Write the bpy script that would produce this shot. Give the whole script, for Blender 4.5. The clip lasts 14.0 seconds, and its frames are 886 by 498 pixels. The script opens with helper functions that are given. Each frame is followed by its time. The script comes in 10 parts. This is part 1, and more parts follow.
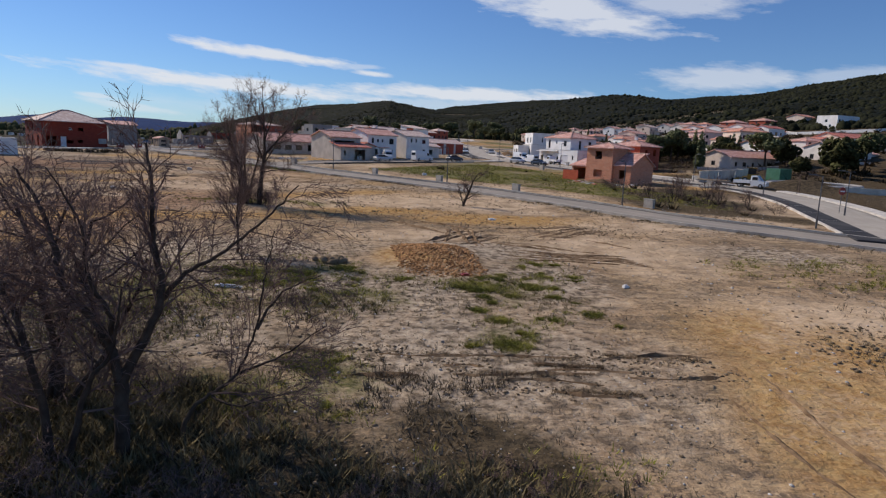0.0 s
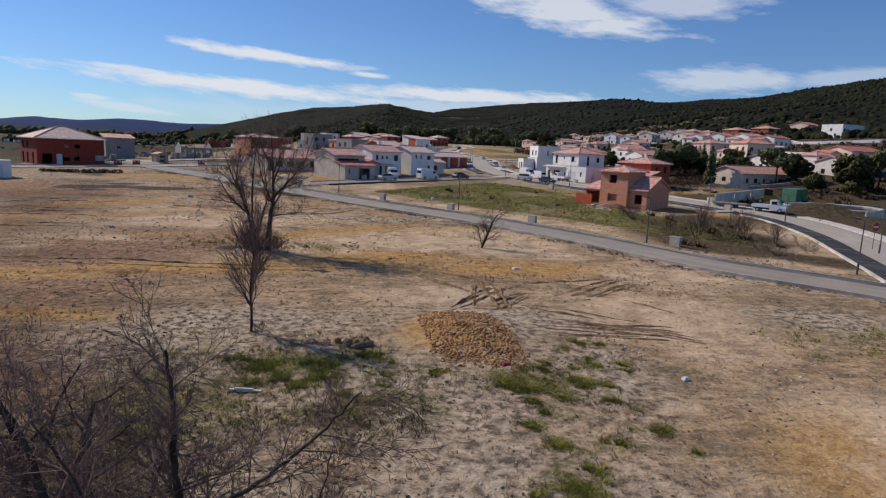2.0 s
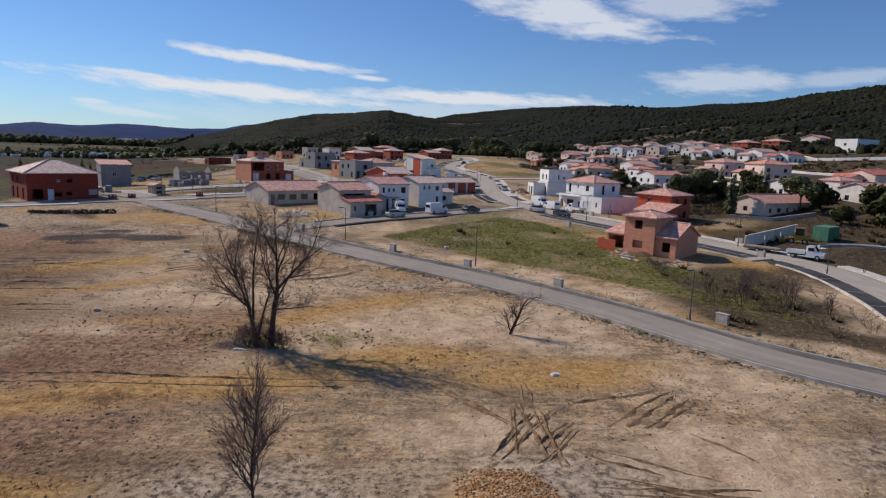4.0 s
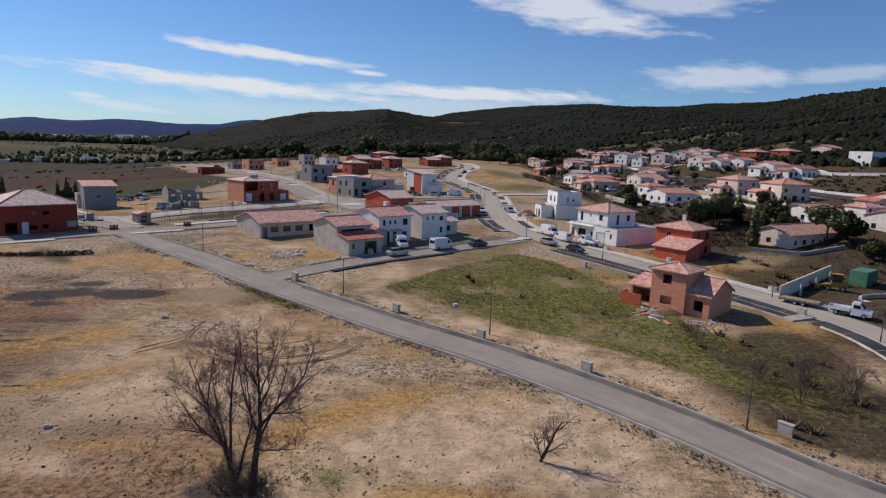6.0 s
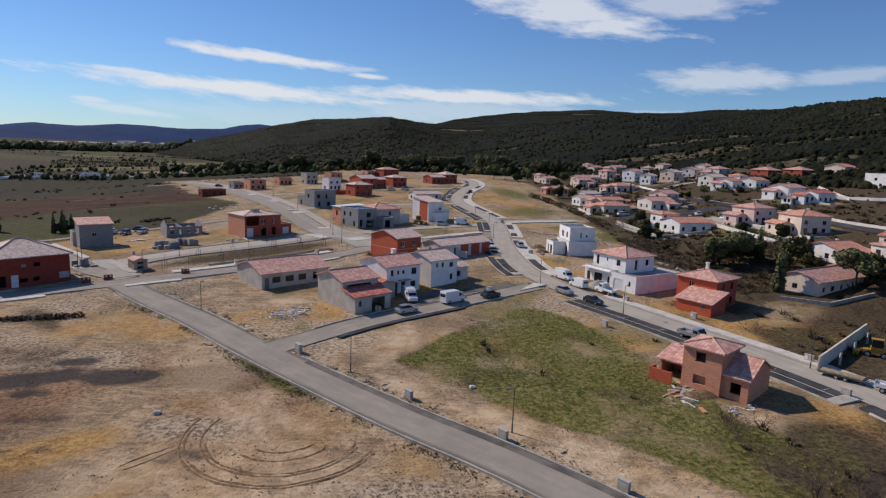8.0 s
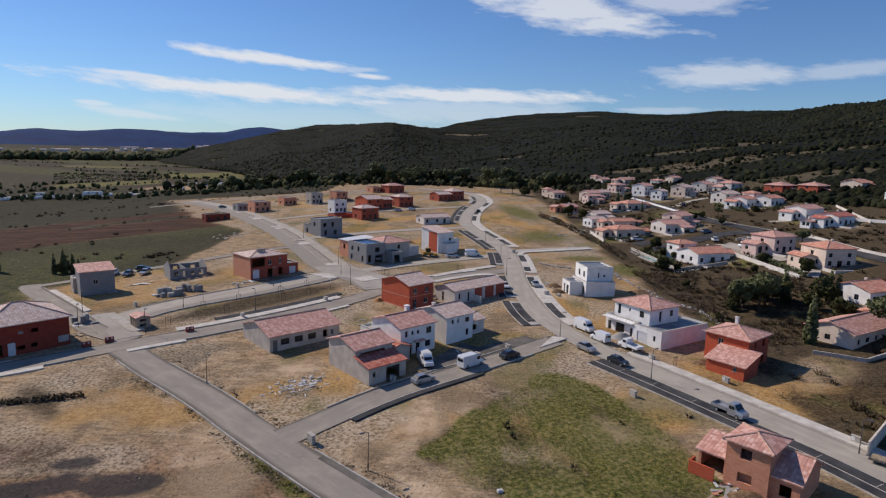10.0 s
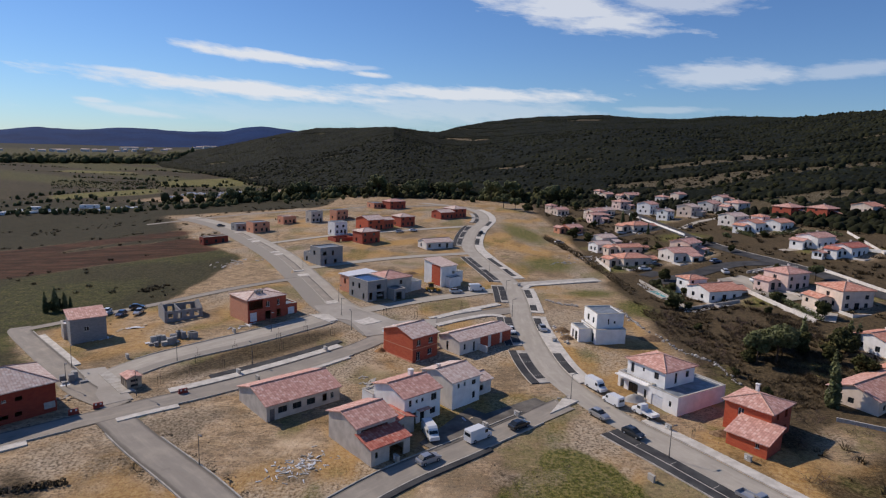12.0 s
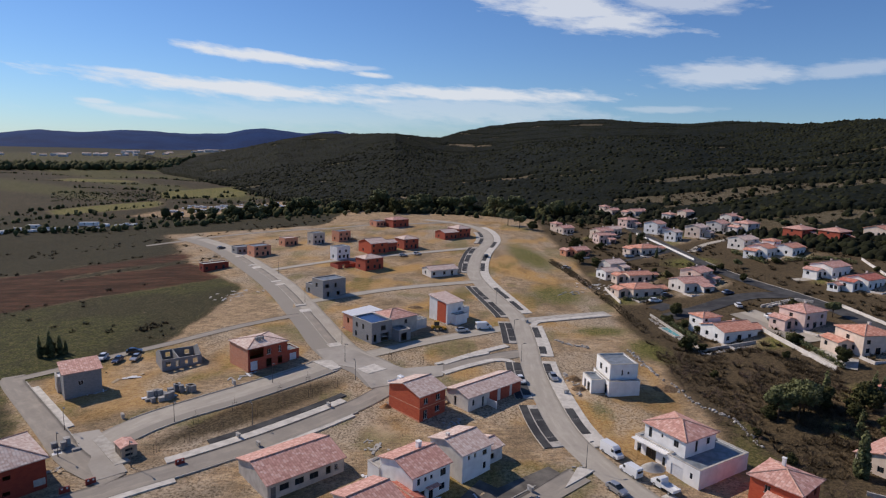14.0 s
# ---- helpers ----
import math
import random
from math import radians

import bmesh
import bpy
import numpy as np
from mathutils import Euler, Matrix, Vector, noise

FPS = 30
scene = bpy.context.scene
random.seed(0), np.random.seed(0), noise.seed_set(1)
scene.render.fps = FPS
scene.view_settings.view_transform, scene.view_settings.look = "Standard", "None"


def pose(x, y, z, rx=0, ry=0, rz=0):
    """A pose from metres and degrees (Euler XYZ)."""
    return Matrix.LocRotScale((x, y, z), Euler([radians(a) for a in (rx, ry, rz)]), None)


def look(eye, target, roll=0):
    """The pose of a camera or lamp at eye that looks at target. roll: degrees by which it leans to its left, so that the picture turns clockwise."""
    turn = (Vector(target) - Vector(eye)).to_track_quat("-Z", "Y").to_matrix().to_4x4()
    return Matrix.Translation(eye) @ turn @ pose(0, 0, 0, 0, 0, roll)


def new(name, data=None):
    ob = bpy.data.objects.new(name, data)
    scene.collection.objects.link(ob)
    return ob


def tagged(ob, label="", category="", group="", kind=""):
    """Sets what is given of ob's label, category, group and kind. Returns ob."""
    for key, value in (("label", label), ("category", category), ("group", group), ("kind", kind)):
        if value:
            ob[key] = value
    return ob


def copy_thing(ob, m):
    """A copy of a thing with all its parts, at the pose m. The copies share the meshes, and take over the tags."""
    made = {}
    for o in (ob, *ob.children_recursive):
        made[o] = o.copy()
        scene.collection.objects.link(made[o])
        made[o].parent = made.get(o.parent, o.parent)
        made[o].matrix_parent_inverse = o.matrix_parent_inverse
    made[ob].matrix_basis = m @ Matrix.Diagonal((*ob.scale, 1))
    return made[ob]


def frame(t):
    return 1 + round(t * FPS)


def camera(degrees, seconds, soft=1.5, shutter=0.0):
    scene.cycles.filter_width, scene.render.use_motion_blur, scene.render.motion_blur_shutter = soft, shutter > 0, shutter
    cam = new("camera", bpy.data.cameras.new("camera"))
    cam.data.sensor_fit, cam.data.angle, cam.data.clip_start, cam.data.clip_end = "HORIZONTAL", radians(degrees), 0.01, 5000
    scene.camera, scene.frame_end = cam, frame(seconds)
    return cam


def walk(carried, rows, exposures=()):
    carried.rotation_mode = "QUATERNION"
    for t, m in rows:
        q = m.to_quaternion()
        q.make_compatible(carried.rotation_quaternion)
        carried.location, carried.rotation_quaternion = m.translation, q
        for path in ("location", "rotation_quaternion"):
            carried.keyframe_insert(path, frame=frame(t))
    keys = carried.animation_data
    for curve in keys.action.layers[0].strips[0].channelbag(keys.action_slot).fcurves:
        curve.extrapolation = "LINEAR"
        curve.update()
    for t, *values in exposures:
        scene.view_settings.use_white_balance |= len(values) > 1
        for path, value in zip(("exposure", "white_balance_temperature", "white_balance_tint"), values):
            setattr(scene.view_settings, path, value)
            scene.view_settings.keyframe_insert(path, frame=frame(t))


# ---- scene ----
cam = camera(72.0, 14.0, 1.2)
PATH = [
    (0, (0.319, 2.297, 7.462), (0.299, 4.270, 7.137), 2.55),
    (0.5, (0.062, 3.146, 8.068), (0.046, 5.119, 7.744), 2.62),
    (1, (-0.500, 4.099, 8.741), (-0.511, 6.073, 8.417), 2.64),
    (1.5, (-1.069, 4.917, 9.531), (-1.079, 6.891, 9.208), 2.56),
    (2, (-1.750, 5.908, 10.689), (-1.761, 7.882, 10.368), 2.54),
    (2.5, (-2.396, 6.925, 12.018), (-2.407, 8.899, 11.698), 2.41),
    (3, (-2.926, 8.633, 13.489), (-2.937, 10.609, 13.175), 2.32),
    (3.5, (-3.419, 10.544, 14.892), (-3.434, 12.520, 14.581), 2.24),
    (6, (-5.671, 22.028, 22.712), (-5.676, 24.001, 22.385), 2.43),
    (6.5, (-6.033, 23.697, 24.154), (-6.038, 25.671, 23.832), 2.43),
    (7, (-6.489, 25.432, 25.995), (-6.495, 27.407, 25.677), 2.41),
    (7.5, (-6.986, 27.153, 27.933), (-6.994, 29.128, 27.615), 2.42),
    (8, (-7.599, 28.986, 30.229), (-7.611, 30.961, 29.911), 2.28),
    (10.5, (-10.581, 37.383, 41.699), (-10.605, 39.357, 41.378), 1.53),
    (11, (-10.965, 39.158, 44.152), (-10.989, 41.132, 43.831), 1.76),
    (11.5, (-11.209, 40.596, 46.467), (-11.232, 42.570, 46.146), 1.83),
    (12, (-11.515, 42.444, 48.879), (-11.538, 44.417, 48.554), 1.79),
    (12.5, (-11.960, 44.089, 51.184), (-11.982, 46.062, 50.859), 1.68),
    (13, (-12.474, 45.722, 53.739), (-12.497, 47.695, 53.412), 1.63),
    (13.5, (-12.826, 47.199, 56.068), (-12.851, 49.172, 55.743), 1.65),
    (14, (-13.173, 49.069, 58.496), (-13.201, 51.043, 58.171), 1.67),
]
walk(cam, [(t, look(eye, target, roll)) for t, eye, target, roll in PATH])

# ---- world, sun, exposure ----
scene.view_settings.exposure = -0.07
SUN_AZ, SUN_EL = 150.0, 39.0          # towards the sun: degrees from +x, and above the horizon

CLOUDS = [  # azimuth, elevation, half length, tilt, half thickness (degrees), strength
    (-16.8, 7.35, 8.6, -3.6, 0.62, 1.0),
    (-7.6, 6.35, 2.0, -2.0, 0.30, 0.9),
    (-19.2, 4.6, 15.2, -2.4, 0.85, 1.0),
    (-27.0, 5.35, 5.5, -3.0, 0.30, 0.8),
    (0.6, 4.95, 15.0, -0.2, 0.80, 0.95),
    (10.0, 12.2, 10.0, -10.0, 1.9, 0.85),
    (18.5, 12.9, 7.5, -2.0, 1.5, 0.6),
    (22.8, 6.75, 7.0, 0.5, 1.25, 0.62),
    (31.8, 6.9, 5.2, 0.6, 0.75, 0.42),
    (18.5, 3.9, 4.6, 0.0, 0.35, 0.35),
    (-27.6, 2.3, 5.0, -6.0, 0.45, 0.5),
    (-30.2, 2.95, 1.6, -2.0, 0.25, 0.6),
    (-9.2, 6.9, 2.7, 0.0, 0.25, 0.45),
    (1.0, 3.6, 14.0, 0.0, 1.7, 0.45),
    (-12.0, 2.6, 20.0, 0.0, 1.4, 0.22),
    (-60.0, 12.0, 16.0, 4.0, 2.0, 0.7),
    (80.0, 18.0, 18.0, -6.0, 2.5, 0.6),
    (170.0, 25.0, 20.0, 3.0, 4.0, 0.6),
]


def make_world():
    w = bpy.data.worlds.new("sky")
    scene.world = w
    w.use_nodes = True
    nt = w.node_tree
    nt.nodes.clear()
    N, Lk = nt.nodes.new, nt.links.new

    def math_node(op, a, b=None, clamp=False):
        n = N("ShaderNodeMath")
        n.operation, n.use_clamp = op, clamp
        for k, v in ((0, a), (1, b)):
            if v is None:
                continue
            if isinstance(v, (int, float)):
                n.inputs[k].default_value = v
            else:
                Lk(v, n.inputs[k])
        return n.outputs[0]

    sky = N("ShaderNodeTexSky")
    sky.sky_type, sky.sun_disc = "NISHITA", False
    sky.sun_elevation, sky.sun_rotation = radians(SUN_EL), radians(90.0 - SUN_AZ)
    sky.air_density, sky.dust_density, sky.ozone_density = 1.0, 0.05, 1.6
    coord = N("ShaderNodeTexCoord")
    sep = N("ShaderNodeSeparateXYZ")
    Lk(coord.outputs["Generated"], sep.inputs[0])
    az = math_node("MULTIPLY", math_node("ARCTAN2", sep.outputs[0], sep.outputs[1]), 57.2958)
    el = math_node("MULTIPLY", math_node("ARCSINE", sep.outputs[2]), 57.2958)
    comb = N("ShaderNodeCombineXYZ")
    Lk(math_node("MULTIPLY", az, 0.22), comb.inputs[0])
    Lk(math_node("ADD", math_node("MULTIPLY", el, 0.95), math_node("MULTIPLY", az, 0.09)), comb.inputs[1])
    wisps = N("ShaderNodeTexNoise")
    wisps.inputs["Scale"].default_value, wisps.inputs["Detail"].default_value, wisps.inputs["Roughness"].default_value = 1.1, 7.0, 0.62
    Lk(comb.outputs[0], wisps.inputs["Vector"])
    rag = math_node("MULTIPLY", math_node("SUBTRACT", wisps.outputs["Fac"], 0.5), 1.9)
    total = None
    for a0, e0, half, tilt, thick, strength in CLOUDS:
        da, de = math_node("SUBTRACT", az, a0), math_node("SUBTRACT", el, e0)
        c, s = math.cos(radians(tilt)), math.sin(radians(tilt))
        along = math_node("ADD", math_node("MULTIPLY", da, c / half), math_node("MULTIPLY", de, s / half))
        across = math_node("ADD", math_node("MULTIPLY", da, -s / thick), math_node("MULTIPLY", de, c / thick))
        d = math_node("SQRT", math_node("ADD", math_node("MULTIPLY", along, along), math_node("MULTIPLY", across, across)))
        m = math_node("SUBTRACT", math_node("ADD", 1.0, rag), d)
        m = math_node("MULTIPLY", math_node("MULTIPLY", m, 1.7, True), strength)
        total = m if total is None else math_node("MAXIMUM", total, m)
    b1, b2, mix, out = N("ShaderNodeBackground"), N("ShaderNodeBackground"), N("ShaderNodeMixShader"), N("ShaderNodeOutputWorld")
    tint = N("ShaderNodeMixRGB")
    tint.blend_type = "MULTIPLY"
    tint.inputs[0].default_value, tint.inputs[2].default_value = 1.0, (0.69, 0.96, 1.42, 1)
    Lk(sky.outputs[0], tint.inputs[1])
    Lk(tint.outputs[0], b1.inputs[0])
    b1.inputs[1].default_value = 0.072
    b2.inputs[0].default_value, b2.inputs[1].default_value = (0.93, 0.95, 1.0, 1), 0.86
    Lk(math_node("MULTIPLY", total, 0.9), mix.inputs[0])
    Lk(b1.outputs[0], mix.inputs[1])
    Lk(b2.outputs[0], mix.inputs[2])
    Lk(mix.outputs[0], out.inputs[0])


make_world()
sun = new("sun", bpy.data.lights.new("sun", "SUN"))
sun.data.energy, sun.data.angle, sun.data.color = 4.2, radians(0.53), (1.0, 0.872, 0.75)
TO_SUN = Vector((math.cos(radians(SUN_AZ)) * math.cos(radians(SUN_EL)), math.sin(radians(SUN_AZ)) * math.cos(radians(SUN_EL)), math.sin(radians(SUN_EL))))
sun.matrix_world = look((0, 0, 400), tuple(Vector((0, 0, 400)) - TO_SUN))


# ---- materials ----
def nodes_of(name):
    m = bpy.data.materials.new(name)
    m.use_nodes = True
    nt = m.node_tree
    return m, nt, nt.nodes["Principled BSDF"]


def noise_node(nt, vec, scale, detail=4.0, rough=0.55):
    n = nt.nodes.new("ShaderNodeTexNoise")
    n.inputs["Scale"].default_value, n.inputs["Detail"].default_value, n.inputs["Roughness"].default_value = scale, detail, rough
    nt.links.new(vec, n.inputs["Vector"])
    return n.outputs["Fac"]


def ramp(nt, fac, stops):
    n = nt.nodes.new("ShaderNodeValToRGB")
    while len(n.color_ramp.elements) < len(stops):
        n.color_ramp.elements.new(0.5)
    for e, (p, c) in zip(n.color_ramp.elements, stops):
        e.position, e.color = p, (c[0], c[1], c[2], 1)
    nt.links.new(fac, n.inputs[0])
    return n.outputs[0]


def mixcol(nt, fac, a, b, mode="MIX"):
    n = nt.nodes.new("ShaderNodeMixRGB")
    n.blend_type = mode
    for k, v in enumerate((fac, a, b)):
        if isinstance(v, bpy.types.NodeSocket):
            nt.links.new(v, n.inputs[k])
        elif isinstance(v, (int, float)):
            n.inputs[k].default_value = v
        else:
            n.inputs[k].default_value = (v[0], v[1], v[2], 1)
    return n.outputs[0]


def mathn(nt, op, a, b=0.0, clamp=False):
    n = nt.nodes.new("ShaderNodeMath")
    n.operation, n.use_clamp = op, clamp
    for k, v in enumerate((a, b)):
        if isinstance(v, (int, float)):
            n.inputs[k].default_value = v
        else:
            nt.links.new(v, n.inputs[k])
    return n.outputs[0]


def bumped(nt, bsdf, height, strength, distance):
    b = nt.nodes.new("ShaderNodeBump")
    b.inputs["Strength"].default_value, b.inputs["Distance"].default_value = strength, distance
    nt.links.new(height, b.inputs["Height"])
    nt.links.new(b.outputs[0], bsdf.inputs["Normal"])


def plain(name, dark, light, scale=1.5, rough=0.85, bump=0.3, dist=0.02, metal=0.0, grime=0.25, island=False):
    """Two-scale variation between two colours, with stains and fine relief."""
    m, nt, b = nodes_of(name)
    co = nt.nodes.new("ShaderNodeTexCoord").outputs["Object"]
    big, fine = noise_node(nt, co, scale), noise_node(nt, co, scale * 14, 3.0)
    col = ramp(nt, big, [(0.38, dark), (0.62, light)])
    col = mixcol(nt, mathn(nt, "MULTIPLY", fine, grime), col, tuple(0.55 * c for c in dark))
    if island:
        g = nt.nodes.new("ShaderNodeNewGeometry")
        v = mathn(nt, "MULTIPLY_ADD", g.outputs["Random Per Island"], 0.7)
        v.node.inputs[2].default_value = 0.6
        comb = nt.nodes.new("ShaderNodeCombineXYZ")
        for k in range(3):
            nt.links.new(v, comb.inputs[k])
        col = mixcol(nt, 1.0, col, comb.outputs[0], "MULTIPLY")
    nt.links.new(col, b.inputs["Base Color"])
    b.inputs["Roughness"].default_value, b.inputs["Metallic"].default_value = rough, metal
    b.inputs["Specular IOR Level"].default_value = 0.12 if rough >= 0.85 else 0.5
    bumped(nt, b, fine, bump, dist)
    return m


def tiles(name, c1, c2, c3, pale):
    """Roman roof tiles: ribs up the slope, courses across it, every tile of its own tone."""
    m, nt, b = nodes_of(name)
    uv = nt.nodes.new("ShaderNodeUVMap").outputs[0]
    sep = nt.nodes.new("ShaderNodeSeparateXYZ")
    nt.links.new(uv, sep.inputs[0])
    fu, fv = mathn(nt, "DIVIDE", sep.outputs[0], 0.42), mathn(nt, "DIVIDE", sep.outputs[1], 0.40)
    comb = nt.nodes.new("ShaderNodeCombineXYZ")
    nt.links.new(mathn(nt, "FLOOR", fu), comb.inputs[0])
    nt.links.new(mathn(nt, "FLOOR", fv), comb.inputs[1])
    white = nt.nodes.new("ShaderNodeTexWhiteNoise")
    white.noise_dimensions = "2D"
    nt.links.new(comb.outputs[0], white.inputs["Vector"])
    col = ramp(nt, white.outputs["Value"], [(0.0, c1), (0.45, c2), (0.8, c3), (1.0, pale)])
    co = nt.nodes.new("ShaderNodeTexCoord").outputs["Object"]
    col = mixcol(nt, mathn(nt, "MULTIPLY", noise_node(nt, co, 0.5), 0.28), col, pale)
    rib = mathn(nt, "ABSOLUTE", mathn(nt, "SINE", mathn(nt, "MULTIPLY", fu, math.pi)))
    course = mathn(nt, "FRACT", fv)
    # shade in the grooves between ribs, painted into the tile colour
    col = mixcol(nt, mathn(nt, "MULTIPLY", mathn(nt, "SUBTRACT", 1.0, rib), 0.22), col, tuple(0.35 * c for c in c1))
    nt.links.new(col, b.inputs["Base Color"])
    b.inputs["Roughness"].default_value = 0.8
    bumped(nt, b, mathn(nt, "SUBTRACT", rib, mathn(nt, "MULTIPLY", course, 0.35)), 0.45, 0.04)
    return m


def blocks(name, c1, c2, mortar, w, h, gap=0.012, stain=0.35):
    """Bare block or brick masonry, laid out by the wall's own length and height."""
    m, nt, b = nodes_of(name)
    uv = nt.nodes.new("ShaderNodeUVMap").outputs[0]
    br = nt.nodes.new("ShaderNodeTexBrick")
    nt.links.new(uv, br.inputs["Vector"])
    br.inputs["Color1"].default_value, br.inputs["Color2"].default_value, br.inputs["Mortar"].default_value = (*c1, 1), (*c2, 1), (*mortar, 1)
    br.inputs["Scale"].default_value, br.inputs["Brick Width"].default_value, br.inputs["Row Height"].default_value = 1.0, w, h
    br.inputs["Mortar Size"].default_value, br.inputs["Mortar Smooth"].default_value = gap, 0.3
    co = nt.nodes.new("ShaderNodeTexCoord").outputs["Object"]
    n = noise_node(nt, co, 0.8, 6.0)
    col = mixcol(nt, mathn(nt, "MULTIPLY", n, stain), br.outputs["Color"], mortar)
    nt.links.new(col, b.inputs["Base Color"])
    b.inputs["Roughness"].default_value = 0.9
    bumped(nt, b, mathn(nt, "SUBTRACT", noise_node(nt, co, 20.0), br.outputs["Fac"]), 0.5, 0.02)
    return m


def glossy(name, colour, rough=0.15, metal=0.0, coat=0.0):
    m, nt, b = nodes_of(name)
    co = nt.nodes.new("ShaderNodeTexCoord").outputs["Object"]
    n = noise_node(nt, co, 2.5)
    col = mixcol(nt, mathn(nt, "MULTIPLY", n, 0.3), colour, tuple(0.7 * c for c in colour))
    nt.links.new(col, b.inputs["Base Color"])
    b.inputs["Roughness"].default_value, b.inputs["Metallic"].default_value, b.inputs["Coat Weight"].default_value = rough, metal, coat
    return m


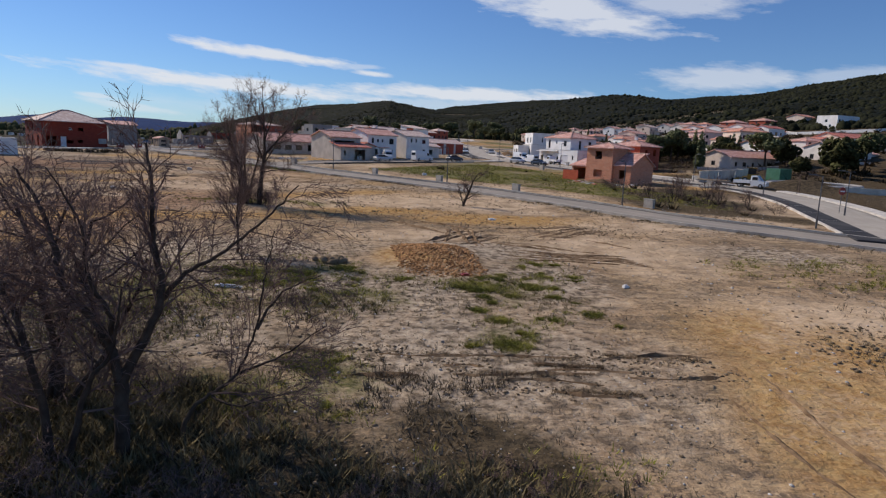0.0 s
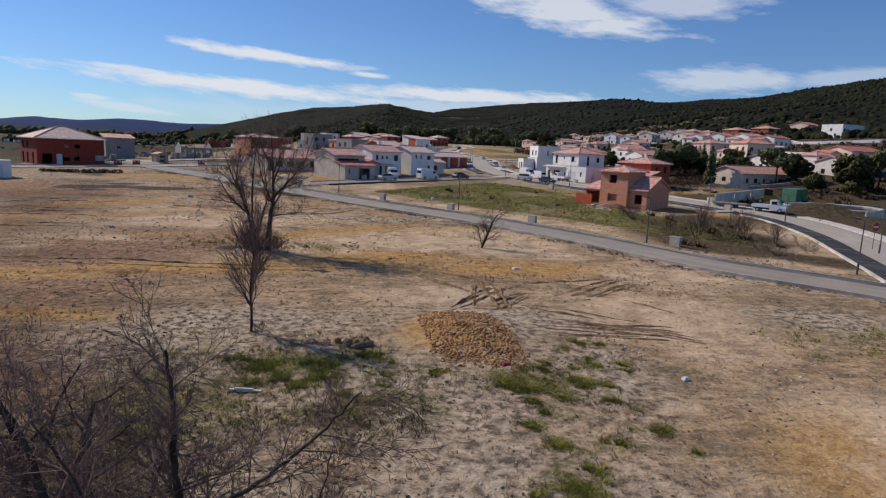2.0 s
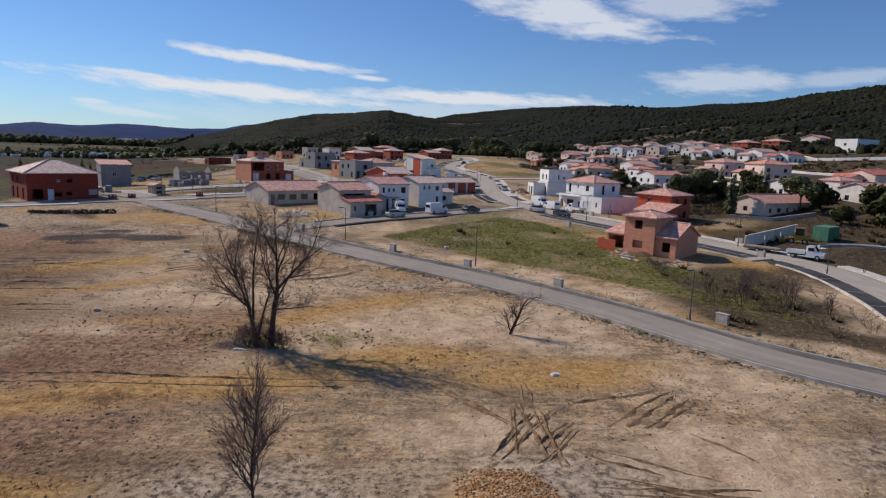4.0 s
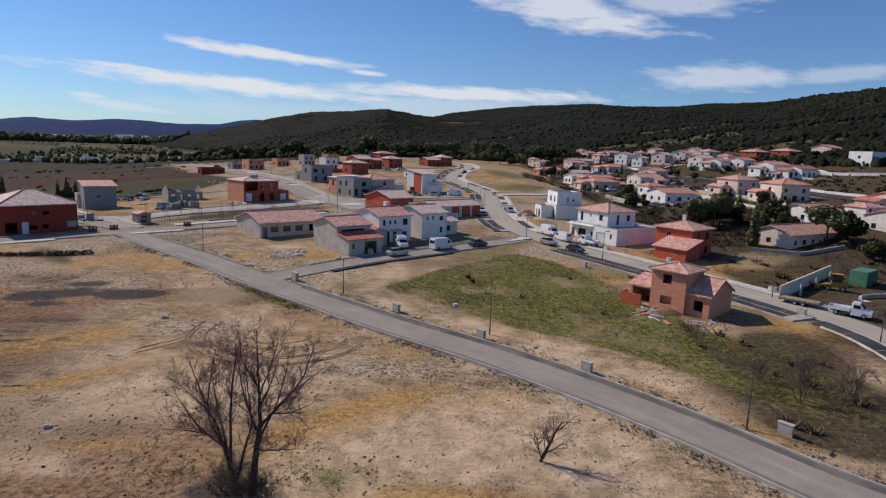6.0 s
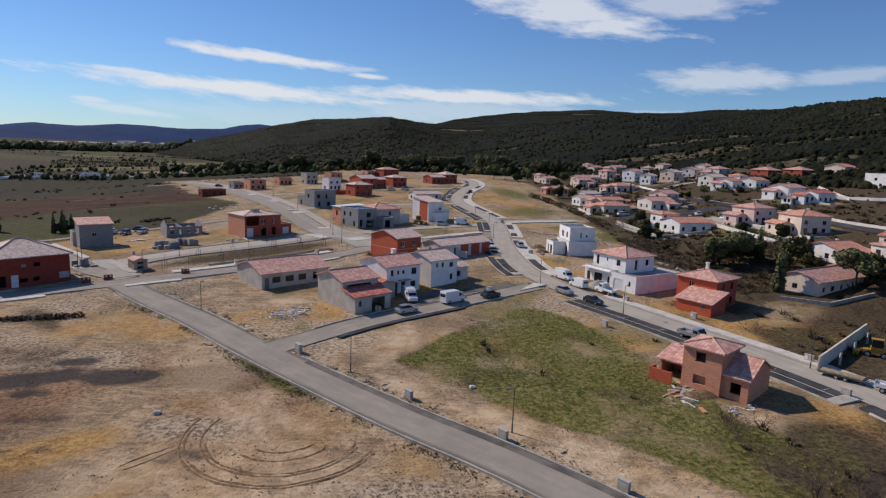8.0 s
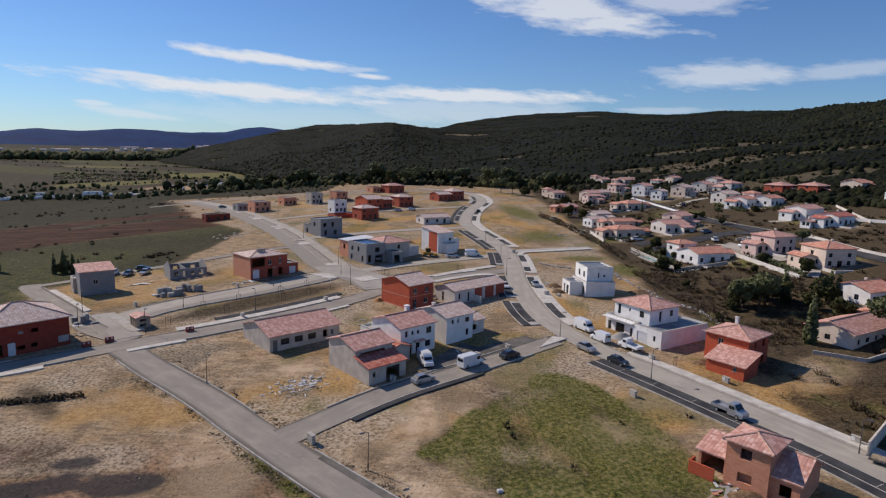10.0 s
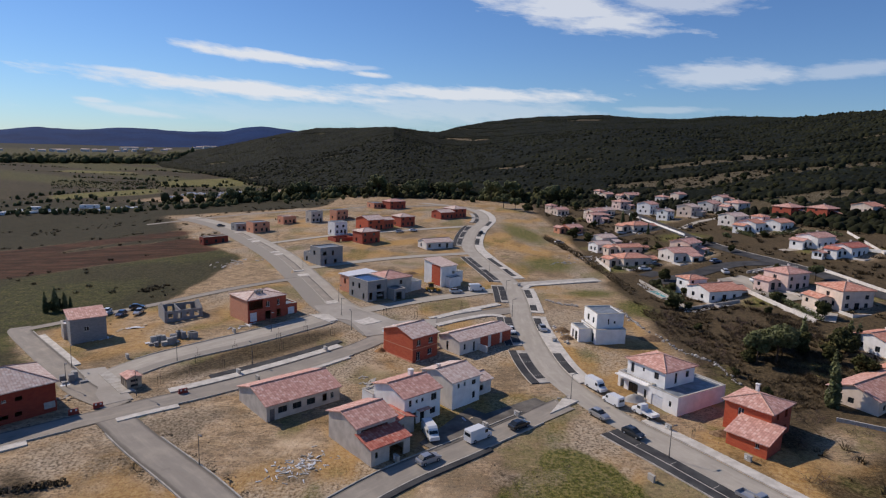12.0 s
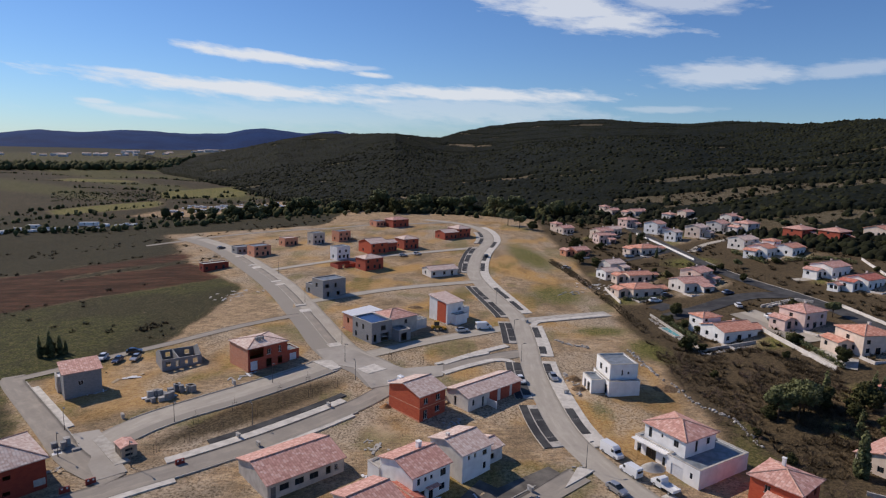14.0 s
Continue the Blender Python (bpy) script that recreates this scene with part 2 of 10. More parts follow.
M = {
    "white": plain("white_render", (0.74, 0.73, 0.71), (0.85, 0.84, 0.82), 0.6, 0.9, 0.2, 0.01, 0, 0.12),
    "offwhite": plain("off_white_render", (0.60, 0.56, 0.52), (0.72, 0.68, 0.63), 0.6, 0.9, 0.2, 0.01, 0, 0.15),
    "cream": plain("cream_render", (0.64, 0.52, 0.43), (0.75, 0.63, 0.53), 0.6, 0.9, 0.2, 0.01, 0, 0.15),
    "pink": plain("pink_render", (0.66, 0.49, 0.43), (0.76, 0.59, 0.53), 0.6, 0.9, 0.2, 0.01, 0, 0.15),
    "grey": blocks("grey_blockwork", (0.20, 0.20, 0.205), (0.27, 0.265, 0.26), (0.30, 0.295, 0.29), 0.5, 0.2),
    "greyplain": plain("grey_cement_render", (0.45, 0.405, 0.355), (0.57, 0.52, 0.46), 0.7, 0.92, 0.3, 0.01, 0, 0.25),
    "red": blocks("red_clay_blocks", (0.33, 0.062, 0.034), (0.41, 0.09, 0.048), (0.31, 0.075, 0.045), 0.57, 0.25, 0.006, 0.25),
    "darkred": blocks("dark_red_blocks", (0.22, 0.032, 0.018), (0.27, 0.045, 0.022), (0.2, 0.04, 0.025), 0.57, 0.25, 0.006, 0.25),
    "orange": blocks("orange_clay_blocks", (0.47, 0.08, 0.034), (0.55, 0.11, 0.045), (0.46, 0.12, 0.065), 0.57, 0.25, 0.006, 0.2),
    "brick": blocks("salmon_brick", (0.52, 0.17, 0.085), (0.66, 0.26, 0.14), (0.58, 0.36, 0.25), 0.5, 0.21, 0.014, 0.45),
    "tile": tiles("rose_roof_tiles", (0.42, 0.19, 0.145), (0.55, 0.275, 0.215), (0.64, 0.36, 0.29), (0.70, 0.48, 0.41)),
    "tilered": tiles("red_roof_tiles", (0.36, 0.07, 0.04), (0.48, 0.12, 0.08), (0.55, 0.19, 0.13), (0.58, 0.30, 0.23)),
    "tilepale": tiles("pale_roof_tiles", (0.48, 0.31, 0.25), (0.60, 0.44, 0.37), (0.67, 0.53, 0.46), (0.72, 0.62, 0.55)),
    "tileorange": tiles("orange_roof_tiles", (0.44, 0.15, 0.09), (0.58, 0.24, 0.155), (0.66, 0.32, 0.22), (0.72, 0.44, 0.33)),
    "ridge": plain("mortared_ridge_tiles", (0.42, 0.24, 0.18), (0.56, 0.40, 0.33), 3.0),
    "slab": plain("grey_roof_membrane", (0.14, 0.16, 0.18), (0.24, 0.27, 0.30), 0.8, 0.5, 0.2),
    "blue": glossy("blue_roof_sheet", (0.03, 0.06, 0.16), 0.25),
    "glass": glossy("window_glass", (0.02, 0.025, 0.03), 0.06),
    "frame": plain("white_window_frame", (0.6, 0.6, 0.6), (0.72, 0.72, 0.72), 4.0, 0.5, 0.05),
    "darkframe": plain("dark_window_frame", (0.03, 0.03, 0.035), (0.05, 0.05, 0.055), 4.0, 0.5, 0.05),
    "door": plain("grey_door_panel", (0.10, 0.10, 0.11), (0.16, 0.16, 0.17), 3.0, 0.5, 0.1),
    "garage": plain("white_garage_panel", (0.62, 0.63, 0.66), (0.72, 0.73, 0.75), 2.0, 0.5, 0.1),
    "road": plain("pale_compacted_road", (0.29, 0.262, 0.228), (0.385, 0.35, 0.305), 0.16, 0.95, 0.35, 0.012, 0, 0.30),
    "beige": plain("beige_dusty_road", (0.36, 0.32, 0.26), (0.47, 0.42, 0.34), 0.14, 0.95, 0.35, 0.012, 0, 0.25),
    "asphalt": plain("dark_asphalt", (0.045, 0.045, 0.048), (0.085, 0.085, 0.085), 0.3, 0.9, 0.4, 0.01, 0, 0.3),
    "kerb": plain("pale_concrete_kerb", (0.36, 0.335, 0.295), (0.52, 0.485, 0.43), 0.8, 0.9, 0.3, 0.01, 0, 0.3),
    "paving": plain("pale_new_paving", (0.50, 0.465, 0.41), (0.66, 0.62, 0.555), 0.8, 0.9, 0.3, 0.01, 0, 0.25),
    "dustconcrete": plain("dusty_junction_concrete", (0.32, 0.292, 0.254), (0.43, 0.395, 0.345), 0.12, 0.95, 0.3, 0.01, 0, 0.25),
    "yardgravel": plain("dark_damp_gravel", (0.105, 0.096, 0.086), (0.20, 0.182, 0.158), 0.35, 0.95, 0.4, 0.015, 0, 0.3),
    "hutwall": plain("brown_beige_render", (0.34, 0.27, 0.20), (0.45, 0.36, 0.27), 0.8, 0.9, 0.2, 0.01, 0, 0.2),
    "warmwall": plain("warm_pale_concrete", (0.58, 0.51, 0.42), (0.74, 0.67, 0.57), 0.9, 0.9, 0.3, 0.01, 0, 0.3),
    "concrete": plain("raw_concrete", (0.34, 0.33, 0.31), (0.48, 0.46, 0.43), 0.9, 0.9, 0.3, 0.01, 0, 0.3),
    "bark": plain("grey_brown_bark", (0.055, 0.042, 0.034), (0.12, 0.095, 0.075), 2.5, 0.95, 0.8, 0.02, 0, 0.5),
    "twig": plain("brown_twigs", (0.14, 0.095, 0.08), (0.23, 0.155, 0.128), 1.0, 0.9, 0.2),
    "oak": plain("evergreen_oak_leaves", (0.052, 0.056, 0.022), (0.110, 0.108, 0.044), 0.05, 0.95, 0.8, 0.35, 0, 0.5, True),
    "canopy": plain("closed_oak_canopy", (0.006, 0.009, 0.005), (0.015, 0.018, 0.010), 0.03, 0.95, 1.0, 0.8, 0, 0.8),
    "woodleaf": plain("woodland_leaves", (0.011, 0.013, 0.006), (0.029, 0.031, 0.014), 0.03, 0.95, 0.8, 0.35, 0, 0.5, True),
    "pine": plain("pine_needles", (0.076, 0.090, 0.030), (0.165, 0.175, 0.066), 0.5, 0.8, 0.6, 0.1, 0, 0.4, True),
    "scrubleaf": plain("dry_scrub_leaves", (0.060, 0.045, 0.026), (0.130, 0.098, 0.056), 0.6, 0.9, 0.6, 0.1, 0, 0.4, True),
    "grassblade": plain("weed_blades", (0.16, 0.165, 0.03), (0.32, 0.30, 0.062), 0.8, 0.85, 0.2, 0.02, 0, 0.2, True),
    "drygrass": plain("dry_weed_stalks", (0.12, 0.097, 0.066), (0.25, 0.20, 0.135), 0.8, 0.9, 0.2, 0.02, 0, 0.2, True),
    "drybrush": plain("dry_brown_brush", (0.075, 0.056, 0.034), (0.165, 0.122, 0.072), 0.5, 0.9, 0.2, 0.02, 0, 0.2, True),
    "brush": plain("dead_brush_stalks", (0.115, 0.092, 0.046), (0.25, 0.20, 0.100), 0.8, 0.9, 0.2, 0.02, 0, 0.2, True),
    "clod": plain("dark_earth_clods", (0.16, 0.118, 0.076), (0.32, 0.24, 0.15), 0.7, 0.95, 0.5, 0.02, 0, 0.3, True),
    "stone": plain("pale_limestone", (0.36, 0.34, 0.31), (0.55, 0.52, 0.48), 1.2, 0.9, 0.5, 0.02, 0, 0.3, True),
    "rubble": plain("orange_brick_rubble", (0.27, 0.140, 0.060), (0.46, 0.26, 0.12), 1.2, 0.95, 0.5, 0.02, 0, 0.3, True),
    "soil": plain("loose_soil", (0.145, 0.092, 0.052), (0.31, 0.208, 0.120), 2.5, 0.95, 0.6, 0.05, 0, 0.3),
    "metal": plain("grey_painted_metal", (0.10, 0.10, 0.105), (0.16, 0.16, 0.165), 3.0, 0.45, 0.1, 0.005, 0.6),
    "tyre": plain("black_rubber", (0.012, 0.012, 0.012), (0.025, 0.025, 0.025), 6.0, 0.8, 0.2),
    "carwhite": glossy("white_car_paint", (0.72, 0.73, 0.74), 0.3, 0.0, 0.5),
    "carsilver": glossy("silver_car_paint", (0.42, 0.43, 0.45), 0.28, 0.5, 0.5),
    "cardark": glossy("dark_car_paint", (0.035, 0.04, 0.045), 0.25, 0.2, 0.6),
    "carblue": glossy("blue_car_paint", (0.05, 0.07, 0.13), 0.25, 0.2, 0.6),
    "yellow": glossy("yellow_machine_paint", (0.42, 0.22, 0.015), 0.4),
    "greenpaint": plain("green_painted_steel", (0.07, 0.20, 0.11), (0.11, 0.27, 0.16), 1.0, 0.5, 0.1),
    "redplastic": plain("red_barrier_plastic", (0.24, 0.03, 0.02), (0.33, 0.05, 0.03), 2.0, 0.5, 0.1),
    "lamp": glossy("headlamp_lens", (0.6, 0.62, 0.64), 0.08),
    "wood": plain("pale_timber", (0.34, 0.26, 0.17), (0.5, 0.4, 0.28), 3.0, 0.85, 0.3),
    "pool": glossy("pool_water", (0.06, 0.32, 0.36), 0.05),
    "limestone": plain("dry_stone_wall", (0.40, 0.37, 0.33), (0.58, 0.54, 0.49), 1.6, 0.95, 0.8, 0.06, 0, 0.4),
    "whitebag": plain("white_plastic_sheet", (0.6, 0.6, 0.6), (0.75, 0.75, 0.76), 2.0, 0.5, 0.4),
    # far woods: the blue of aerial haze is painted into the base colour
    "range": plain("haze_blue_slopes", (0.0015, 0.020, 0.085), (0.003, 0.031, 0.120), 0.004, 1.0, 0.5, 8.0, 0, 0.2),
}


def road_surface(name, worn, dusty, dark, width):
    """Unfinished street: worn crown, dust drifts along it, darker broken edges, stains."""
    m, nt, b = nodes_of(name)
    uv = nt.nodes.new("ShaderNodeUVMap").outputs[0]
    sep = nt.nodes.new("ShaderNodeSeparateXYZ")
    nt.links.new(uv, sep.inputs[0])
    comb = nt.nodes.new("ShaderNodeCombineXYZ")
    nt.links.new(mathn(nt, "MULTIPLY", sep.outputs[0], 1.0), comb.inputs[0])
    nt.links.new(mathn(nt, "MULTIPLY", sep.outputs[1], 0.14), comb.inputs[1])
    co = nt.nodes.new("ShaderNodeTexCoord").outputs["Object"]
    streak, blot, fine = noise_node(nt, comb.outputs[0], 0.9, 5, 0.6), noise_node(nt, co, 0.22, 6, 0.65), noise_node(nt, co, 7.0, 4, 0.7)
    col = ramp(nt, streak, [(0.25, tuple(0.88 * c for c in worn)), (0.52, worn), (0.80, dusty)])
    col = mixcol(nt, mathn(nt, "MULTIPLY", ramp(nt, blot, [(0.48, (0, 0, 0)), (0.66, (1, 1, 1))]), 0.5), col, dusty)
    col = mixcol(nt, mathn(nt, "MULTIPLY", ramp(nt, blot, [(0.28, (1, 1, 1)), (0.40, (0, 0, 0))]), 0.4), col, dark)
    off = mathn(nt, "ABSOLUTE", mathn(nt, "SUBTRACT", mathn(nt, "DIVIDE", sep.outputs[0], width), 0.5))
    rim = mathn(nt, "ADD", off, mathn(nt, "MULTIPLY", mathn(nt, "SUBTRACT", fine, 0.5), 0.10))
    rim = mathn(nt, "ADD", rim, mathn(nt, "MULTIPLY", mathn(nt, "SUBTRACT", streak, 0.5), 0.25))
    col = mixcol(nt, mathn(nt, "MULTIPLY", ramp(nt, rim, [(0.38, (0, 0, 0)), (0.47, (1, 1, 1))]), 0.85), col, dark)
    col = mixcol(nt, mathn(nt, "MULTIPLY", fine, 0.45), col, tuple(0.55 * c for c in worn))
    nt.links.new(col, b.inputs["Base Color"])
    b.inputs["Roughness"].default_value = 0.95
    b.inputs["Specular IOR Level"].default_value = 0.2
    bumped(nt, b, mathn(nt, "ADD", fine, mathn(nt, "MULTIPLY", streak, 2.0)), 0.5, 0.02)
    return m


M["road"] = road_surface("pale_compacted_road", (0.31, 0.278, 0.236), (0.45, 0.395, 0.32), (0.105, 0.094, 0.082), 5.2)
M["beige"] = road_surface("beige_dusty_road", (0.42, 0.38, 0.32), (0.55, 0.50, 0.42), (0.27, 0.245, 0.21), 6.0)


def ground_material():
    m, nt, b = nodes_of("open_ground")
    co = nt.nodes.new("ShaderNodeTexCoord").outputs["Object"]

    def attr(name):
        a = nt.nodes.new("ShaderNodeAttribute")
        a.attribute_name = name
        return a.outputs["Fac"]

    broad, mid, fine, speck = noise_node(nt, co, 0.05, 5), noise_node(nt, co, 0.45, 6, 0.65), noise_node(nt, co, 5.0, 5, 0.65), noise_node(nt, co, 1.7, 6, 0.75)
    col = ramp(nt, mid, [(0.36, (0.25, 0.165, 0.092)), (0.5, (0.415, 0.283, 0.158)), (0.63, (0.54, 0.382, 0.22))])
    col = mixcol(nt, mathn(nt, "MULTIPLY", ramp(nt, broad, [(0.4, (0, 0, 0)), (0.62, (1, 1, 1))]), 0.45), col, (0.36, 0.265, 0.175))
    col = mixcol(nt, mathn(nt, "MULTIPLY", ramp(nt, speck, [(0.54, (0, 0, 0)), (0.60, (1, 1, 1))]), 0.6), col, (0.13, 0.105, 0.078))

    weedy = noise_node(nt, co, 0.13, 7, 0.7)
    col = mixcol(nt, mathn(nt, "MULTIPLY", ramp(nt, weedy, [(0.46, (0, 0, 0)), (0.62, (1, 1, 1))]), 0.72), col, (0.20, 0.148, 0.088))
    patch = noise_node(nt, co, 0.4, 8, 0.66)
    col = mixcol(nt, mathn(nt, "MULTIPLY", ramp(nt, patch, [(0.56, (0, 0, 0)), (0.63, (1, 1, 1))]), 0.6), col, (0.18, 0.135, 0.085))
    crumb = noise_node(nt, co, 2.2, 7, 0.62)
    col = mixcol(nt, mathn(nt, "MULTIPLY", ramp(nt, crumb, [(0.555, (0, 0, 0)), (0.605, (1, 1, 1))]), 0.7), col, (0.125, 0.092, 0.064))
    pebble = noise_node(nt, co, 6.5, 4, 0.7)
    col = mixcol(nt, mathn(nt, "MULTIPLY", ramp(nt, pebble, [(0.57, (0, 0, 0)), (0.62, (1, 1, 1))]), 0.55), col, (0.115, 0.088, 0.066))
    col = mixcol(nt, mathn(nt, "MULTIPLY", ramp(nt, pebble, [(0.36, (1, 1, 1)), (0.41, (0, 0, 0))]), 0.45), col, (0.60, 0.47, 0.32))
    col = mixcol(nt, mathn(nt, "MULTIPLY", ramp(nt, crumb, [(0.34, (1, 1, 1)), (0.42, (0, 0, 0))]), 0.55), col, (0.56, 0.42, 0.26))
    streaks = nt.nodes.new("ShaderNodeMapping")
    streaks.inputs["Scale"].default_value, streaks.inputs["Rotation"].default_value = (0.35, 1.5, 1.0), (0, 0, 0.12)
    nt.links.new(co, streaks.inputs["Vector"])
    drag = noise_node(nt, streaks.outputs[0], 1.0, 6, 0.7)
    col = mixcol(nt, mathn(nt, "MULTIPLY", ramp(nt, drag, [(0.53, (0, 0, 0)), (0.60, (1, 1, 1))]), 0.62), col, (0.17, 0.13, 0.088))
    col = mixcol(nt, mathn(nt, "MULTIPLY", ramp(nt, drag, [(0.38, (1, 1, 1)), (0.46, (0, 0, 0))]), 0.5), col, (0.53, 0.385, 0.22))

    def edge(name, lo=0.22, hi=0.72, wob=0.8):
        v = mathn(nt, "ADD", attr(name), mathn(nt, "MULTIPLY", mathn(nt, "SUBTRACT", mid, 0.5), wob))
        v = mathn(nt, "ADD", v, mathn(nt, "MULTIPLY", mathn(nt, "SUBTRACT", fine, 0.5), wob))
        return ramp(nt, v, [(lo, (0, 0, 0)), (hi, (1, 1, 1))])

    och = ramp(nt, speck, [(0.40, (0.31, 0.165, 0.050)), (0.50, (0.43, 0.255, 0.090)), (0.60, (0.53, 0.345, 0.135))])
    col = mixcol(nt, mathn(nt, "MULTIPLY", edge("ochre"), 0.88), col, och)
    rst = ramp(nt, crumb, [(0.40, (0.36, 0.215, 0.125)), (0.50, (0.265, 0.150, 0.086)), (0.60, (0.12, 0.072, 0.046))])
    col = mixcol(nt, mathn(nt, "MULTIPLY", edge("rust"), 0.75), col, rst)
    pal = ramp(nt, mid, [(0.38, (0.41, 0.30, 0.19)), (0.5, (0.53, 0.395, 0.255)), (0.62, (0.62, 0.47, 0.315))])
    col = mixcol(nt, mathn(nt, "MULTIPLY", edge("pale"), 0.9), col, pal)
    gry = ramp(nt, crumb, [(0.38, (0.52, 0.435, 0.325)), (0.5, (0.37, 0.30, 0.218)), (0.60, (0.12, 0.097, 0.072))])
    col = mixcol(nt, mathn(nt, "MULTIPLY", edge("gravel"), 0.8), col, gry)
    plot = noise_node(nt, streaks.outputs[0], 0.16, 7, 0.72)
    fld = ramp(nt, plot, [(0.40, (0.042, 0.019, 0.011)), (0.60, (0.098, 0.044, 0.025))])
    col = mixcol(nt, edge("field"), col, fld)
    scr = ramp(nt, speck, [(0.40, (0.024, 0.020, 0.011)), (0.5, (0.055, 0.041, 0.023)), (0.60, (0.110, 0.082, 0.046))])
    col = mixcol(nt, mathn(nt, "MULTIPLY", edge("scrub"), 0.92), col, scr)
    grs = ramp(nt, speck, [(0.41, (0.046, 0.056, 0.013)), (0.5, (0.118, 0.122, 0.028)), (0.60, (0.24, 0.195, 0.080))])
    col = mixcol(nt, mathn(nt, "MULTIPLY", edge("grass"), 0.9), col, grs)
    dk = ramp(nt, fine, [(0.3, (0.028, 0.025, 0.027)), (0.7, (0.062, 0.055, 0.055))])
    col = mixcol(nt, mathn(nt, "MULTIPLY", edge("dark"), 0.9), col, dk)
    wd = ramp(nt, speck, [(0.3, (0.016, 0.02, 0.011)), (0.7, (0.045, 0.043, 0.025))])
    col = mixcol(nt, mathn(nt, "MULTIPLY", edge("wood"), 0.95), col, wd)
    lime = ramp(nt, speck, [(0.42, (0.045, 0.042, 0.022)), (0.52, (0.10, 0.083, 0.05)), (0.62, (0.24, 0.21, 0.17))])
    col = mixcol(nt, mathn(nt, "MULTIPLY", edge("lime"), 0.7), col, lime)
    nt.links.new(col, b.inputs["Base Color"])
    b.inputs["Roughness"].default_value = 0.97
    b.inputs["Specular IOR Level"].default_value = 0.1
    h = mathn(nt, "ADD", mathn(nt, "MULTIPLY", crumb, 0.9), mathn(nt, "MULTIPLY", fine, 0.10))
    h = mathn(nt, "ADD", h, mathn(nt, "MULTIPLY", drag, 0.7))
    bumped(nt, b, h, 1.0, 0.20)
    return m


M["ground"] = ground_material()


# ---- helpers for meshes ----
class Geo:
    """Collects vertices, faces and uv coordinates in metres for one mesh."""

    def __init__(self):
        self.v, self.f, self.uv = [], [], []

    def poly(self, pts, uvs=None):
        n = len(self.v)
        self.v.extend(tuple(p) for p in pts)
        self.f.append(tuple(range(n, n + len(pts))))
        if uvs is None:
            a, b, c = Vector(pts[0]), Vector(pts[1]), Vector(pts[2])
            e = (b - a).normalized() if (b - a).length > 1e-9 else Vector((1, 0, 0))
            k = (b - a).cross(c - a)
            k = k.normalized().cross(e) if k.length > 1e-9 else Vector((0, 0, 1))
            uvs = [((Vector(p) - a).dot(e), (Vector(p) - a).dot(k)) for p in pts]
        self.uv.extend(uvs)

    def box(self, x0, y0, z0, x1, y1, z1):
        p = [(x, y, z) for z in (z0, z1) for x, y in ((x0, y0), (x1, y0), (x1, y1), (x0, y1))]
        for a, b, c, d in ((0, 1, 5, 4), (1, 2, 6, 5), (2, 3, 7, 6), (3, 0, 4, 7), (4, 5, 6, 7), (3, 2, 1, 0)):
            self.poly([p[a], p[b], p[c], p[d]])

    def tube(self, pts, radii, sides=6, cap=True):
        n0 = len(self.v)
        rings = []
        for k, p in enumerate(pts):
            p = Vector(p)
            d = (Vector(pts[min(k + 1, len(pts) - 1)]) - Vector(pts[max(k - 1, 0)])).normalized()
            a = d.cross(Vector((0.13, 0.99, 0.07)))
            a = (a if a.length > 0.05 else d.cross(Vector((1, 0, 0)))).normalized()
            b = d.cross(a)
            rings.append(len(self.v))
            for s in range(sides):
                t = 2 * math.pi * s / sides
                self.v.append(tuple(p + radii[k] * (math.cos(t) * a + math.sin(t) * b)))
        for k in range(len(pts) - 1):
            for s in range(sides):
                s2 = (s + 1) % sides
                self.f.append((rings[k] + s, rings[k] + s2, rings[k + 1] + s2, rings[k + 1] + s))
                self.uv.extend([(0, 0)] * 4)
        if cap:
            for r, flip in ((rings[0], True), (rings[-1], False)):
                q = list(range(r, r + sides))
                self.f.append(tuple(q[::-1] if flip else q))
                self.uv.extend([(0, 0)] * sides)

    def mesh(self, name, mat, smooth=False):
        me = bpy.data.meshes.new(name)
        me.from_pydata(self.v, [], self.f)
        if self.uv and len(self.uv) == len(me.loops):
            lay = me.uv_layers.new(name="UVMap")
            lay.data.foreach_set("uv", np.array(self.uv, dtype=np.float32).ravel())
        me.materials.append(M[mat] if isinstance(mat, str) else mat)
        if smooth:
            me.polygons.foreach_set("use_smooth", np.ones(len(me.polygons), dtype=bool))
        me.update()
        return me


def part(name, geo, mat, parent=None, label="", smooth=False):
    ob = new(name, geo.mesh(name, mat, smooth))
    if parent is not None:
        ob.parent = parent
    return tagged(ob, label) if label else ob


def thing(name, x, y, yaw, label, category, group="", z=None):
    ob = new(name)
    ob.empty_display_size = 0.3
    ob.matrix_basis = pose(x, y, float(H(x, y)) if z is None else z, 0, 0, yaw)
    return tagged(ob, label, category, group)


def rawmesh(name, verts, faces, mat, smooth=False):
    me = bpy.data.meshes.new(name)
    verts, faces = np.asarray(verts, dtype=np.float32), np.asarray(faces, dtype=np.int32)
    k = faces.shape[1]
    me.vertices.add(len(verts))
    me.vertices.foreach_set("co", verts.ravel())
    me.loops.add(faces.size)
    me.loops.foreach_set("vertex_index", faces.ravel())
    me.polygons.add(len(faces))
    me.polygons.foreach_set("loop_start", np.arange(0, faces.size, k, dtype=np.int32))
    if smooth:
        me.polygons.foreach_set("use_smooth", np.ones(len(faces), dtype=bool))
    me.update(calc_edges=True)
    me.validate()
    me.materials.append(M[mat] if isinstance(mat, str) else mat)
    return me


# ---- the lie of the land ----
def smooth01(a, b, x):
    t = np.clip((x - a) / (b - a), 0, 1)
    return t * t * (3 - 2 * t)


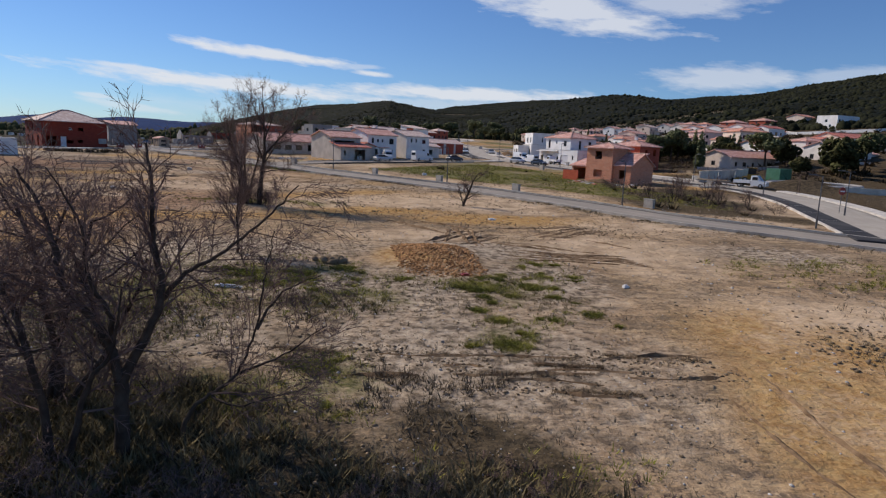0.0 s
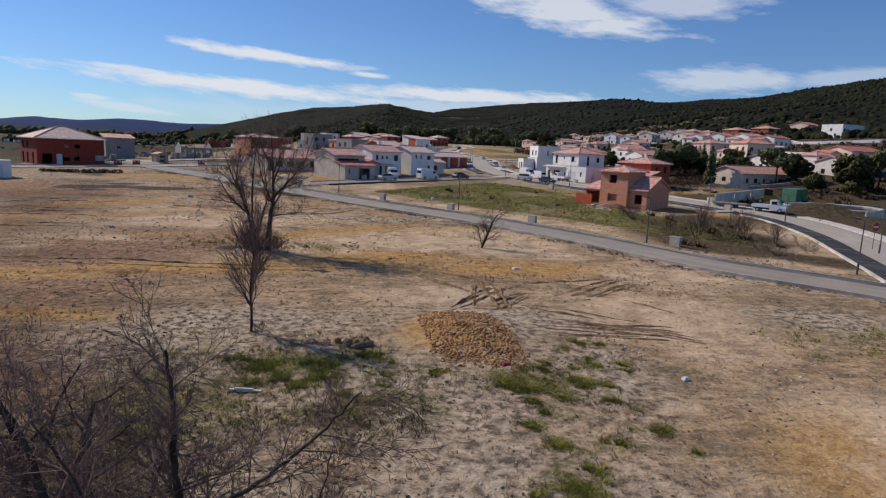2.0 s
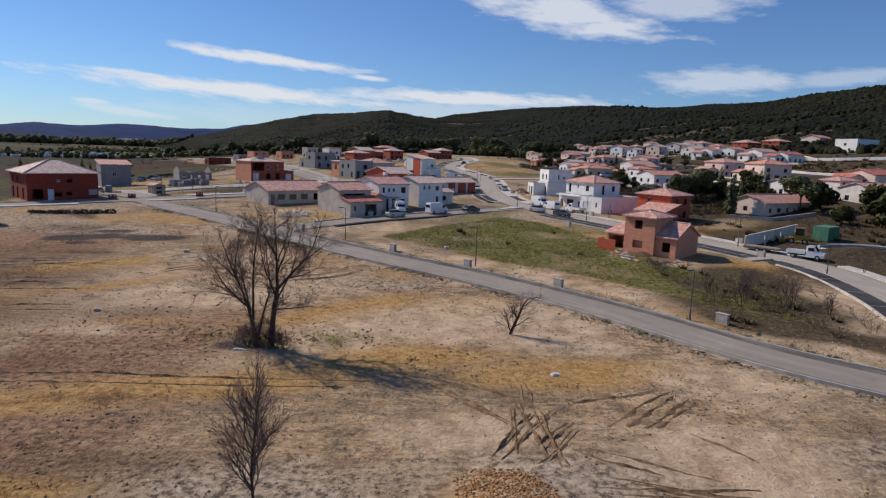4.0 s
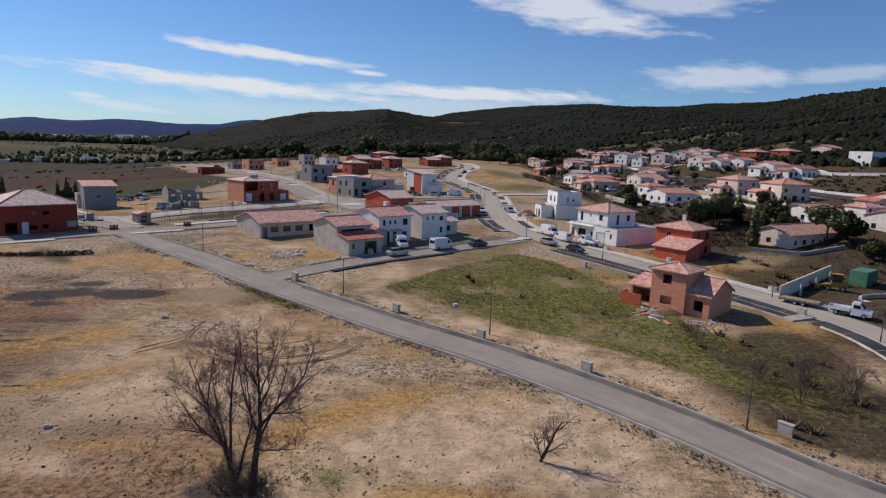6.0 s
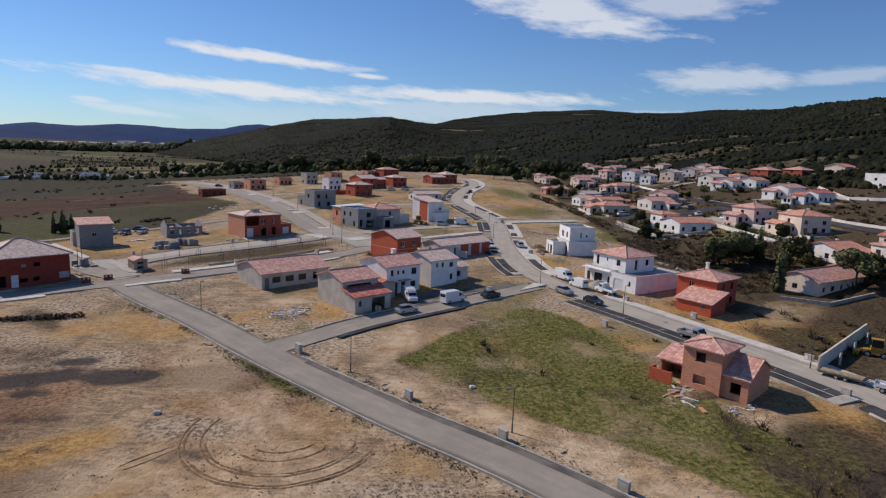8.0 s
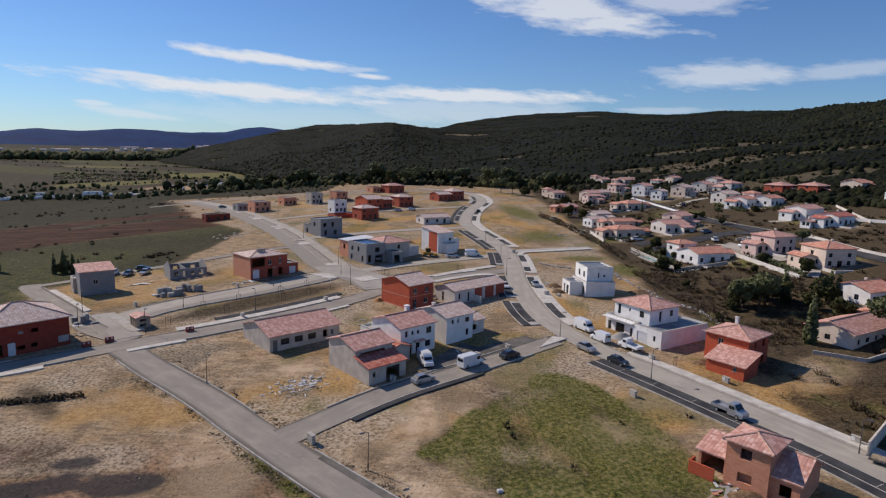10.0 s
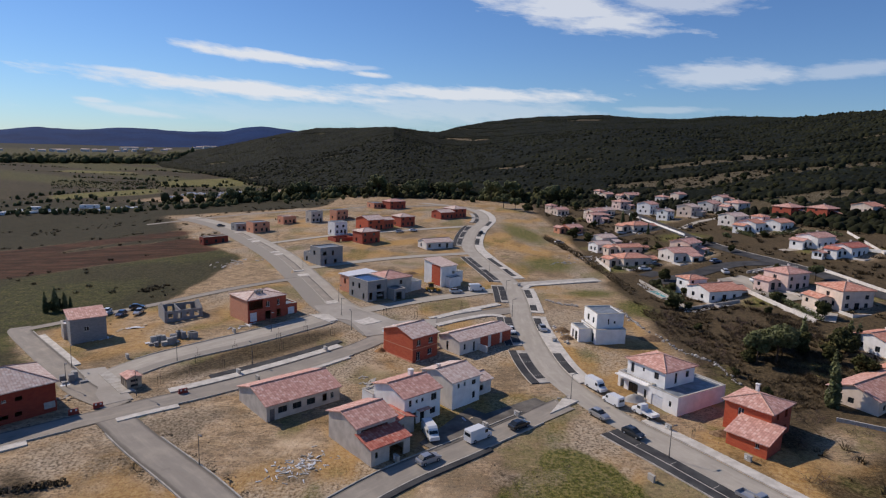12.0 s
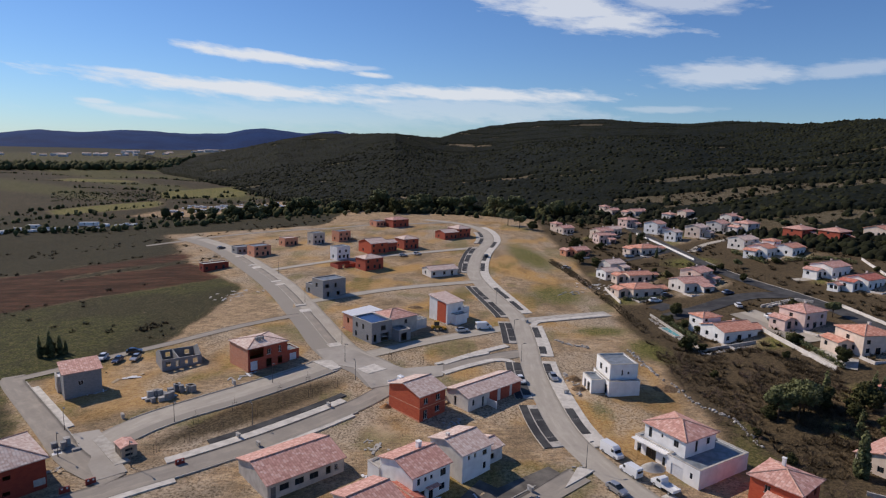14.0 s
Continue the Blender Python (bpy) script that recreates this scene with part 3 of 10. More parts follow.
_lat = np.random.RandomState(7).rand(64, 64)


def vnoise(x, y):
    x, y = np.asarray(x, dtype=float), np.asarray(y, dtype=float)
    i, j = np.floor(x).astype(int), np.floor(y).astype(int)
    u, w = x - i, y - j
    u, w = u * u * (3 - 2 * u), w * w * (3 - 2 * w)
    g = lambda a, b: _lat[a % 64, b % 64]
    return (g(i, j) * (1 - u) + g(i + 1, j) * u) * (1 - w) + (g(i, j + 1) * (1 - u) + g(i + 1, j + 1) * u) * w


def fbm(x, y, octaves=4):
    return sum(vnoise(x * 2**k + 13.7 * k, y * 2**k + 5.1 * k) / 2**k for k in range(octaves)) / (2 - 0.5 ** (octaves - 1))


# hills behind: azimuth (degrees right of +y), foot distance, crest distance, crest height, steepening
HILLS = np.array([
    (-90, 2500, 4200, 12, 1.5), (-30, 2400, 3000, 12, 1.5), (-25, 1150, 1500, 14, 1.6), (-21, 900, 1320, 34, 1.6), (-16, 640, 1210, 63, 1.7),
    (-12.6, 560, 1230, 77, 1.7), (-9.6, 500, 1130, 79, 1.8), (-6, 480, 1010, 76, 1.8), (-1.8, 480, 1150, 77, 1.5), (2.3, 480, 1420, 106, 1.1),
    (4.9, 470, 1500, 119, 1.0), (9.9, 440, 1450, 126, 1.0), (14.9, 420, 1375, 124, 1.0), (19.5, 390, 1300, 119, 1.0), (24, 360, 1140, 111, 1.0),
    (28, 340, 900, 98, 1.0), (31.8, 330, 820, 100, 1.0), (34.3, 320, 760, 97, 1.0), (50, 300, 700, 95, 1.0), (90, 300, 700, 80, 1.0), (120, 600, 1500, 30, 1.0), (180, 2000, 3000, 5, 1.0),
])


def H(x, y, hills=True):
    x, y = np.asarray(x, dtype=float), np.asarray(y, dtype=float)
    yy = np.where(y < 380, y, 380 + 60 * np.tanh((y - 380) / 60.0))
    yy = np.where(yy < -30, -30 + 20 * np.tanh((yy + 30) / 20.0), yy)
    z = 0.0349 * yy + 0.122 * np.clip(x - 50, 0, 130) * smooth01(110, 190, y) - 0.065 * np.clip(-x - 62, 0, 150) * smooth01(110, 200, y)
    if hills:
        az, d = np.degrees(np.arctan2(x, y)), np.hypot(x, y)
        d0, d1, top, p = (np.interp(az, HILLS[:, 0], HILLS[:, k]) for k in (1, 2, 3, 4))
        s = np.clip((d - d0) / (d1 - d0), 0, 1) ** p
        fall = 1 - 0.5 * smooth01(1.0, 2.2, d / d1)
        z = z + np.maximum(top - z, 0) * s * fall
        z = z + s * (fbm(x / 140.0, y / 140.0, 3) - 0.5) * np.minimum(top, 60) * 0.22
        # a rounded spur and the gully beside it on the near flank
        z = z + 13 * np.exp(-(((x - 150) / 120) ** 2 + ((y - 690) / 120) ** 2)) - 9 * np.exp(-(((x - 285) / 60) ** 2 + ((y - 660) / 150) ** 2))
    return z


def clearings(x, y):
    """How open the woods are: stony glades on the right-hand foot of the hills, few elsewhere."""
    az, d = np.degrees(np.arctan2(x, y)), np.hypot(x, y)
    foot = np.interp(az, HILLS[:, 0], HILLS[:, 1])
    open_side = smooth01(9, 20, az) * (1 - smooth01(90, 340, d - foot))
    lanes = fbm((0.9 * x - 0.45 * y) / 90.0, (0.45 * x + 0.9 * y) / 26.0, 4)
    return smooth01(0.60, 0.68, lanes + 0.13 * open_side - 0.02)


def lie(x, y):
    """Height of the ground with its small bumps."""
    x, y = np.asarray(x, dtype=float), np.asarray(y, dtype=float)
    near = 1 - smooth01(150, 260, y)
    return H(x, y) + near * (0.16 * (fbm(x / 6, y / 6) - 0.5) + 0.16 * (fbm(x / 1.7, y / 1.7, 3) - 0.5))


# road centre lines, width, material
ROADS = {
    "field_lane": ([(-66, 135), (-56, 126), (-44, 116.2), (-31, 104.3), (-12.9, 88.9), (-2.4, 81), (5.8, 74), (13.9, 65.8), (20.9, 57.6), (28.2, 51.9), (38, 45), (60, 33)], 5.4, "road"),
    "cross_street": ([(-188.5, 30.4), (-128.5, 81.4), (-98.5, 107.3), (-76.5, 126.2), (-63.5, 137.1), (-54.4, 144.2), (-43.9, 153.9), (-32, 167.1), (-25.0, 177.4), (-16.6, 186.2), (0, 197.5), (7.5, 201)], 5.0, "road"),
    "main_street": ([(-30, 425), (-14, 417), (-4, 407), (4.2, 388), (5.8, 360), (-1, 324), (-4.1, 289), (-1.3, 267), (4.4, 244), (7.6, 229), (8.0, 209), (7.4, 190), (8.2, 172), (10.5, 156), (17.2, 140.3), (25.4, 128), (33, 116.5), (40.6, 104.3), (45.8, 91.5), (45.0, 77), (41.2, 63), (36.6, 48)], 5.4, "beige"),
    "short_street": ([(-30, 106), (-18.9, 119.2), (-7.4, 129.4), (9.5, 144.5)], 4.6, "road"),
    "upper_lane": ([(-75.2, 146.7), (-69.6, 158.2), (-56.6, 171.0), (-45.6, 183.4), (-38.6, 192.6)], 8.2, "beige"),
    "far_street": ([(-157, 374), (-139, 356), (-118, 330), (-78.5, 268.5), (-55, 224), (-41.5, 198), (-31, 187), (-26, 179)], 11.0, "beige"),
    "left_lane": ([(-114, 182.4), (-110, 176.8), (-86.0, 153.4), (-76, 144), (-66, 138)], 4.6, "road"),
    "back_lane": ([(-112, 180), (-99, 193), (-87, 203), (-73, 216), (-58, 226)], 3.4, "road"),
    "garage_lane": ([(-33, 196), (-18, 207.4), (6, 222)], 4.4, "beige"),
    "second_lane": ([(-58, 241), (-32, 260), (0, 275)], 4.0, "beige"),
    "third_lane": ([(-86, 287), (-37.6, 317), (0, 340)], 4.0, "beige"),
    "fourth_lane": ([(-168, 352), (-150, 366), (-138, 374), (-108, 386), (-76, 391), (-14, 416)], 4.2, "road"),
    "stub_street": ([(9, 227), (22, 232), (37, 237.5)], 5.0, "kerb"),
    "hill_street": ([(84, 420), (86, 368), (88, 330), (90, 290), (93.9, 264.6), (99.2, 244.6), (102.5, 225.8), (104, 205), (112, 170), (130, 140)], 5.0, "asphalt"),
    "hill_close": ([(55, 234), (68, 239.6), (84.4, 248), (97, 246)], 7.0, "asphalt"),
}


def curve_points(pts, step=1.6):
    p = [Vector(q) for q in pts]
    p = [2 * p[0] - p[1]] + p + [2 * p[-1] - p[-2]]
    out = []
    for k in range(1, len(p) - 2):
        n = max(2, int((p[k + 1] - p[k]).length / step))
        for i in range(n):
            t = i / n
            out.append(0.5 * ((2 * p[k]) + (p[k + 1] - p[k - 1]) * t + (2 * p[k - 1] - 5 * p[k] + 4 * p[k + 1] - p[k + 2]) * t * t + (3 * p[k] - p[k - 1] - 3 * p[k + 1] + p[k + 2]) * t**3))
    out.append(p[-2])
    return out


LINES = {n: curve_points(r[0]) for n, r in ROADS.items()}


def road_distance(x, y):
    """Distance to the nearest road's edge (negative on a road)."""
    best = np.full(x.shape, 1e9)
    for n, pts in LINES.items():
        q = np.array([(a.x, a.y) for a in pts[::2] + [pts[-1]]])
        half = ROADS[n][1] / 2
        for (ax, ay), (bx, by) in zip(q[:-1], q[1:]):
            near = (np.abs(x - ax) < 60) & (np.abs(y - ay) < 60)
            if not near.any():
                continue
            px, py, dx, dy = x[near] - ax, y[near] - ay, bx - ax, by - ay
            t = np.clip((px * dx + py * dy) / (dx * dx + dy * dy + 1e-9), 0, 1)
            best[near] = np.minimum(best[near], np.hypot(px - t * dx, py - t * dy) - half)
    return best


def inside(x, y, poly):
    hit = np.zeros(x.shape, dtype=bool)
    for (ax, ay), (bx, by) in zip(poly, poly[1:] + poly[:1]):
        c = ((ay > y) != (by > y)) & (x < (bx - ax) * (y - ay) / (by - ay + 1e-12) + ax)
        hit ^= c
    return hit


def spread(*spans):
    out = []
    for a, b, step in spans:
        out.extend(np.arange(a, b, step))
    return np.array(out + [spans[-1][1]])


def oval(x, y, cx, cy, rx, ry, turn=0.0):
    c, s = math.cos(radians(turn)), math.sin(radians(turn))
    dx, dy = x - cx, y - cy
    return np.clip(1.35 - np.hypot((dx * c + dy * s) / rx, (-dx * s + dy * c) / ry), 0, 1)


def build_ground():
    xs = spread((-3600, -900, 180), (-900, -330, 12), (-330, -130, 3.5), (-130, -62, 1.5), (-62, 36, 0.55), (36, 130, 1.6), (130, 330, 7), (330, 900, 30), (900, 3600, 180))
    ys = spread((-900, -60, 60), (-60, 4, 8), (4, 62, 0.55), (62, 104, 0.8), (104, 150, 1.1), (150, 300, 2.0), (300, 480, 3.2), (480, 900, 9), (900, 1500, 18), (1500, 4800, 150))
    X, Y = np.meshgrid(xs, ys)
    Z = H(X, Y)
    dr = road_distance(X, Y)
    rough = smooth01(0.2, 3.0, dr)
    near = 1 - smooth01(150, 260, Y)
    Z += rough * near * (0.16 * (fbm(X / 6, Y / 6) - 0.5) + 0.16 * (fbm(X / 1.7, Y / 1.7, 3) - 0.5)) - 0.05 * (1 - rough)
    Z += rough * 0.5 * (fbm(X / 40, Y / 40) - 0.5) * smooth01(40, 60, np.abs(X + 8)) * smooth01(60, 160, Y)
    # the orange rubble heap's foot, the dirt mound by the works yard and the earth bank at the stub street
    Z += 0.6 * np.exp(-((X + 0.6) ** 2 / 7 + (Y - 36.6) ** 2 / 10))
    Z += 1.5 * np.exp(-((X - 57) ** 2 / 40 + (Y - 102) ** 2 / 12))
    nx, ny = len(xs), len(ys)
    idx = np.arange(nx * ny).reshape(ny, nx)
    faces = np.stack([idx[:-1, :-1], idx[:-1, 1:], idx[1:, 1:], idx[1:, :-1]], -1).reshape(-1, 4)
    me = rawmesh("ground", np.stack([X, Y, Z], -1).reshape(-1, 3), faces, "ground", True)
    wx, wy = X + 7 * (fbm(X / 9, Y / 9) - 0.5), Y + 7 * (fbm(X / 9 + 40, Y / 9) - 0.5)
    n = fbm(X / 14, Y / 14)
    az, d = np.degrees(np.arctan2(X, Y)), np.hypot(X, Y)
    foot = np.interp(az, HILLS[:, 0], HILLS[:, 1])
    town = inside(wx, wy, [(-62, 128), (-90, 150), (-112, 176), (-62, 226), (-120, 300), (-175, 385), (-60, 410), (30, 430), (44, 300), (40, 240), (38, 200), (48, 165), (56, 130), (60, 90), (40, 45), (70, 20), (60, -40), (-120, -40), (-160, 60)])
    grass = np.zeros_like(X)
    lot = [(-13.7, 103.3), (-5.6, 115.6), (7.2, 129.8), (13.0, 124.0), (19.0, 111.0), (21, 100), (25, 91), (31, 80), (31, 66), (22, 72), (13.0, 82), (0.4, 90), (-7.0, 97)]
    grass = np.where(inside(X + 3 * (fbm(X / 4, Y / 4) - 0.5), Y + 3 * (fbm(X / 4 + 9, Y / 4) - 0.5), lot), 0.48 + 0.65 * smooth01(0.34, 0.54, fbm(X / 6 + 2, Y / 6)), grass)
    for o in ((-7.5, 32, 9, 3.6), (2.2, 31.5, 3.6, 2.0), (5, 35.6, 2.0, 1.2), (2.9, 28.1, 0.9, 0.8), (2.6, 24.0, 1.2, 2.0), (4.3, 25.5, 1.0, 0.7), (-4, 28, 2.4, 1.4), (-19, 57, 5, 1.6), (-12.5, 57.5, 3, 1.4), (-5, 17.8, 4, 1.4), (-2.8, 19.5, 2.2, 1.2), (-31, 103, 5, 1.6), (23, 37, 5, 3), (-10, 26, 7, 2.6)):
        grass = np.maximum(grass, 0.75 * oval(X, Y, *o, -30) * smooth01(0.40, 0.56, fbm(X / 1.8 + 4, Y / 1.8)))
    for o in ((-30.5, 100.4, 4, 1.2), (-25.6, 94.8, 4, 1.3), (-21, 91.4, 2.4, 0.8)):
        grass = np.maximum(grass, 0.95 * oval(X, Y, *o, -47))
    for o in ((22, 322, 9, 32), (24, 258, 11, 14), (31, 220, 10, 5), (86, 300, 12, 10), (40, 205, 6, 10)):
        grass = np.maximum(grass, 0.85 * oval(X, Y, *o, 10))
    # lawns, gravel and terraces round the villas
    plots = [(54, 259), (72, 262), (82, 269), (66, 213), (89, 217), (93, 199), (124, 264), (126, 247), (83, 171), (119, 300), (129, 298), (118, 317), (98, 346), (97, 368), (111, 350), (125, 357), (135, 350), (76, 323), (55, 297), (59, 279), (148, 327), (158, 316), (67, 366), (102, 424)]
    villa_gravel, villa_lawn = np.zeros_like(X), np.zeros_like(X)
    for k, (px, py) in enumerate(plots):
        villa_gravel = np.maximum(villa_gravel, 0.95 * oval(X, Y, px - 1, py - 4, 8.5, 5.5, 25))
        villa_lawn = np.maximum(villa_lawn, 0.9 * oval(X, Y, px + (8 if k % 2 else -7), py + (4 if k % 3 else -6), 7, 4.5, 25))
    villa_lawn = np.maximum(villa_lawn, oval(X, Y, 63.5, 162, 5.5, 3.6, 30))
    right = smooth01(30, 44, wx)
    scrub = np.where(town & (wx < 40), 0.0, 0.85) * right * smooth01(56, 80, Y + 0.5 * X)
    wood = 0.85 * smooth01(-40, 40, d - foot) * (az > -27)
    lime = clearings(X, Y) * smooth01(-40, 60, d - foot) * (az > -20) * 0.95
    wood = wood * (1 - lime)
    scrub = scrub * (1 - 0.8 * villa_gravel) * (1 - 0.6 * villa_lawn)
    grass = np.maximum(grass, villa_lawn)
    for o in ((27, 73, 9, 9), (31, 84, 6, 9), (24, 84, 6, 5), (30, 63.0, 9, 2.6), (24, 66, 6, 3), (35, 60, 6, 2.4), (-51, 164.5, 23, 4.4), (-26.8, 96.6, 7.5, 1.3), (-66, 114, 8, 1.6), (-4, 13, 13, 4), (16, 13, 5, 3), (1.5, 15.5, 3.5, 1.6), (-28, 172, 2, 5)):
        scrub = np.maximum(scrub, 1.2 * oval(X, Y, *o, 47.7 if o[1] == 164.5 else -42))
    for o in ((-12, 24, 6.5, 4.5), (-6, 27, 4, 2.2), (-4.5, 22.5, 2.4, 1.0)):
        scrub = np.maximum(scrub, 0.72 * oval(X, Y, *o) * smooth01(0.36, 0.56, fbm(X / 1.6 + 15, Y / 1.6)))
    for o in ((28, 73, 7, 9), (31, 84, 5, 8), (25, 83, 4, 5)):
        grass = np.maximum(grass * (1 - 0.85 * oval(X, Y, *o, -42)), 0.42 * oval(X, Y, *o, -42) * smooth01(0.40, 0.58, fbm(X / 5 + 33, Y / 5)))
    for o in ((53, 134, 9, 5), (47, 128, 6, 4)):
        verge = oval(X, Y, *o, 40)
        scrub, grass = scrub * (1 - 0.8 * verge), np.maximum(grass, 0.60 * verge * smooth01(0.36, 0.54, fbm(X / 4 + 61, Y / 4)))
    left = (wx < -88) & ~town & (d < 2600)
    # rough green plot, red-brown vineyard plots and grey waste beyond it, in bands across the slope
    brown = left & (Y > 100) & (Y < 452)
    lane = 0.82 * wy - 0.57 * wx      # distance away from the estate across the plots
    green_plot = brown & (lane < 284)
    red_plot = brown & (lane >= 284) & (lane < 349) & ~((lane > 324) & (lane < 331) & (wx > -168) & (wx < -118))
    waste = brown & ~green_plot & ~red_plot
    field = np.where(red_plot, 0.85 + 0.4 * n, np.where(green_plot, 0.62 * smooth01(0.46, 0.56, fbm(X / 26 + 17, Y / 26)), 0.0))
    scrub = np.where(waste, 1.0, np.where(green_plot, 1.0, scrub))
    grass = np.where(green_plot, 0.40 + 0.55 * smooth01(0.40, 0.60, fbm(X / 30 + 3, Y / 30)), grass)
    field = np.where(waste & (n > 0.46), 0.45, field)
    # the wood mask serves as a plain darkener on these open plots
    wood = np.where(green_plot, 0.56, np.where(waste, 0.60, np.where(red_plot, 0.30, wood)))
    farg = left & (Y >= 452)
    strip = fbm((0.8 * X - 0.6 * Y) / 260, (0.6 * X + 0.8 * Y) / 55, 3)
    grass = np.where(farg, np.where(strip > 0.50, 0.62, 0.12), grass)
    field = np.where(farg, np.where(strip < 0.43, 0.55, 0.0), field)
    scrub = np.where(farg, 0.75, scrub)
    for crop in ([(-308, 491), (-274, 584), (-250, 535), (-287, 463)], [(-316, 677), (-265, 817), (-223, 647), (-279, 606)], [(-520, 850), (-430, 838), (-420, 806), (-500, 800)]):
        lush = farg & inside(X, Y, crop)
        grass, field, scrub = np.where(lush, 1.3, grass), np.where(lush, 0.0, field), np.where(lush, 0.0, scrub)
    tilled = farg & inside(X, Y, [(-205, 596), (-90, 772), (-117, 562), (-177, 530)])
    field, grass = np.where(tilled, 0.75, field), np.where(tilled, 0.0, grass)
    yard = farg & inside(wx, wy, [(-240, 470), (-112, 470), (-138, 585), (-230, 540)])
    # brown soil on the left, deepened near by to carry some lens vignette
    for o in ((-20, 39, 9, 2.4), (-34, 50, 12, 3), (-42, 60, 14, 9), (-52, 82, 12, 12), (-30, 62, 6, 3), (-60, 100, 10, 6), (-17, 24, 7, 8), (-28, 35, 13, 8), (-46, 72, 12, 8)):
        field = np.maximum(field, 0.46 * oval(X, Y, *o, 10))
    for o in ((-21, 28, 11, 7), (-26, 33, 9, 4), (-48.5, 84.5, 7, 2.0), (-48, 72.5, 7, 1.6), (-24, 46, 8, 0.8)):
        field = np.maximum(field, 0.60 * oval(X, Y, *o, 10))
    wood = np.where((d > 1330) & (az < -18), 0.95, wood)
    # likewise mixed in to darken the open fields of the plain
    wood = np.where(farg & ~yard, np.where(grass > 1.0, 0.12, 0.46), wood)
    scrub, grass, field = np.where(yard, 0.2, scrub), np.where(yard, 0.0, grass), np.where(yard, 0.0, field)
    field = np.where(Y < -60, 0.6, field)
    ochre = np.zeros_like(X)
    for o in ((-2.6, 36.5, 1.5, 3.4), (-0.6, 36.6, 2.8, 3.4), (-31, 44.2, 12, 2.4), (-20, 48.2, 11, 2.4), (-8, 54.2, 10, 2.8), (5, 52.6, 10, 3.0), (-23, 37, 7, 1.3), (-10, 32.9, 1.4, 0.7), (-28, 60.2, 5, 1.2), (11.5, 17, 3.6, 8), (14, 25, 5, 5), (-43, 78, 9, 3.0), (-36, 70, 7, 1.6), (-12, 65.5, 10, 3.0), (-2, 68, 6, 2.4), (-58, 120, 6, 4), (27, 101, 4, 8), (20, 114, 4, 4), (-75, 172, 7, 9), (-62, 192, 8, 6), (20, 168, 6, 12), (40, 122, 7, 7), (52, 124, 6, 4), (-66, 250, 8, 16), (-20, 240, 12, 5), (-30, 292, 20, 6), (15, 290, 8, 28), (21, 222, 8, 10), (36, 92, 4, 8), (-105, 310, 7, 20)):
        ochre = np.maximum(ochre, 1.0 * oval(X, Y, *o, 40 if o[1] > 62 else (11 if o[1] > 40 else 0)))
    ochre = np.maximum(ochre, np.where(town & (Y > 58), np.where(Y > 108, 0.66, 0.45) * smooth01(0.46, 0.62, fbm(X / 11 + 5, Y / 11)), 0.0))
    pale = np.zeros_like(X)
    for o in ((19, 28, 7, 5), (11, 41, 8, 7), (-8, 62, 18, 5), (16, 52, 8, 5), (-2, 44, 6, 3), (-22, 70, 14, 6), (-24, 112, 4, 8), (-14, 112, 5, 10), (-25, 156, 4, 4), (-34, 128, 5, 4), (-60, 240, 10, 12), (12, 182, 3, 20)):
        pale = np.maximum(pale, 0.75 * oval(X, Y, *o, 40 if o[1] > 60 else 0))
    for o in ((-12, 95.5, 5, 2.0), (-2, 88.2, 6, 1.9), (6.5, 81.8, 6, 1.9), (14, 75.6, 6, 2.0), (21, 70.0, 5, 1.8)):
        pale = np.maximum(pale, 0.95 * oval(X, Y, *o, -41))
    for o in ((11.5, 17, 3.4, 9), (14, 27, 6, 7), (8, 20, 2.5, 3)):
        pale = np.maximum(pale, 0.42 * oval(X, Y, *o))
    worn = np.where(town & (Y > 56), 0.24 + 0.46 * smooth01(0.40, 0.56, fbm(X / 12 + 90, Y / 12)), 0.0) * (1 - 0.75 * smooth01(-32, -50, X) * smooth01(128, 112, Y)) * (1 - 0.6 * smooth01(108, 128, Y))
    pale = np.maximum(pale, worn * (1 - 0.8 * np.clip(ochre, 0, 1)))
    gravel = 0.55 * (1 - smooth01(0.3, 3.5, dr)) * (n > 0.42)
    for o in ((2, 39, 8, 4), (-12, 37, 9, 4), (1, 21, 8, 7), (-3, 29, 8, 6), (5, 32, 4, 6), (-15, 32, 10, 5), (-32, 84, 7, 3), (-10, 75, 7, 2.5), (-12, 22, 10, 6), (14.5, 16, 1.6, 4), (22, 42, 6, 4)):
        gravel = np.maximum(gravel, 0.8 * oval(X, Y, *o))
    gravel = np.maximum(gravel, villa_gravel)
    scrub = np.maximum(scrub, np.where(inside(X, Y, lot), 0.75 * smooth01(0.52, 0.60, fbm(X / 4 + 21, Y / 4)), 0.0))
    scrub = np.maximum(scrub, np.where(town & (Y > 92), 0.42 * smooth01(0.52, 0.64, fbm(X / 8 + 11, Y / 8 + 40)), 0.0))
    rust = 0.85 * smooth01(-9, -26, X + 6 * (fbm(X / 10, Y / 10) - 0.5)) * smooth01(112, 96, Y) * smooth01(0.36, 0.54, fbm(X / 13 + 8, Y / 13)) * smooth01(-90, -70, X) * (1 - 0.75 * np.clip(ochre, 0, 1))
    dark = np.zeros_like(X)
    gravel = np.maximum(gravel, np.where(town & (Y > 95), 0.22 + 0.45 * smooth01(0.52, 0.62, fbm(X / 11 + 31, Y / 11)), 0.0))
    grass = np.maximum(grass, np.where(town & (Y > 112) & (X > -112), 0.50 * smooth01(0.52, 0.64, fbm(X / 9 + 71, Y / 9)), 0.0))
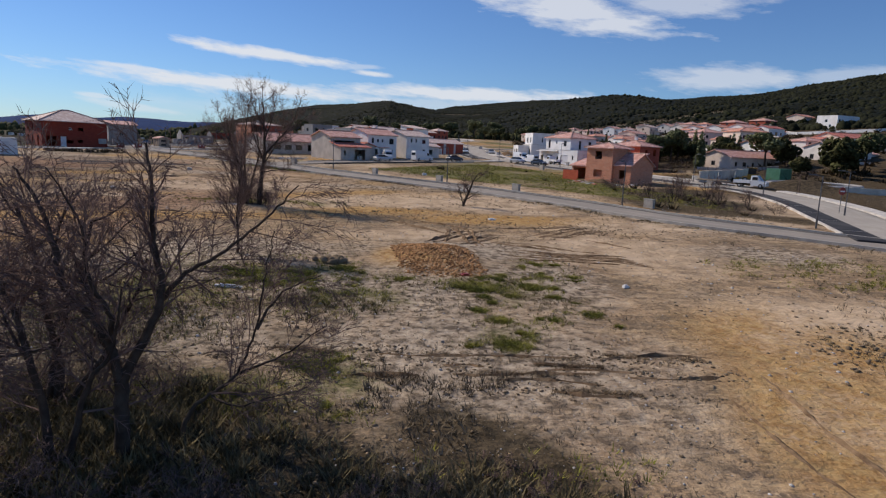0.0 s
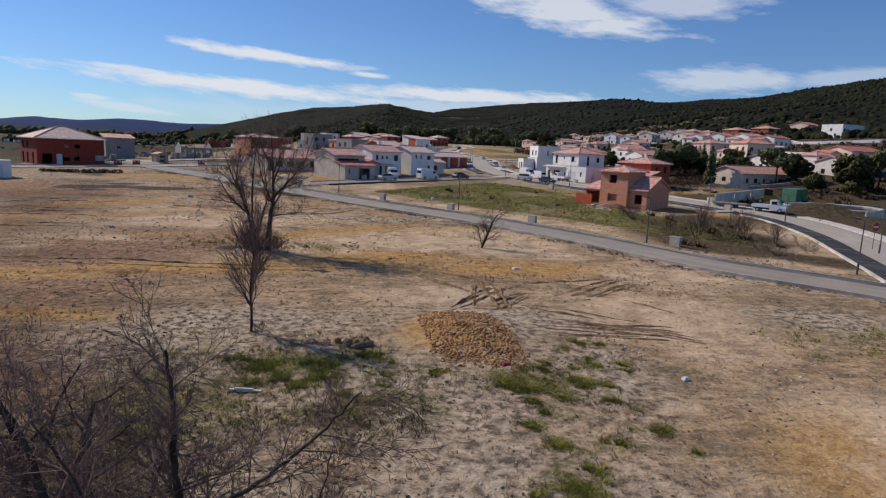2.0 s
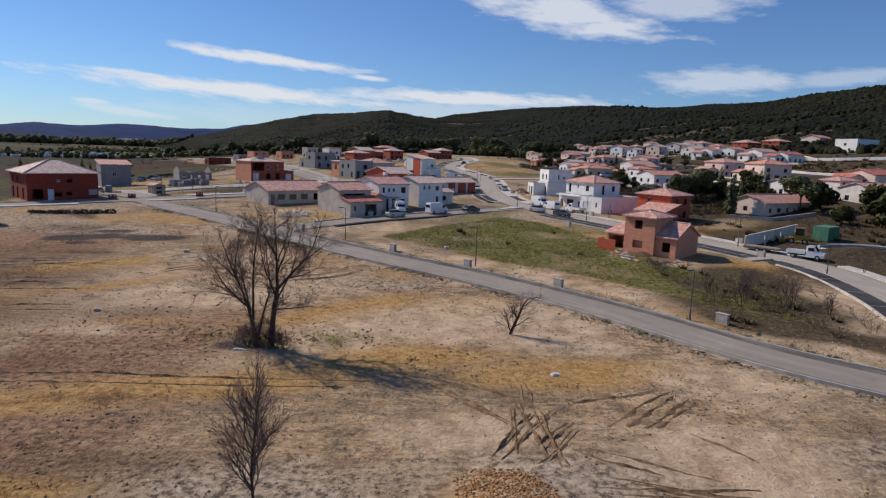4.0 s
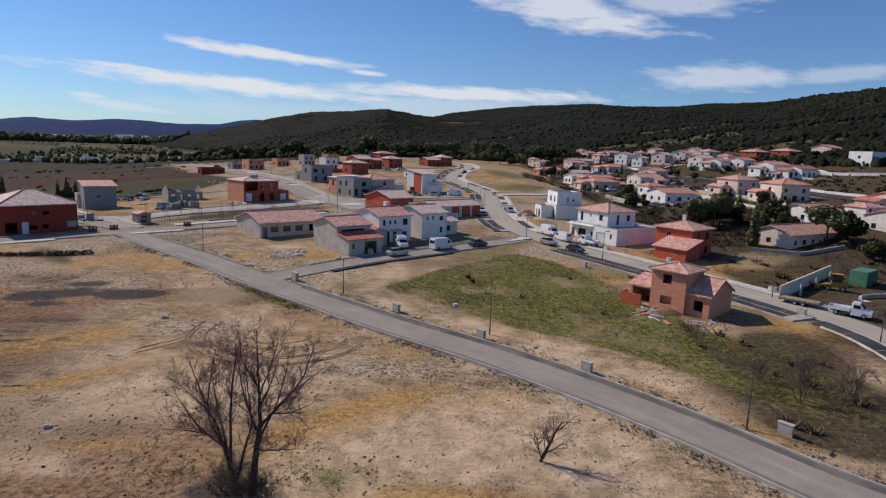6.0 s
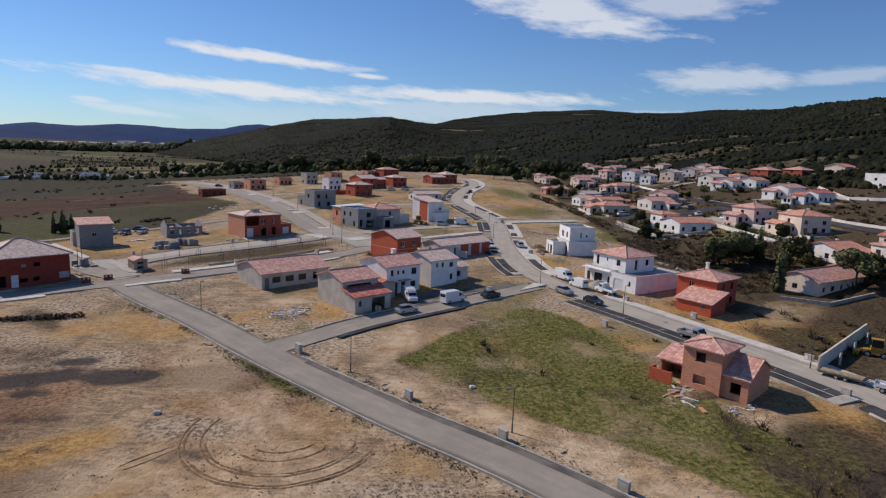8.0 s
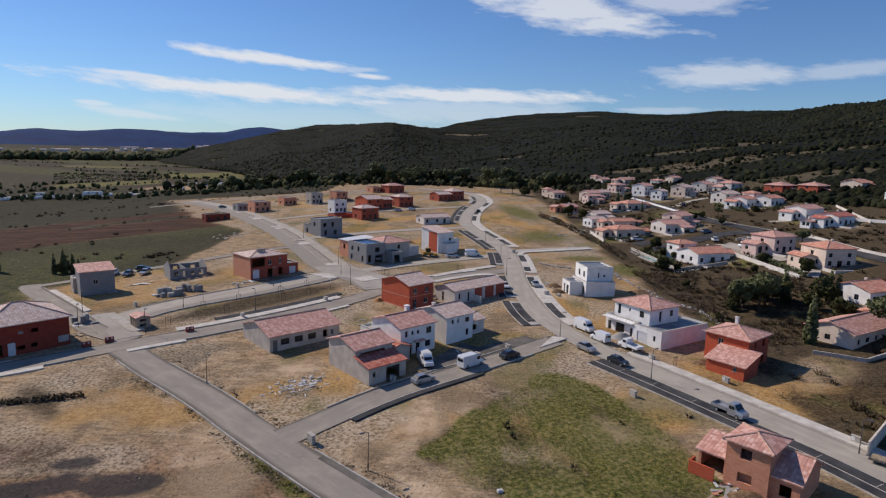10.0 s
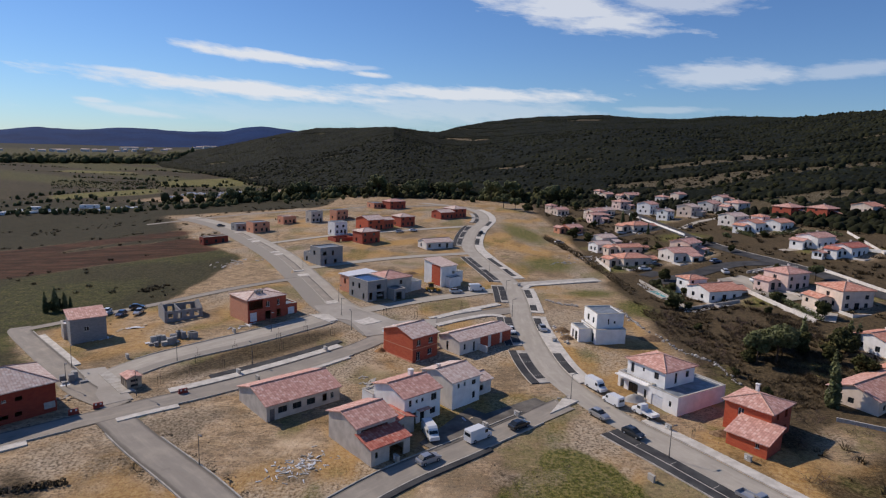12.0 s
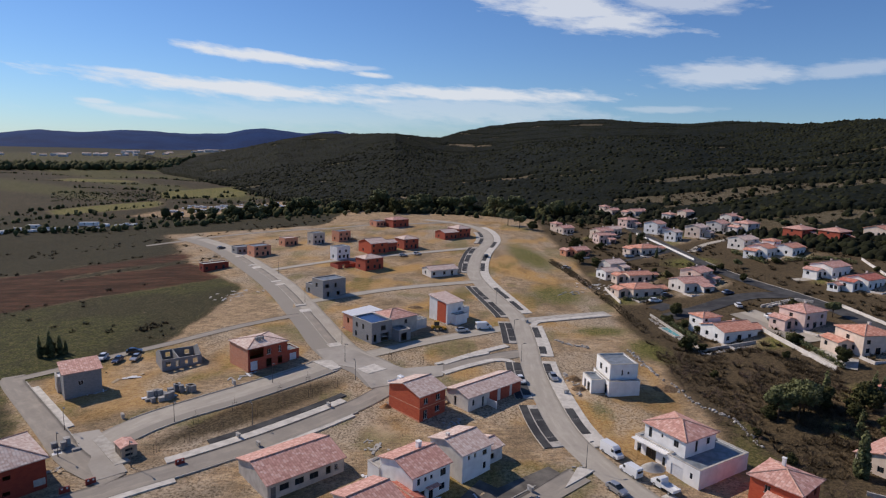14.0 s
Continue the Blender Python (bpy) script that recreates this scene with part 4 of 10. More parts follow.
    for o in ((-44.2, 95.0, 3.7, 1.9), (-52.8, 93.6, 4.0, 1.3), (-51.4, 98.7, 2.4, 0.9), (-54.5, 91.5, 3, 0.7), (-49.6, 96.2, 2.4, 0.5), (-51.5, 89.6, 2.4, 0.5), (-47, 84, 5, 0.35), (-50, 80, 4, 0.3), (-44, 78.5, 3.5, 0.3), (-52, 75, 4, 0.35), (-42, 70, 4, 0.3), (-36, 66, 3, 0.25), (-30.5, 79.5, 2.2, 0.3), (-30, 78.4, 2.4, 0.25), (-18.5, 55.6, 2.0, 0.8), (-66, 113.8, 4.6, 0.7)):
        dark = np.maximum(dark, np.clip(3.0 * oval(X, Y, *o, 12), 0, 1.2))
    def soften(a):
        for _ in range(2):
            p = np.pad(a, 1, mode="edge")
            a = (p[:-2, 1:-1] + p[2:, 1:-1] + p[1:-1, :-2] + p[1:-1, 2:] + 2 * a) / 6
        return a
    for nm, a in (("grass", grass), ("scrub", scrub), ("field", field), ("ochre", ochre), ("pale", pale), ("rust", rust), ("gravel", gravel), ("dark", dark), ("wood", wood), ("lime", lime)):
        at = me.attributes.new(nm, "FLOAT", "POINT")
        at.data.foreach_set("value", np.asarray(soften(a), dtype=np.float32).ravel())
    ob = new("ground", me)
    tagged(ob, "bare ochre building land with weeds, fields and scrub slopes", "ground", kind="structure")


build_ground()


# ---- roads, kerbs, pavements ----
def ribbon(name, pts, off, width, z, mat, label, category, thick=0.0):
    """A strip along a line, shifted sideways by off, with side faces when it is thick."""
    g = Geo()
    rows = []
    s = 0.0
    for k, p in enumerate(pts):
        d = (pts[min(k + 1, len(pts) - 1)] - pts[max(k - 1, 0)]).normalized()
        nrm = Vector((d.y, -d.x))
        a, b = p + nrm * (off - width / 2), p + nrm * (off + width / 2)
        h = float(H(p.x, p.y, False))
        ha, hb = float(H(a.x, a.y, False)), float(H(b.x, b.y, False))
        rows.append(((a.x, a.y, ha + z), (b.x, b.y, hb + z), s))
        s += (pts[min(k + 1, len(pts) - 1)] - p).length
    for (a, b, s0), (c, d, s1) in zip(rows[:-1], rows[1:]):
        g.poly([a, b, d, c], [(0, s0), (width, s0), (width, s1), (0, s1)])
        if thick:
            lo = lambda q: (q[0], q[1], q[2] - thick)
            g.poly([lo(a), a, c, lo(c)])
            g.poly([b, lo(b), lo(d), d])
    if thick:
        for a, b, _ in (rows[0], rows[-1]):
            g.poly([(a[0], a[1], a[2] - thick), (b[0], b[1], b[2] - thick), b, a])
    return tagged(part(name, g, mat), label, category, kind="structure")


LABELS = {"road": "pale grey compacted gravel road", "beige": "dusty beige unfinished street", "kerb": "pale concrete street end", "asphalt": "dark asphalt hillside street"}
for k, (nm, (_, width, mat)) in enumerate(ROADS.items()):
    pts = LINES[nm]
    ribbon("road_%d" % (k + 1), pts, 0, width, 0.05 + 0.005 * k, mat, LABELS[mat], "road")


def stretch(nm, y0, y1, side_clear=True):
    """The part of a road's line between two values of y."""
    return [p for p in LINES[nm] if min(y0, y1) <= p.y <= max(y0, y1)]


for y0, y1 in ((201, 230), (236, 262), (268, 292), (298, 316)):
    ribbon("median", stretch("far_street", y0, y1), -0.6, 2.6, 0.15, "road", "grey gravel median island of the wide street", "median", 0.3)
    for off in (-1.95, 0.75):
        ribbon("kerb", stretch("far_street", y0, y1), off, 0.16, 0.21, "kerb", "pale concrete kerb of the median island", "kerb", 0.4)
    for y in (y0, y1):
        end = stretch("far_street", y - 1.6, y + 1.6)
        if len(end) > 1:
            ribbon("kerb", end, -0.6, 3.4, 0.185, "paving", "pale paved end of the median island", "kerb", 0.3)


def pad(name, pts, z, mat, label, category):
    """A paved area with an outline of its own, with a low edge."""
    g = Geo()
    top = [(x, y, float(H(x, y, False)) + z) for x, y in pts]
    if sum(a[0] * b[1] - b[0] * a[1] for a, b in zip(pts, pts[1:] + pts[:1])) < 0:
        top.reverse()
    g.poly(top, [(p[0] % 5.2, p[1]) for p in top])
    for a, b in zip(top, top[1:] + top[:1]):
        g.poly([(a[0], a[1], a[2] - 0.35), (b[0], b[1], b[2] - 0.35), b, a])
    return tagged(part(name, g, mat), label, category, kind="structure")


pad("road_junction", [(-46.9, 197.6), (-40.7, 201.5), (-31.2, 193.1), (-23.5, 187.5), (-14.3, 190.4), (-14.2, 184.0), (-29.8, 175.6), (-35.5, 186.8), (-42.2, 189.0)], 0.135, "dustconcrete", "pale dusty concrete of the wide junction", "road")
pad("road_hut", [(-81.7, 152.8), (-77.8, 154.6), (-65, 140.6), (-68.6, 137.7)], 0.128, "dustconcrete", "pale dusty concrete apron of the junction", "road")
pad("pavement_hut", [(-77.1, 151.0), (-75.7, 152.3), (-66.2, 143.8), (-68.0, 142.2)], 0.17, "kerb", "pale paving beside the transformer hut", "pavement")
pad("forecourt_white", [(-15.2, 129.2), (-12.6, 126.9), (1.6, 139.8), (6.4, 144.6), (4.6, 146.6), (-4.6, 139.6), (-7.4, 141.8)], 0.10, "yardgravel", "dark grey gravel forecourt before the white houses", "forecourt")
pad("island_short", [(9.6, 143.2), (12.3, 145.8), (9.6, 146.6), (6.4, 140.4)], 0.20, "paving", "pale paved corner at the street mouth", "pavement")
pad("island_left", [(-34.6, 186.0), (-31.6, 183.2), (-27.6, 186.6), (-31.0, 189.4)], 0.22, "paving", "pale paved island in the junction", "pavement")
pad("island_upper", [(-46.4, 190.0), (-41.4, 190.6), (-38.4, 186.6), (-40.2, 184.8)], 0.22, "paving", "pale paved tip of the planted verge", "pavement")
ribbon("pavement", curve_points([(-14.2, 185.4), (-8, 190.6), (-2.0, 194.6), (1.6, 194.8), (3.0, 192.4)]), 0, 1.7, 0.19, "paving", "pale curved pavement before the long house", "pavement", 0.3)
ribbon("pavement", curve_points([(-14.4, 191.4), (-6, 199.0), (2.4, 205.4)]), 0, 2.0, 0.19, "paving", "pale pavement beside the cross street", "pavement", 0.3)
ribbon("pavement", curve_points([(11.2, 222.0), (13.4, 226.6), (20, 229.6), (36, 236.0)]), 0, 1.8, 0.20, "paving", "pale curved pavement at the street end", "pavement", 0.3)
KERBS = [("field_lane", 46, 131, 1), ("field_lane", 46, 101.5, -1), ("field_lane", 109, 127, -1), ("cross_street", 60, 132, 1), ("cross_street", 60, 126, -1),
         ("cross_street", 141, 168, -1), ("cross_street", 141, 166, 1), 
         ("short_street", 112, 140, 1), ("short_street", 112, 140, -1), ("upper_lane", 153, 188, 1), ("upper_lane", 156, 188, -1), ("left_lane", 147, 178, -1), ("stub_street", 228, 237, 1), ("hill_street", 215, 300, -1)]
for nm, a, b, side in KERBS:
    pts = stretch(nm, a, b)
    if len(pts) > 2:
        ribbon("kerb", pts, side * (ROADS[nm][1] / 2 + 0.09), 0.18, 0.20, "kerb", "pale concrete kerb along the street", "kerb", 0.4)
# pavements and the dark parking strips of the main street
PAVE = [("main_street", 98, 138, -1, 2.0, "paving", 3.95), ("main_street", 50, 94, -1, 1.8, "paving", 3.9), ("main_street", 50, 96, 1, 0.25, "paving", 5.15), ("main_street", 82, 95, 1, 0.3, "paving", 2.75), ("main_street", 152, 196, -1, 3.4, "paving", 4.45), ("main_street", 198, 223, -1, 3.4, "paving", 4.45), ("main_street", 233, 400, -1, 3.4, "paving", 4.45), ("main_street", 98, 138, 1, 3.9, "kerb", 4.7),
        ("main_street", 153, 171, 1, 3.8, "kerb", 4.65), ("main_street", 173, 195, 1, 3.8, "kerb", 4.65), ("main_street", 206, 226, 1, 3.8, "kerb", 4.65), ("main_street", 230, 268, 1, 3.8, "kerb", 4.65), ("main_street", 286, 338, 1, 3.8, "kerb", 4.65), ("main_street", 348, 385, 1, 3.8, "kerb", 4.65),
        ("cross_street", 141, 168, -1, 1.9, "paving", 3.6), ("cross_street", 60, 128, 1, 1.4, "paving", 3.4), ("cross_street", 134.5, 142, 1, 1.3, "paving", 3.3), ("cross_street", 148, 165, 1, 0.9, "paving", 3.1), ("cross_street", 188, 197, -1, 1.2, "paving", 3.4), ("left_lane", 153, 174, -1, 1.3, "paving", 3.1)]
for nm, a, b, side, w, mat, off in PAVE:
    pts = stretch(nm, a, b)
    if len(pts) > 2:
        ribbon("pavement", pts, side * off, w, 0.185, mat, "pale concrete pavement beside the street", "pavement", 0.35)
ribbon("lane_edge", stretch("field_lane", 47, 101), -2.25, 0.8, 0.057, "yardgravel", "dark damp tar edge along the kerb of the lane", "road")
STRIPS = [("main_street", 99, 137.5, 1, 1.9, 3.75), ("main_street", 99, 137.5, 1, 1.6, 5.7), ("main_street", 48, 98, 1, 2.2, 3.9), ("cross_street", 146, 170, -1, 1.7, 5.6), ("short_street", 112, 131, 1, 1.0, 3.0)]
STRIPS += [("main_street", a, b, 1, 1.8, 3.7) for a, b in ((154.5, 169.5), (174.5, 193.5), (207.5, 224.5), (231.5, 247), (249, 266.5), (287.5, 304), (306, 321), (323, 336.5), (349, 365), (367, 384))]
STRIPS += [("main_street", a, b, 1, 1.6, 5.65) for a, b in ((153.5, 170.5), (173.5, 194.5), (206.5, 225.5), (230.5, 267.5), (286.5, 337.5))]
STRIPS += [("main_street", a, b, -1, 1.8, 3.7) for a, b in ((157, 169), (182, 195), (200, 206), (211, 221), (236, 247), (250, 264), (290, 306), (309, 325), (340, 356))]
for k, (nm, a, b, side, w, off) in enumerate(STRIPS):
    pts = stretch(nm, a, b)
    if len(pts) > 2:
        strip = ribbon("parking_strip", pts, side * off, w, 0.192 + 0.0005 * k, "asphalt", "dark asphalt parking strip beside the street", "parking strip", 0.3)
        run = 0.0
        for p, q in zip(pts[:-1], pts[1:]):
            run += (q - p).length
            if run > 5.4 and 1.75 < w < 2.5:
                run = 0.0
                d = (q - p).normalized()
                nrm = Vector((d.y, -d.x)) * side
                m, g = p + nrm * off, Geo()
                z = float(H(m.x, m.y, False)) + 0.197 + 0.0005 * k
                c = [m + nrm * (e * w / 2) + d * f for e, f in ((-0.95, -0.04), (0.95, -0.04), (0.95, 0.04), (-0.95, 0.04))]
                lo = [(v.x, v.y, z - 0.02) for v in c]
                hi = [(v.x, v.y, z + 0.004) for v in c]
                g.poly(hi)
                for e in range(4):
                    g.poly([lo[e], lo[(e + 1) % 4], hi[(e + 1) % 4], hi[e]])
                part("bay_marking", g, "kerb", strip)


# ---- houses ----
# A house stands on an Empty at the corner nearest the field; x runs along its front "F", y along its left side "L".
def wall_sheet(g, o, ex, length, height, holes, thick, top=None):
    """One wall from corner o along ex, with openings cut through and reveals; top: extra gable points (distance, height)."""
    ex = Vector(ex)
    inward = Vector((-ex.y, ex.x, 0))
    at = lambda s, z, dp=0.0: tuple(Vector(o) + ex * s + inward * dp + Vector((0, 0, z)))
    cuts_s = sorted({0.0, length, *[h[0] for h in holes], *[h[0] + h[2] for h in holes]})
    cuts_z = sorted({-0.9, height, *[h[1] for h in holes], *[h[1] + h[3] for h in holes]})
    for s0, s1 in zip(cuts_s[:-1], cuts_s[1:]):
        for z0, z1 in zip(cuts_z[:-1], cuts_z[1:]):
            cs, cz = (s0 + s1) / 2, (z0 + z1) / 2
            if any(h[0] < cs < h[0] + h[2] and h[1] < cz < h[1] + h[3] for h in holes):
                continue
            g.poly([at(s0, z0), at(s1, z0), at(s1, z1), at(s0, z1)], [(s0, z0), (s1, z0), (s1, z1), (s0, z1)])
            g.poly([at(s1, z0, thick), at(s0, z0, thick), at(s0, z1, thick), at(s1, z1, thick)], [(s1, z0), (s0, z0), (s0, z1), (s1, z1)])
    g.poly([at(0, height), at(length, height), at(length, height, thick), at(0, height, thick)])
    for s, z, w, h in (q[:4] for q in holes):
        for a, b in (((s, z), (s + w, z)), ((s + w, z), (s + w, z + h)), ((s + w, z + h), (s, z + h)), ((s, z + h), (s, z))):
            g.poly([at(*a), at(*a, thick), at(*b, thick), at(*b)])
    if top:
        pts = [(0, height)] + list(top) + [(length, height)]
        g.poly([at(*p) for p in pts[::-1]], [(p[0], p[1]) for p in pts[::-1]])
        g.poly([at(p[0], p[1], thick) for p in pts], [(p[0], p[1]) for p in pts])


def fill_opening(root, o, ex, hole, thick):
    s, z, w, h, kind = hole
    if kind == "hole":
        return
    ex = Vector(ex)
    inward = Vector((-ex.y, ex.x, 0))
    base = Vector(o) + ex * s + inward * (thick * 0.55) + Vector((0, 0, z))
    turn = math.degrees(math.atan2(ex.y, ex.x))
    g = Geo()
    t = 0.06
    if kind in ("door", "garage"):
        g.box(0.01, -0.02, 0.0, w - 0.01, 0.03, h - 0.01)
        n = 4 if kind == "garage" else 2
        for k in range(n):
            g.box(0.06, -0.035, h * (k + 0.08) / n, w - 0.06, -0.02, h * (k + 0.9) / n)
        ob = part("garage_door" if kind == "garage" else "door", g, "garage" if kind == "garage" else "door", root)
        ob.matrix_basis = Matrix.Translation(base) @ pose(0, 0, 0, 0, 0, turn)
        return
    for a in ((0, 0, w, t), (0, h - t, w, h), (0, 0, t, h), (w - t, 0, w, h), (w / 2 - t / 2, 0, w / 2 + t / 2, h)):
        g.box(a[0] + 0.002, -0.03, a[1] + 0.002, a[2] - 0.002, 0.03, a[3] - 0.002)
    win = part("window", g, "darkframe" if kind == "dwin" else "frame", root)
    win.matrix_basis = Matrix.Translation(base) @ pose(0, 0, 0, 0, 0, turn)
    p = Geo()
    p.box(t, -0.008, t, w - t, 0.008, h - t)
    part("pane", p, "glass", win)
    if kind == "win":
        q = Geo()
        q.box(-0.08, -thick * 0.55 - 0.06, -0.07, w + 0.08, -0.03, 0.0)
        part("sill", q, "kerb", win)


def roof_slab(g, pts, thick=0.16):
    """One sloping roof face, its first edge along the eave, with thickness."""
    a, b = Vector(pts[0]), Vector(pts[1])
    e = (b - a).normalized()
    nrm = (b - a).cross(Vector(pts[2]) - a).normalized()
    k = nrm.cross(e)
    uv = [((Vector(p) - a).dot(e) + 50, (Vector(p) - a).dot(k) + 50) for p in pts]
    g.poly(pts, uv)
    low = [tuple(Vector(p) - Vector((0, 0, thick))) for p in pts]
    g.poly(low[::-1], uv[::-1])
    for i in range(len(pts)):
        j = (i + 1) % len(pts)
        g.poly([low[i], low[j], pts[j], pts[i]])


def ridge_line(root, *segments):
    g = Geo()
    for a, b in segments:
        g.tube([a, b], [0.13, 0.13], 6)
    part("ridge", g, "ridge", root)


def block(root, x0, y0, w, d, h, roof="gx", wall="white", tile="tile", rise=None, holes=None, over=0.35, thick=0.25, z0=0.0, split=None, ridges=True):
    """A block of a house: four walls with openings and a roof. roof: gx / gy (ridge along x / y), hip, flat, mono_y (rises with y), mono_x, none."""
    holes = holes or {}
    x1, y1 = x0 + w, y0 + d
    if rise is None:
        rise = 0.30 * (d if roof in ("gx", "hip") else w) / 2
        if roof.startswith("mono"):
            rise = 0.28 * (d if roof == "mono_y" else w)
    top = {"F": None, "R": None, "B": None, "L": None}
    if roof == "gx":
        top["L"] = top["R"] = [(d / 2, h + rise)]
    elif roof == "gy":
        top["F"] = top["B"] = [(w / 2, h + rise)]
    elif roof == "mono_y":
        top["B"] = [(0, h + rise), (w, h + rise)]
        top["L"] = [(0, h + rise)]
        top["R"] = [(d, h + rise)]
    elif roof == "mono_x":
        top["R"] = [(0, h + rise), (d, h + rise)]
        top["F"] = [(w, h + rise)]
        top["B"] = [(0, h + rise)]
    par = 0.28 if roof == "flat" else 0.0
    sides = {"F": ((x0, y0, z0), (1, 0, 0), w), "R": ((x1, y0, z0), (0, 1, 0), d), "B": ((x1, y1, z0), (-1, 0, 0), w), "L": ((x0, y1, z0), (0, -1, 0), d)}
    for side, (o, ex, ln) in sides.items():
        g = Geo()
        cut = [q for q in holes.get(side, ())]
        t = top[side]
        tt = [(p[0], p[1]) for p in t] if t else None
        wall_sheet(g, o, ex, ln, h + par, cut, thick, tt)
        m = split[side] if split and side in split else wall
        part("wall", g, m, root)
        for q in cut:
            fill_opening(root, o, ex, q, thick)
    if roof == "none":
        return
    hz = z0 + h
    g = Geo()
    if roof == "flat":
        g.box(x0 + thick + 0.01, y0 + thick + 0.01, hz - 0.2, x1 - thick - 0.01, y1 - thick - 0.01, hz + 0.02)
        part("roof", g, tile, root)
        c = Geo()
        e = 0.05
        for a in ((x0 - e, y0 - e, x1 + e, y0 + thick + e), (x0 - e, y1 - thick - e, x1 + e, y1 + e), (x0 - e, y0 + thick + e, x0 + thick + e, y1 - thick - e), (x1 - thick - e, y0 + thick + e, x1 + e, y1 - thick - e)):
            c.box(a[0], a[1], hz + par + 0.003, a[2], a[3], hz + par + 0.06)
        part("coping", c, "kerb", root)
        return
    up = 0.10
    if roof == "gx":
        k = rise / (d / 2)
        e = hz + up - over * k
        r = hz + up + rise
        ym = (y0 + y1) / 2
        roof_slab(g, [(x0 - over, y0 - over, e), (x1 + over, y0 - over, e), (x1 + over, ym, r), (x0 - over, ym, r)])
        roof_slab(g, [(x1 + over, y1 + over, e), (x0 - over, y1 + over, e), (x0 - over, ym, r), (x1 + over, ym, r)])
        lines = [((x0 - over, ym, r + 0.02), (x1 + over, ym, r + 0.02))]
    elif roof == "gy":
        k = rise / (w / 2)
        e, r, xm = hz + up - over * k, hz + up + rise, (x0 + x1) / 2
        roof_slab(g, [(x0 - over, y1 + over, e), (x0 - over, y0 - over, e), (xm, y0 - over, r), (xm, y1 + over, r)])
        roof_slab(g, [(x1 + over, y0 - over, e), (x1 + over, y1 + over, e), (xm, y1 + over, r), (xm, y0 - over, r)])
        lines = [((xm, y0 - over, r + 0.02), (xm, y1 + over, r + 0.02))]
    elif roof == "mono_y":
        k = rise / d
        e, r = hz + up - over * k, hz + up + rise + over * k
        roof_slab(g, [(x0 - over, y0 - over, e), (x1 + over, y0 - over, e), (x1 + over, y1 + over, r), (x0 - over, y1 + over, r)])
        lines = []
    elif roof == "mono_x":
        k = rise / w
        e, r = hz + up - over * k, hz + up + rise + over * k
        roof_slab(g, [(x0 - over, y1 + over, e), (x0 - over, y0 - over, e), (x1 + over, y0 - over, r), (x1 + over, y1 + over, r)])
        lines = []
    else:
        a, b, c, q = x0 - over, y0 - over, x1 + over, y1 + over
        m = min(c - a, q - b) / 2
        k = rise / (min(w, d) / 2)
        e = hz + up - over * k
        r = e + m * k
        if c - a >= q - b:
            p1, p2 = (a + m, (b + q) / 2, r), (c - m, (b + q) / 2, r)
            roof_slab(g, [(a, b, e), (c, b, e), p2, p1])
            roof_slab(g, [(c, q, e), (a, q, e), p1, p2])
            roof_slab(g, [(c, b, e), (c, q, e), p2])
            roof_slab(g, [(a, q, e), (a, b, e), p1])
        else:
            p1, p2 = ((a + c) / 2, b + m, r), ((a + c) / 2, q - m, r)
            roof_slab(g, [(a, b, e), (c, b, e), p1])
            roof_slab(g, [(c, q, e), (a, q, e), p2])
            roof_slab(g, [(c, b, e), (c, q, e), p2, p1])
            roof_slab(g, [(a, q, e), (a, b, e), p1, p2])
        lines = [(p1, p2)]
        for corner in ((a, b, e), (c, b, e), (c, q, e), (a, q, e)):
            near = min((p1, p2), key=lambda p: (Vector(p) - Vector(corner)).length)
            lines.append((corner, near))
    part("roof", g, tile, root)
    if lines and ridges:
        ridge_line(root, *lines)


def chimney(root, x, y, z, h=1.0, s=0.55, mat="offwhite"):
    g = Geo()
    g.box(x - s / 2, y - s / 2, z - 0.8, x + s / 2, y + s / 2, z + h)
    g.box(x - s / 2 - 0.07, y - s / 2 - 0.07, z + h + 0.003, x + s / 2 + 0.07, y + s / 2 + 0.07, z + h + 0.1)
    part("chimney", g, mat, root)


def floor_slab(root, x0, y0, x1, y1, z, mat="concrete", name="slab", down=0.9):
    g = Geo()
    g.box(x0, y0, z - down, x1, y1, z)
    part(name, g, mat, root)


def W(s, z=1.0, w=1.1, h=1.2, kind="win"):
    return (s, z, w, h, kind)


def house(x, y, yaw, label, name="house", group="houses of the new estate"):
    return thing(name, x, y, yaw, label, "house", group)


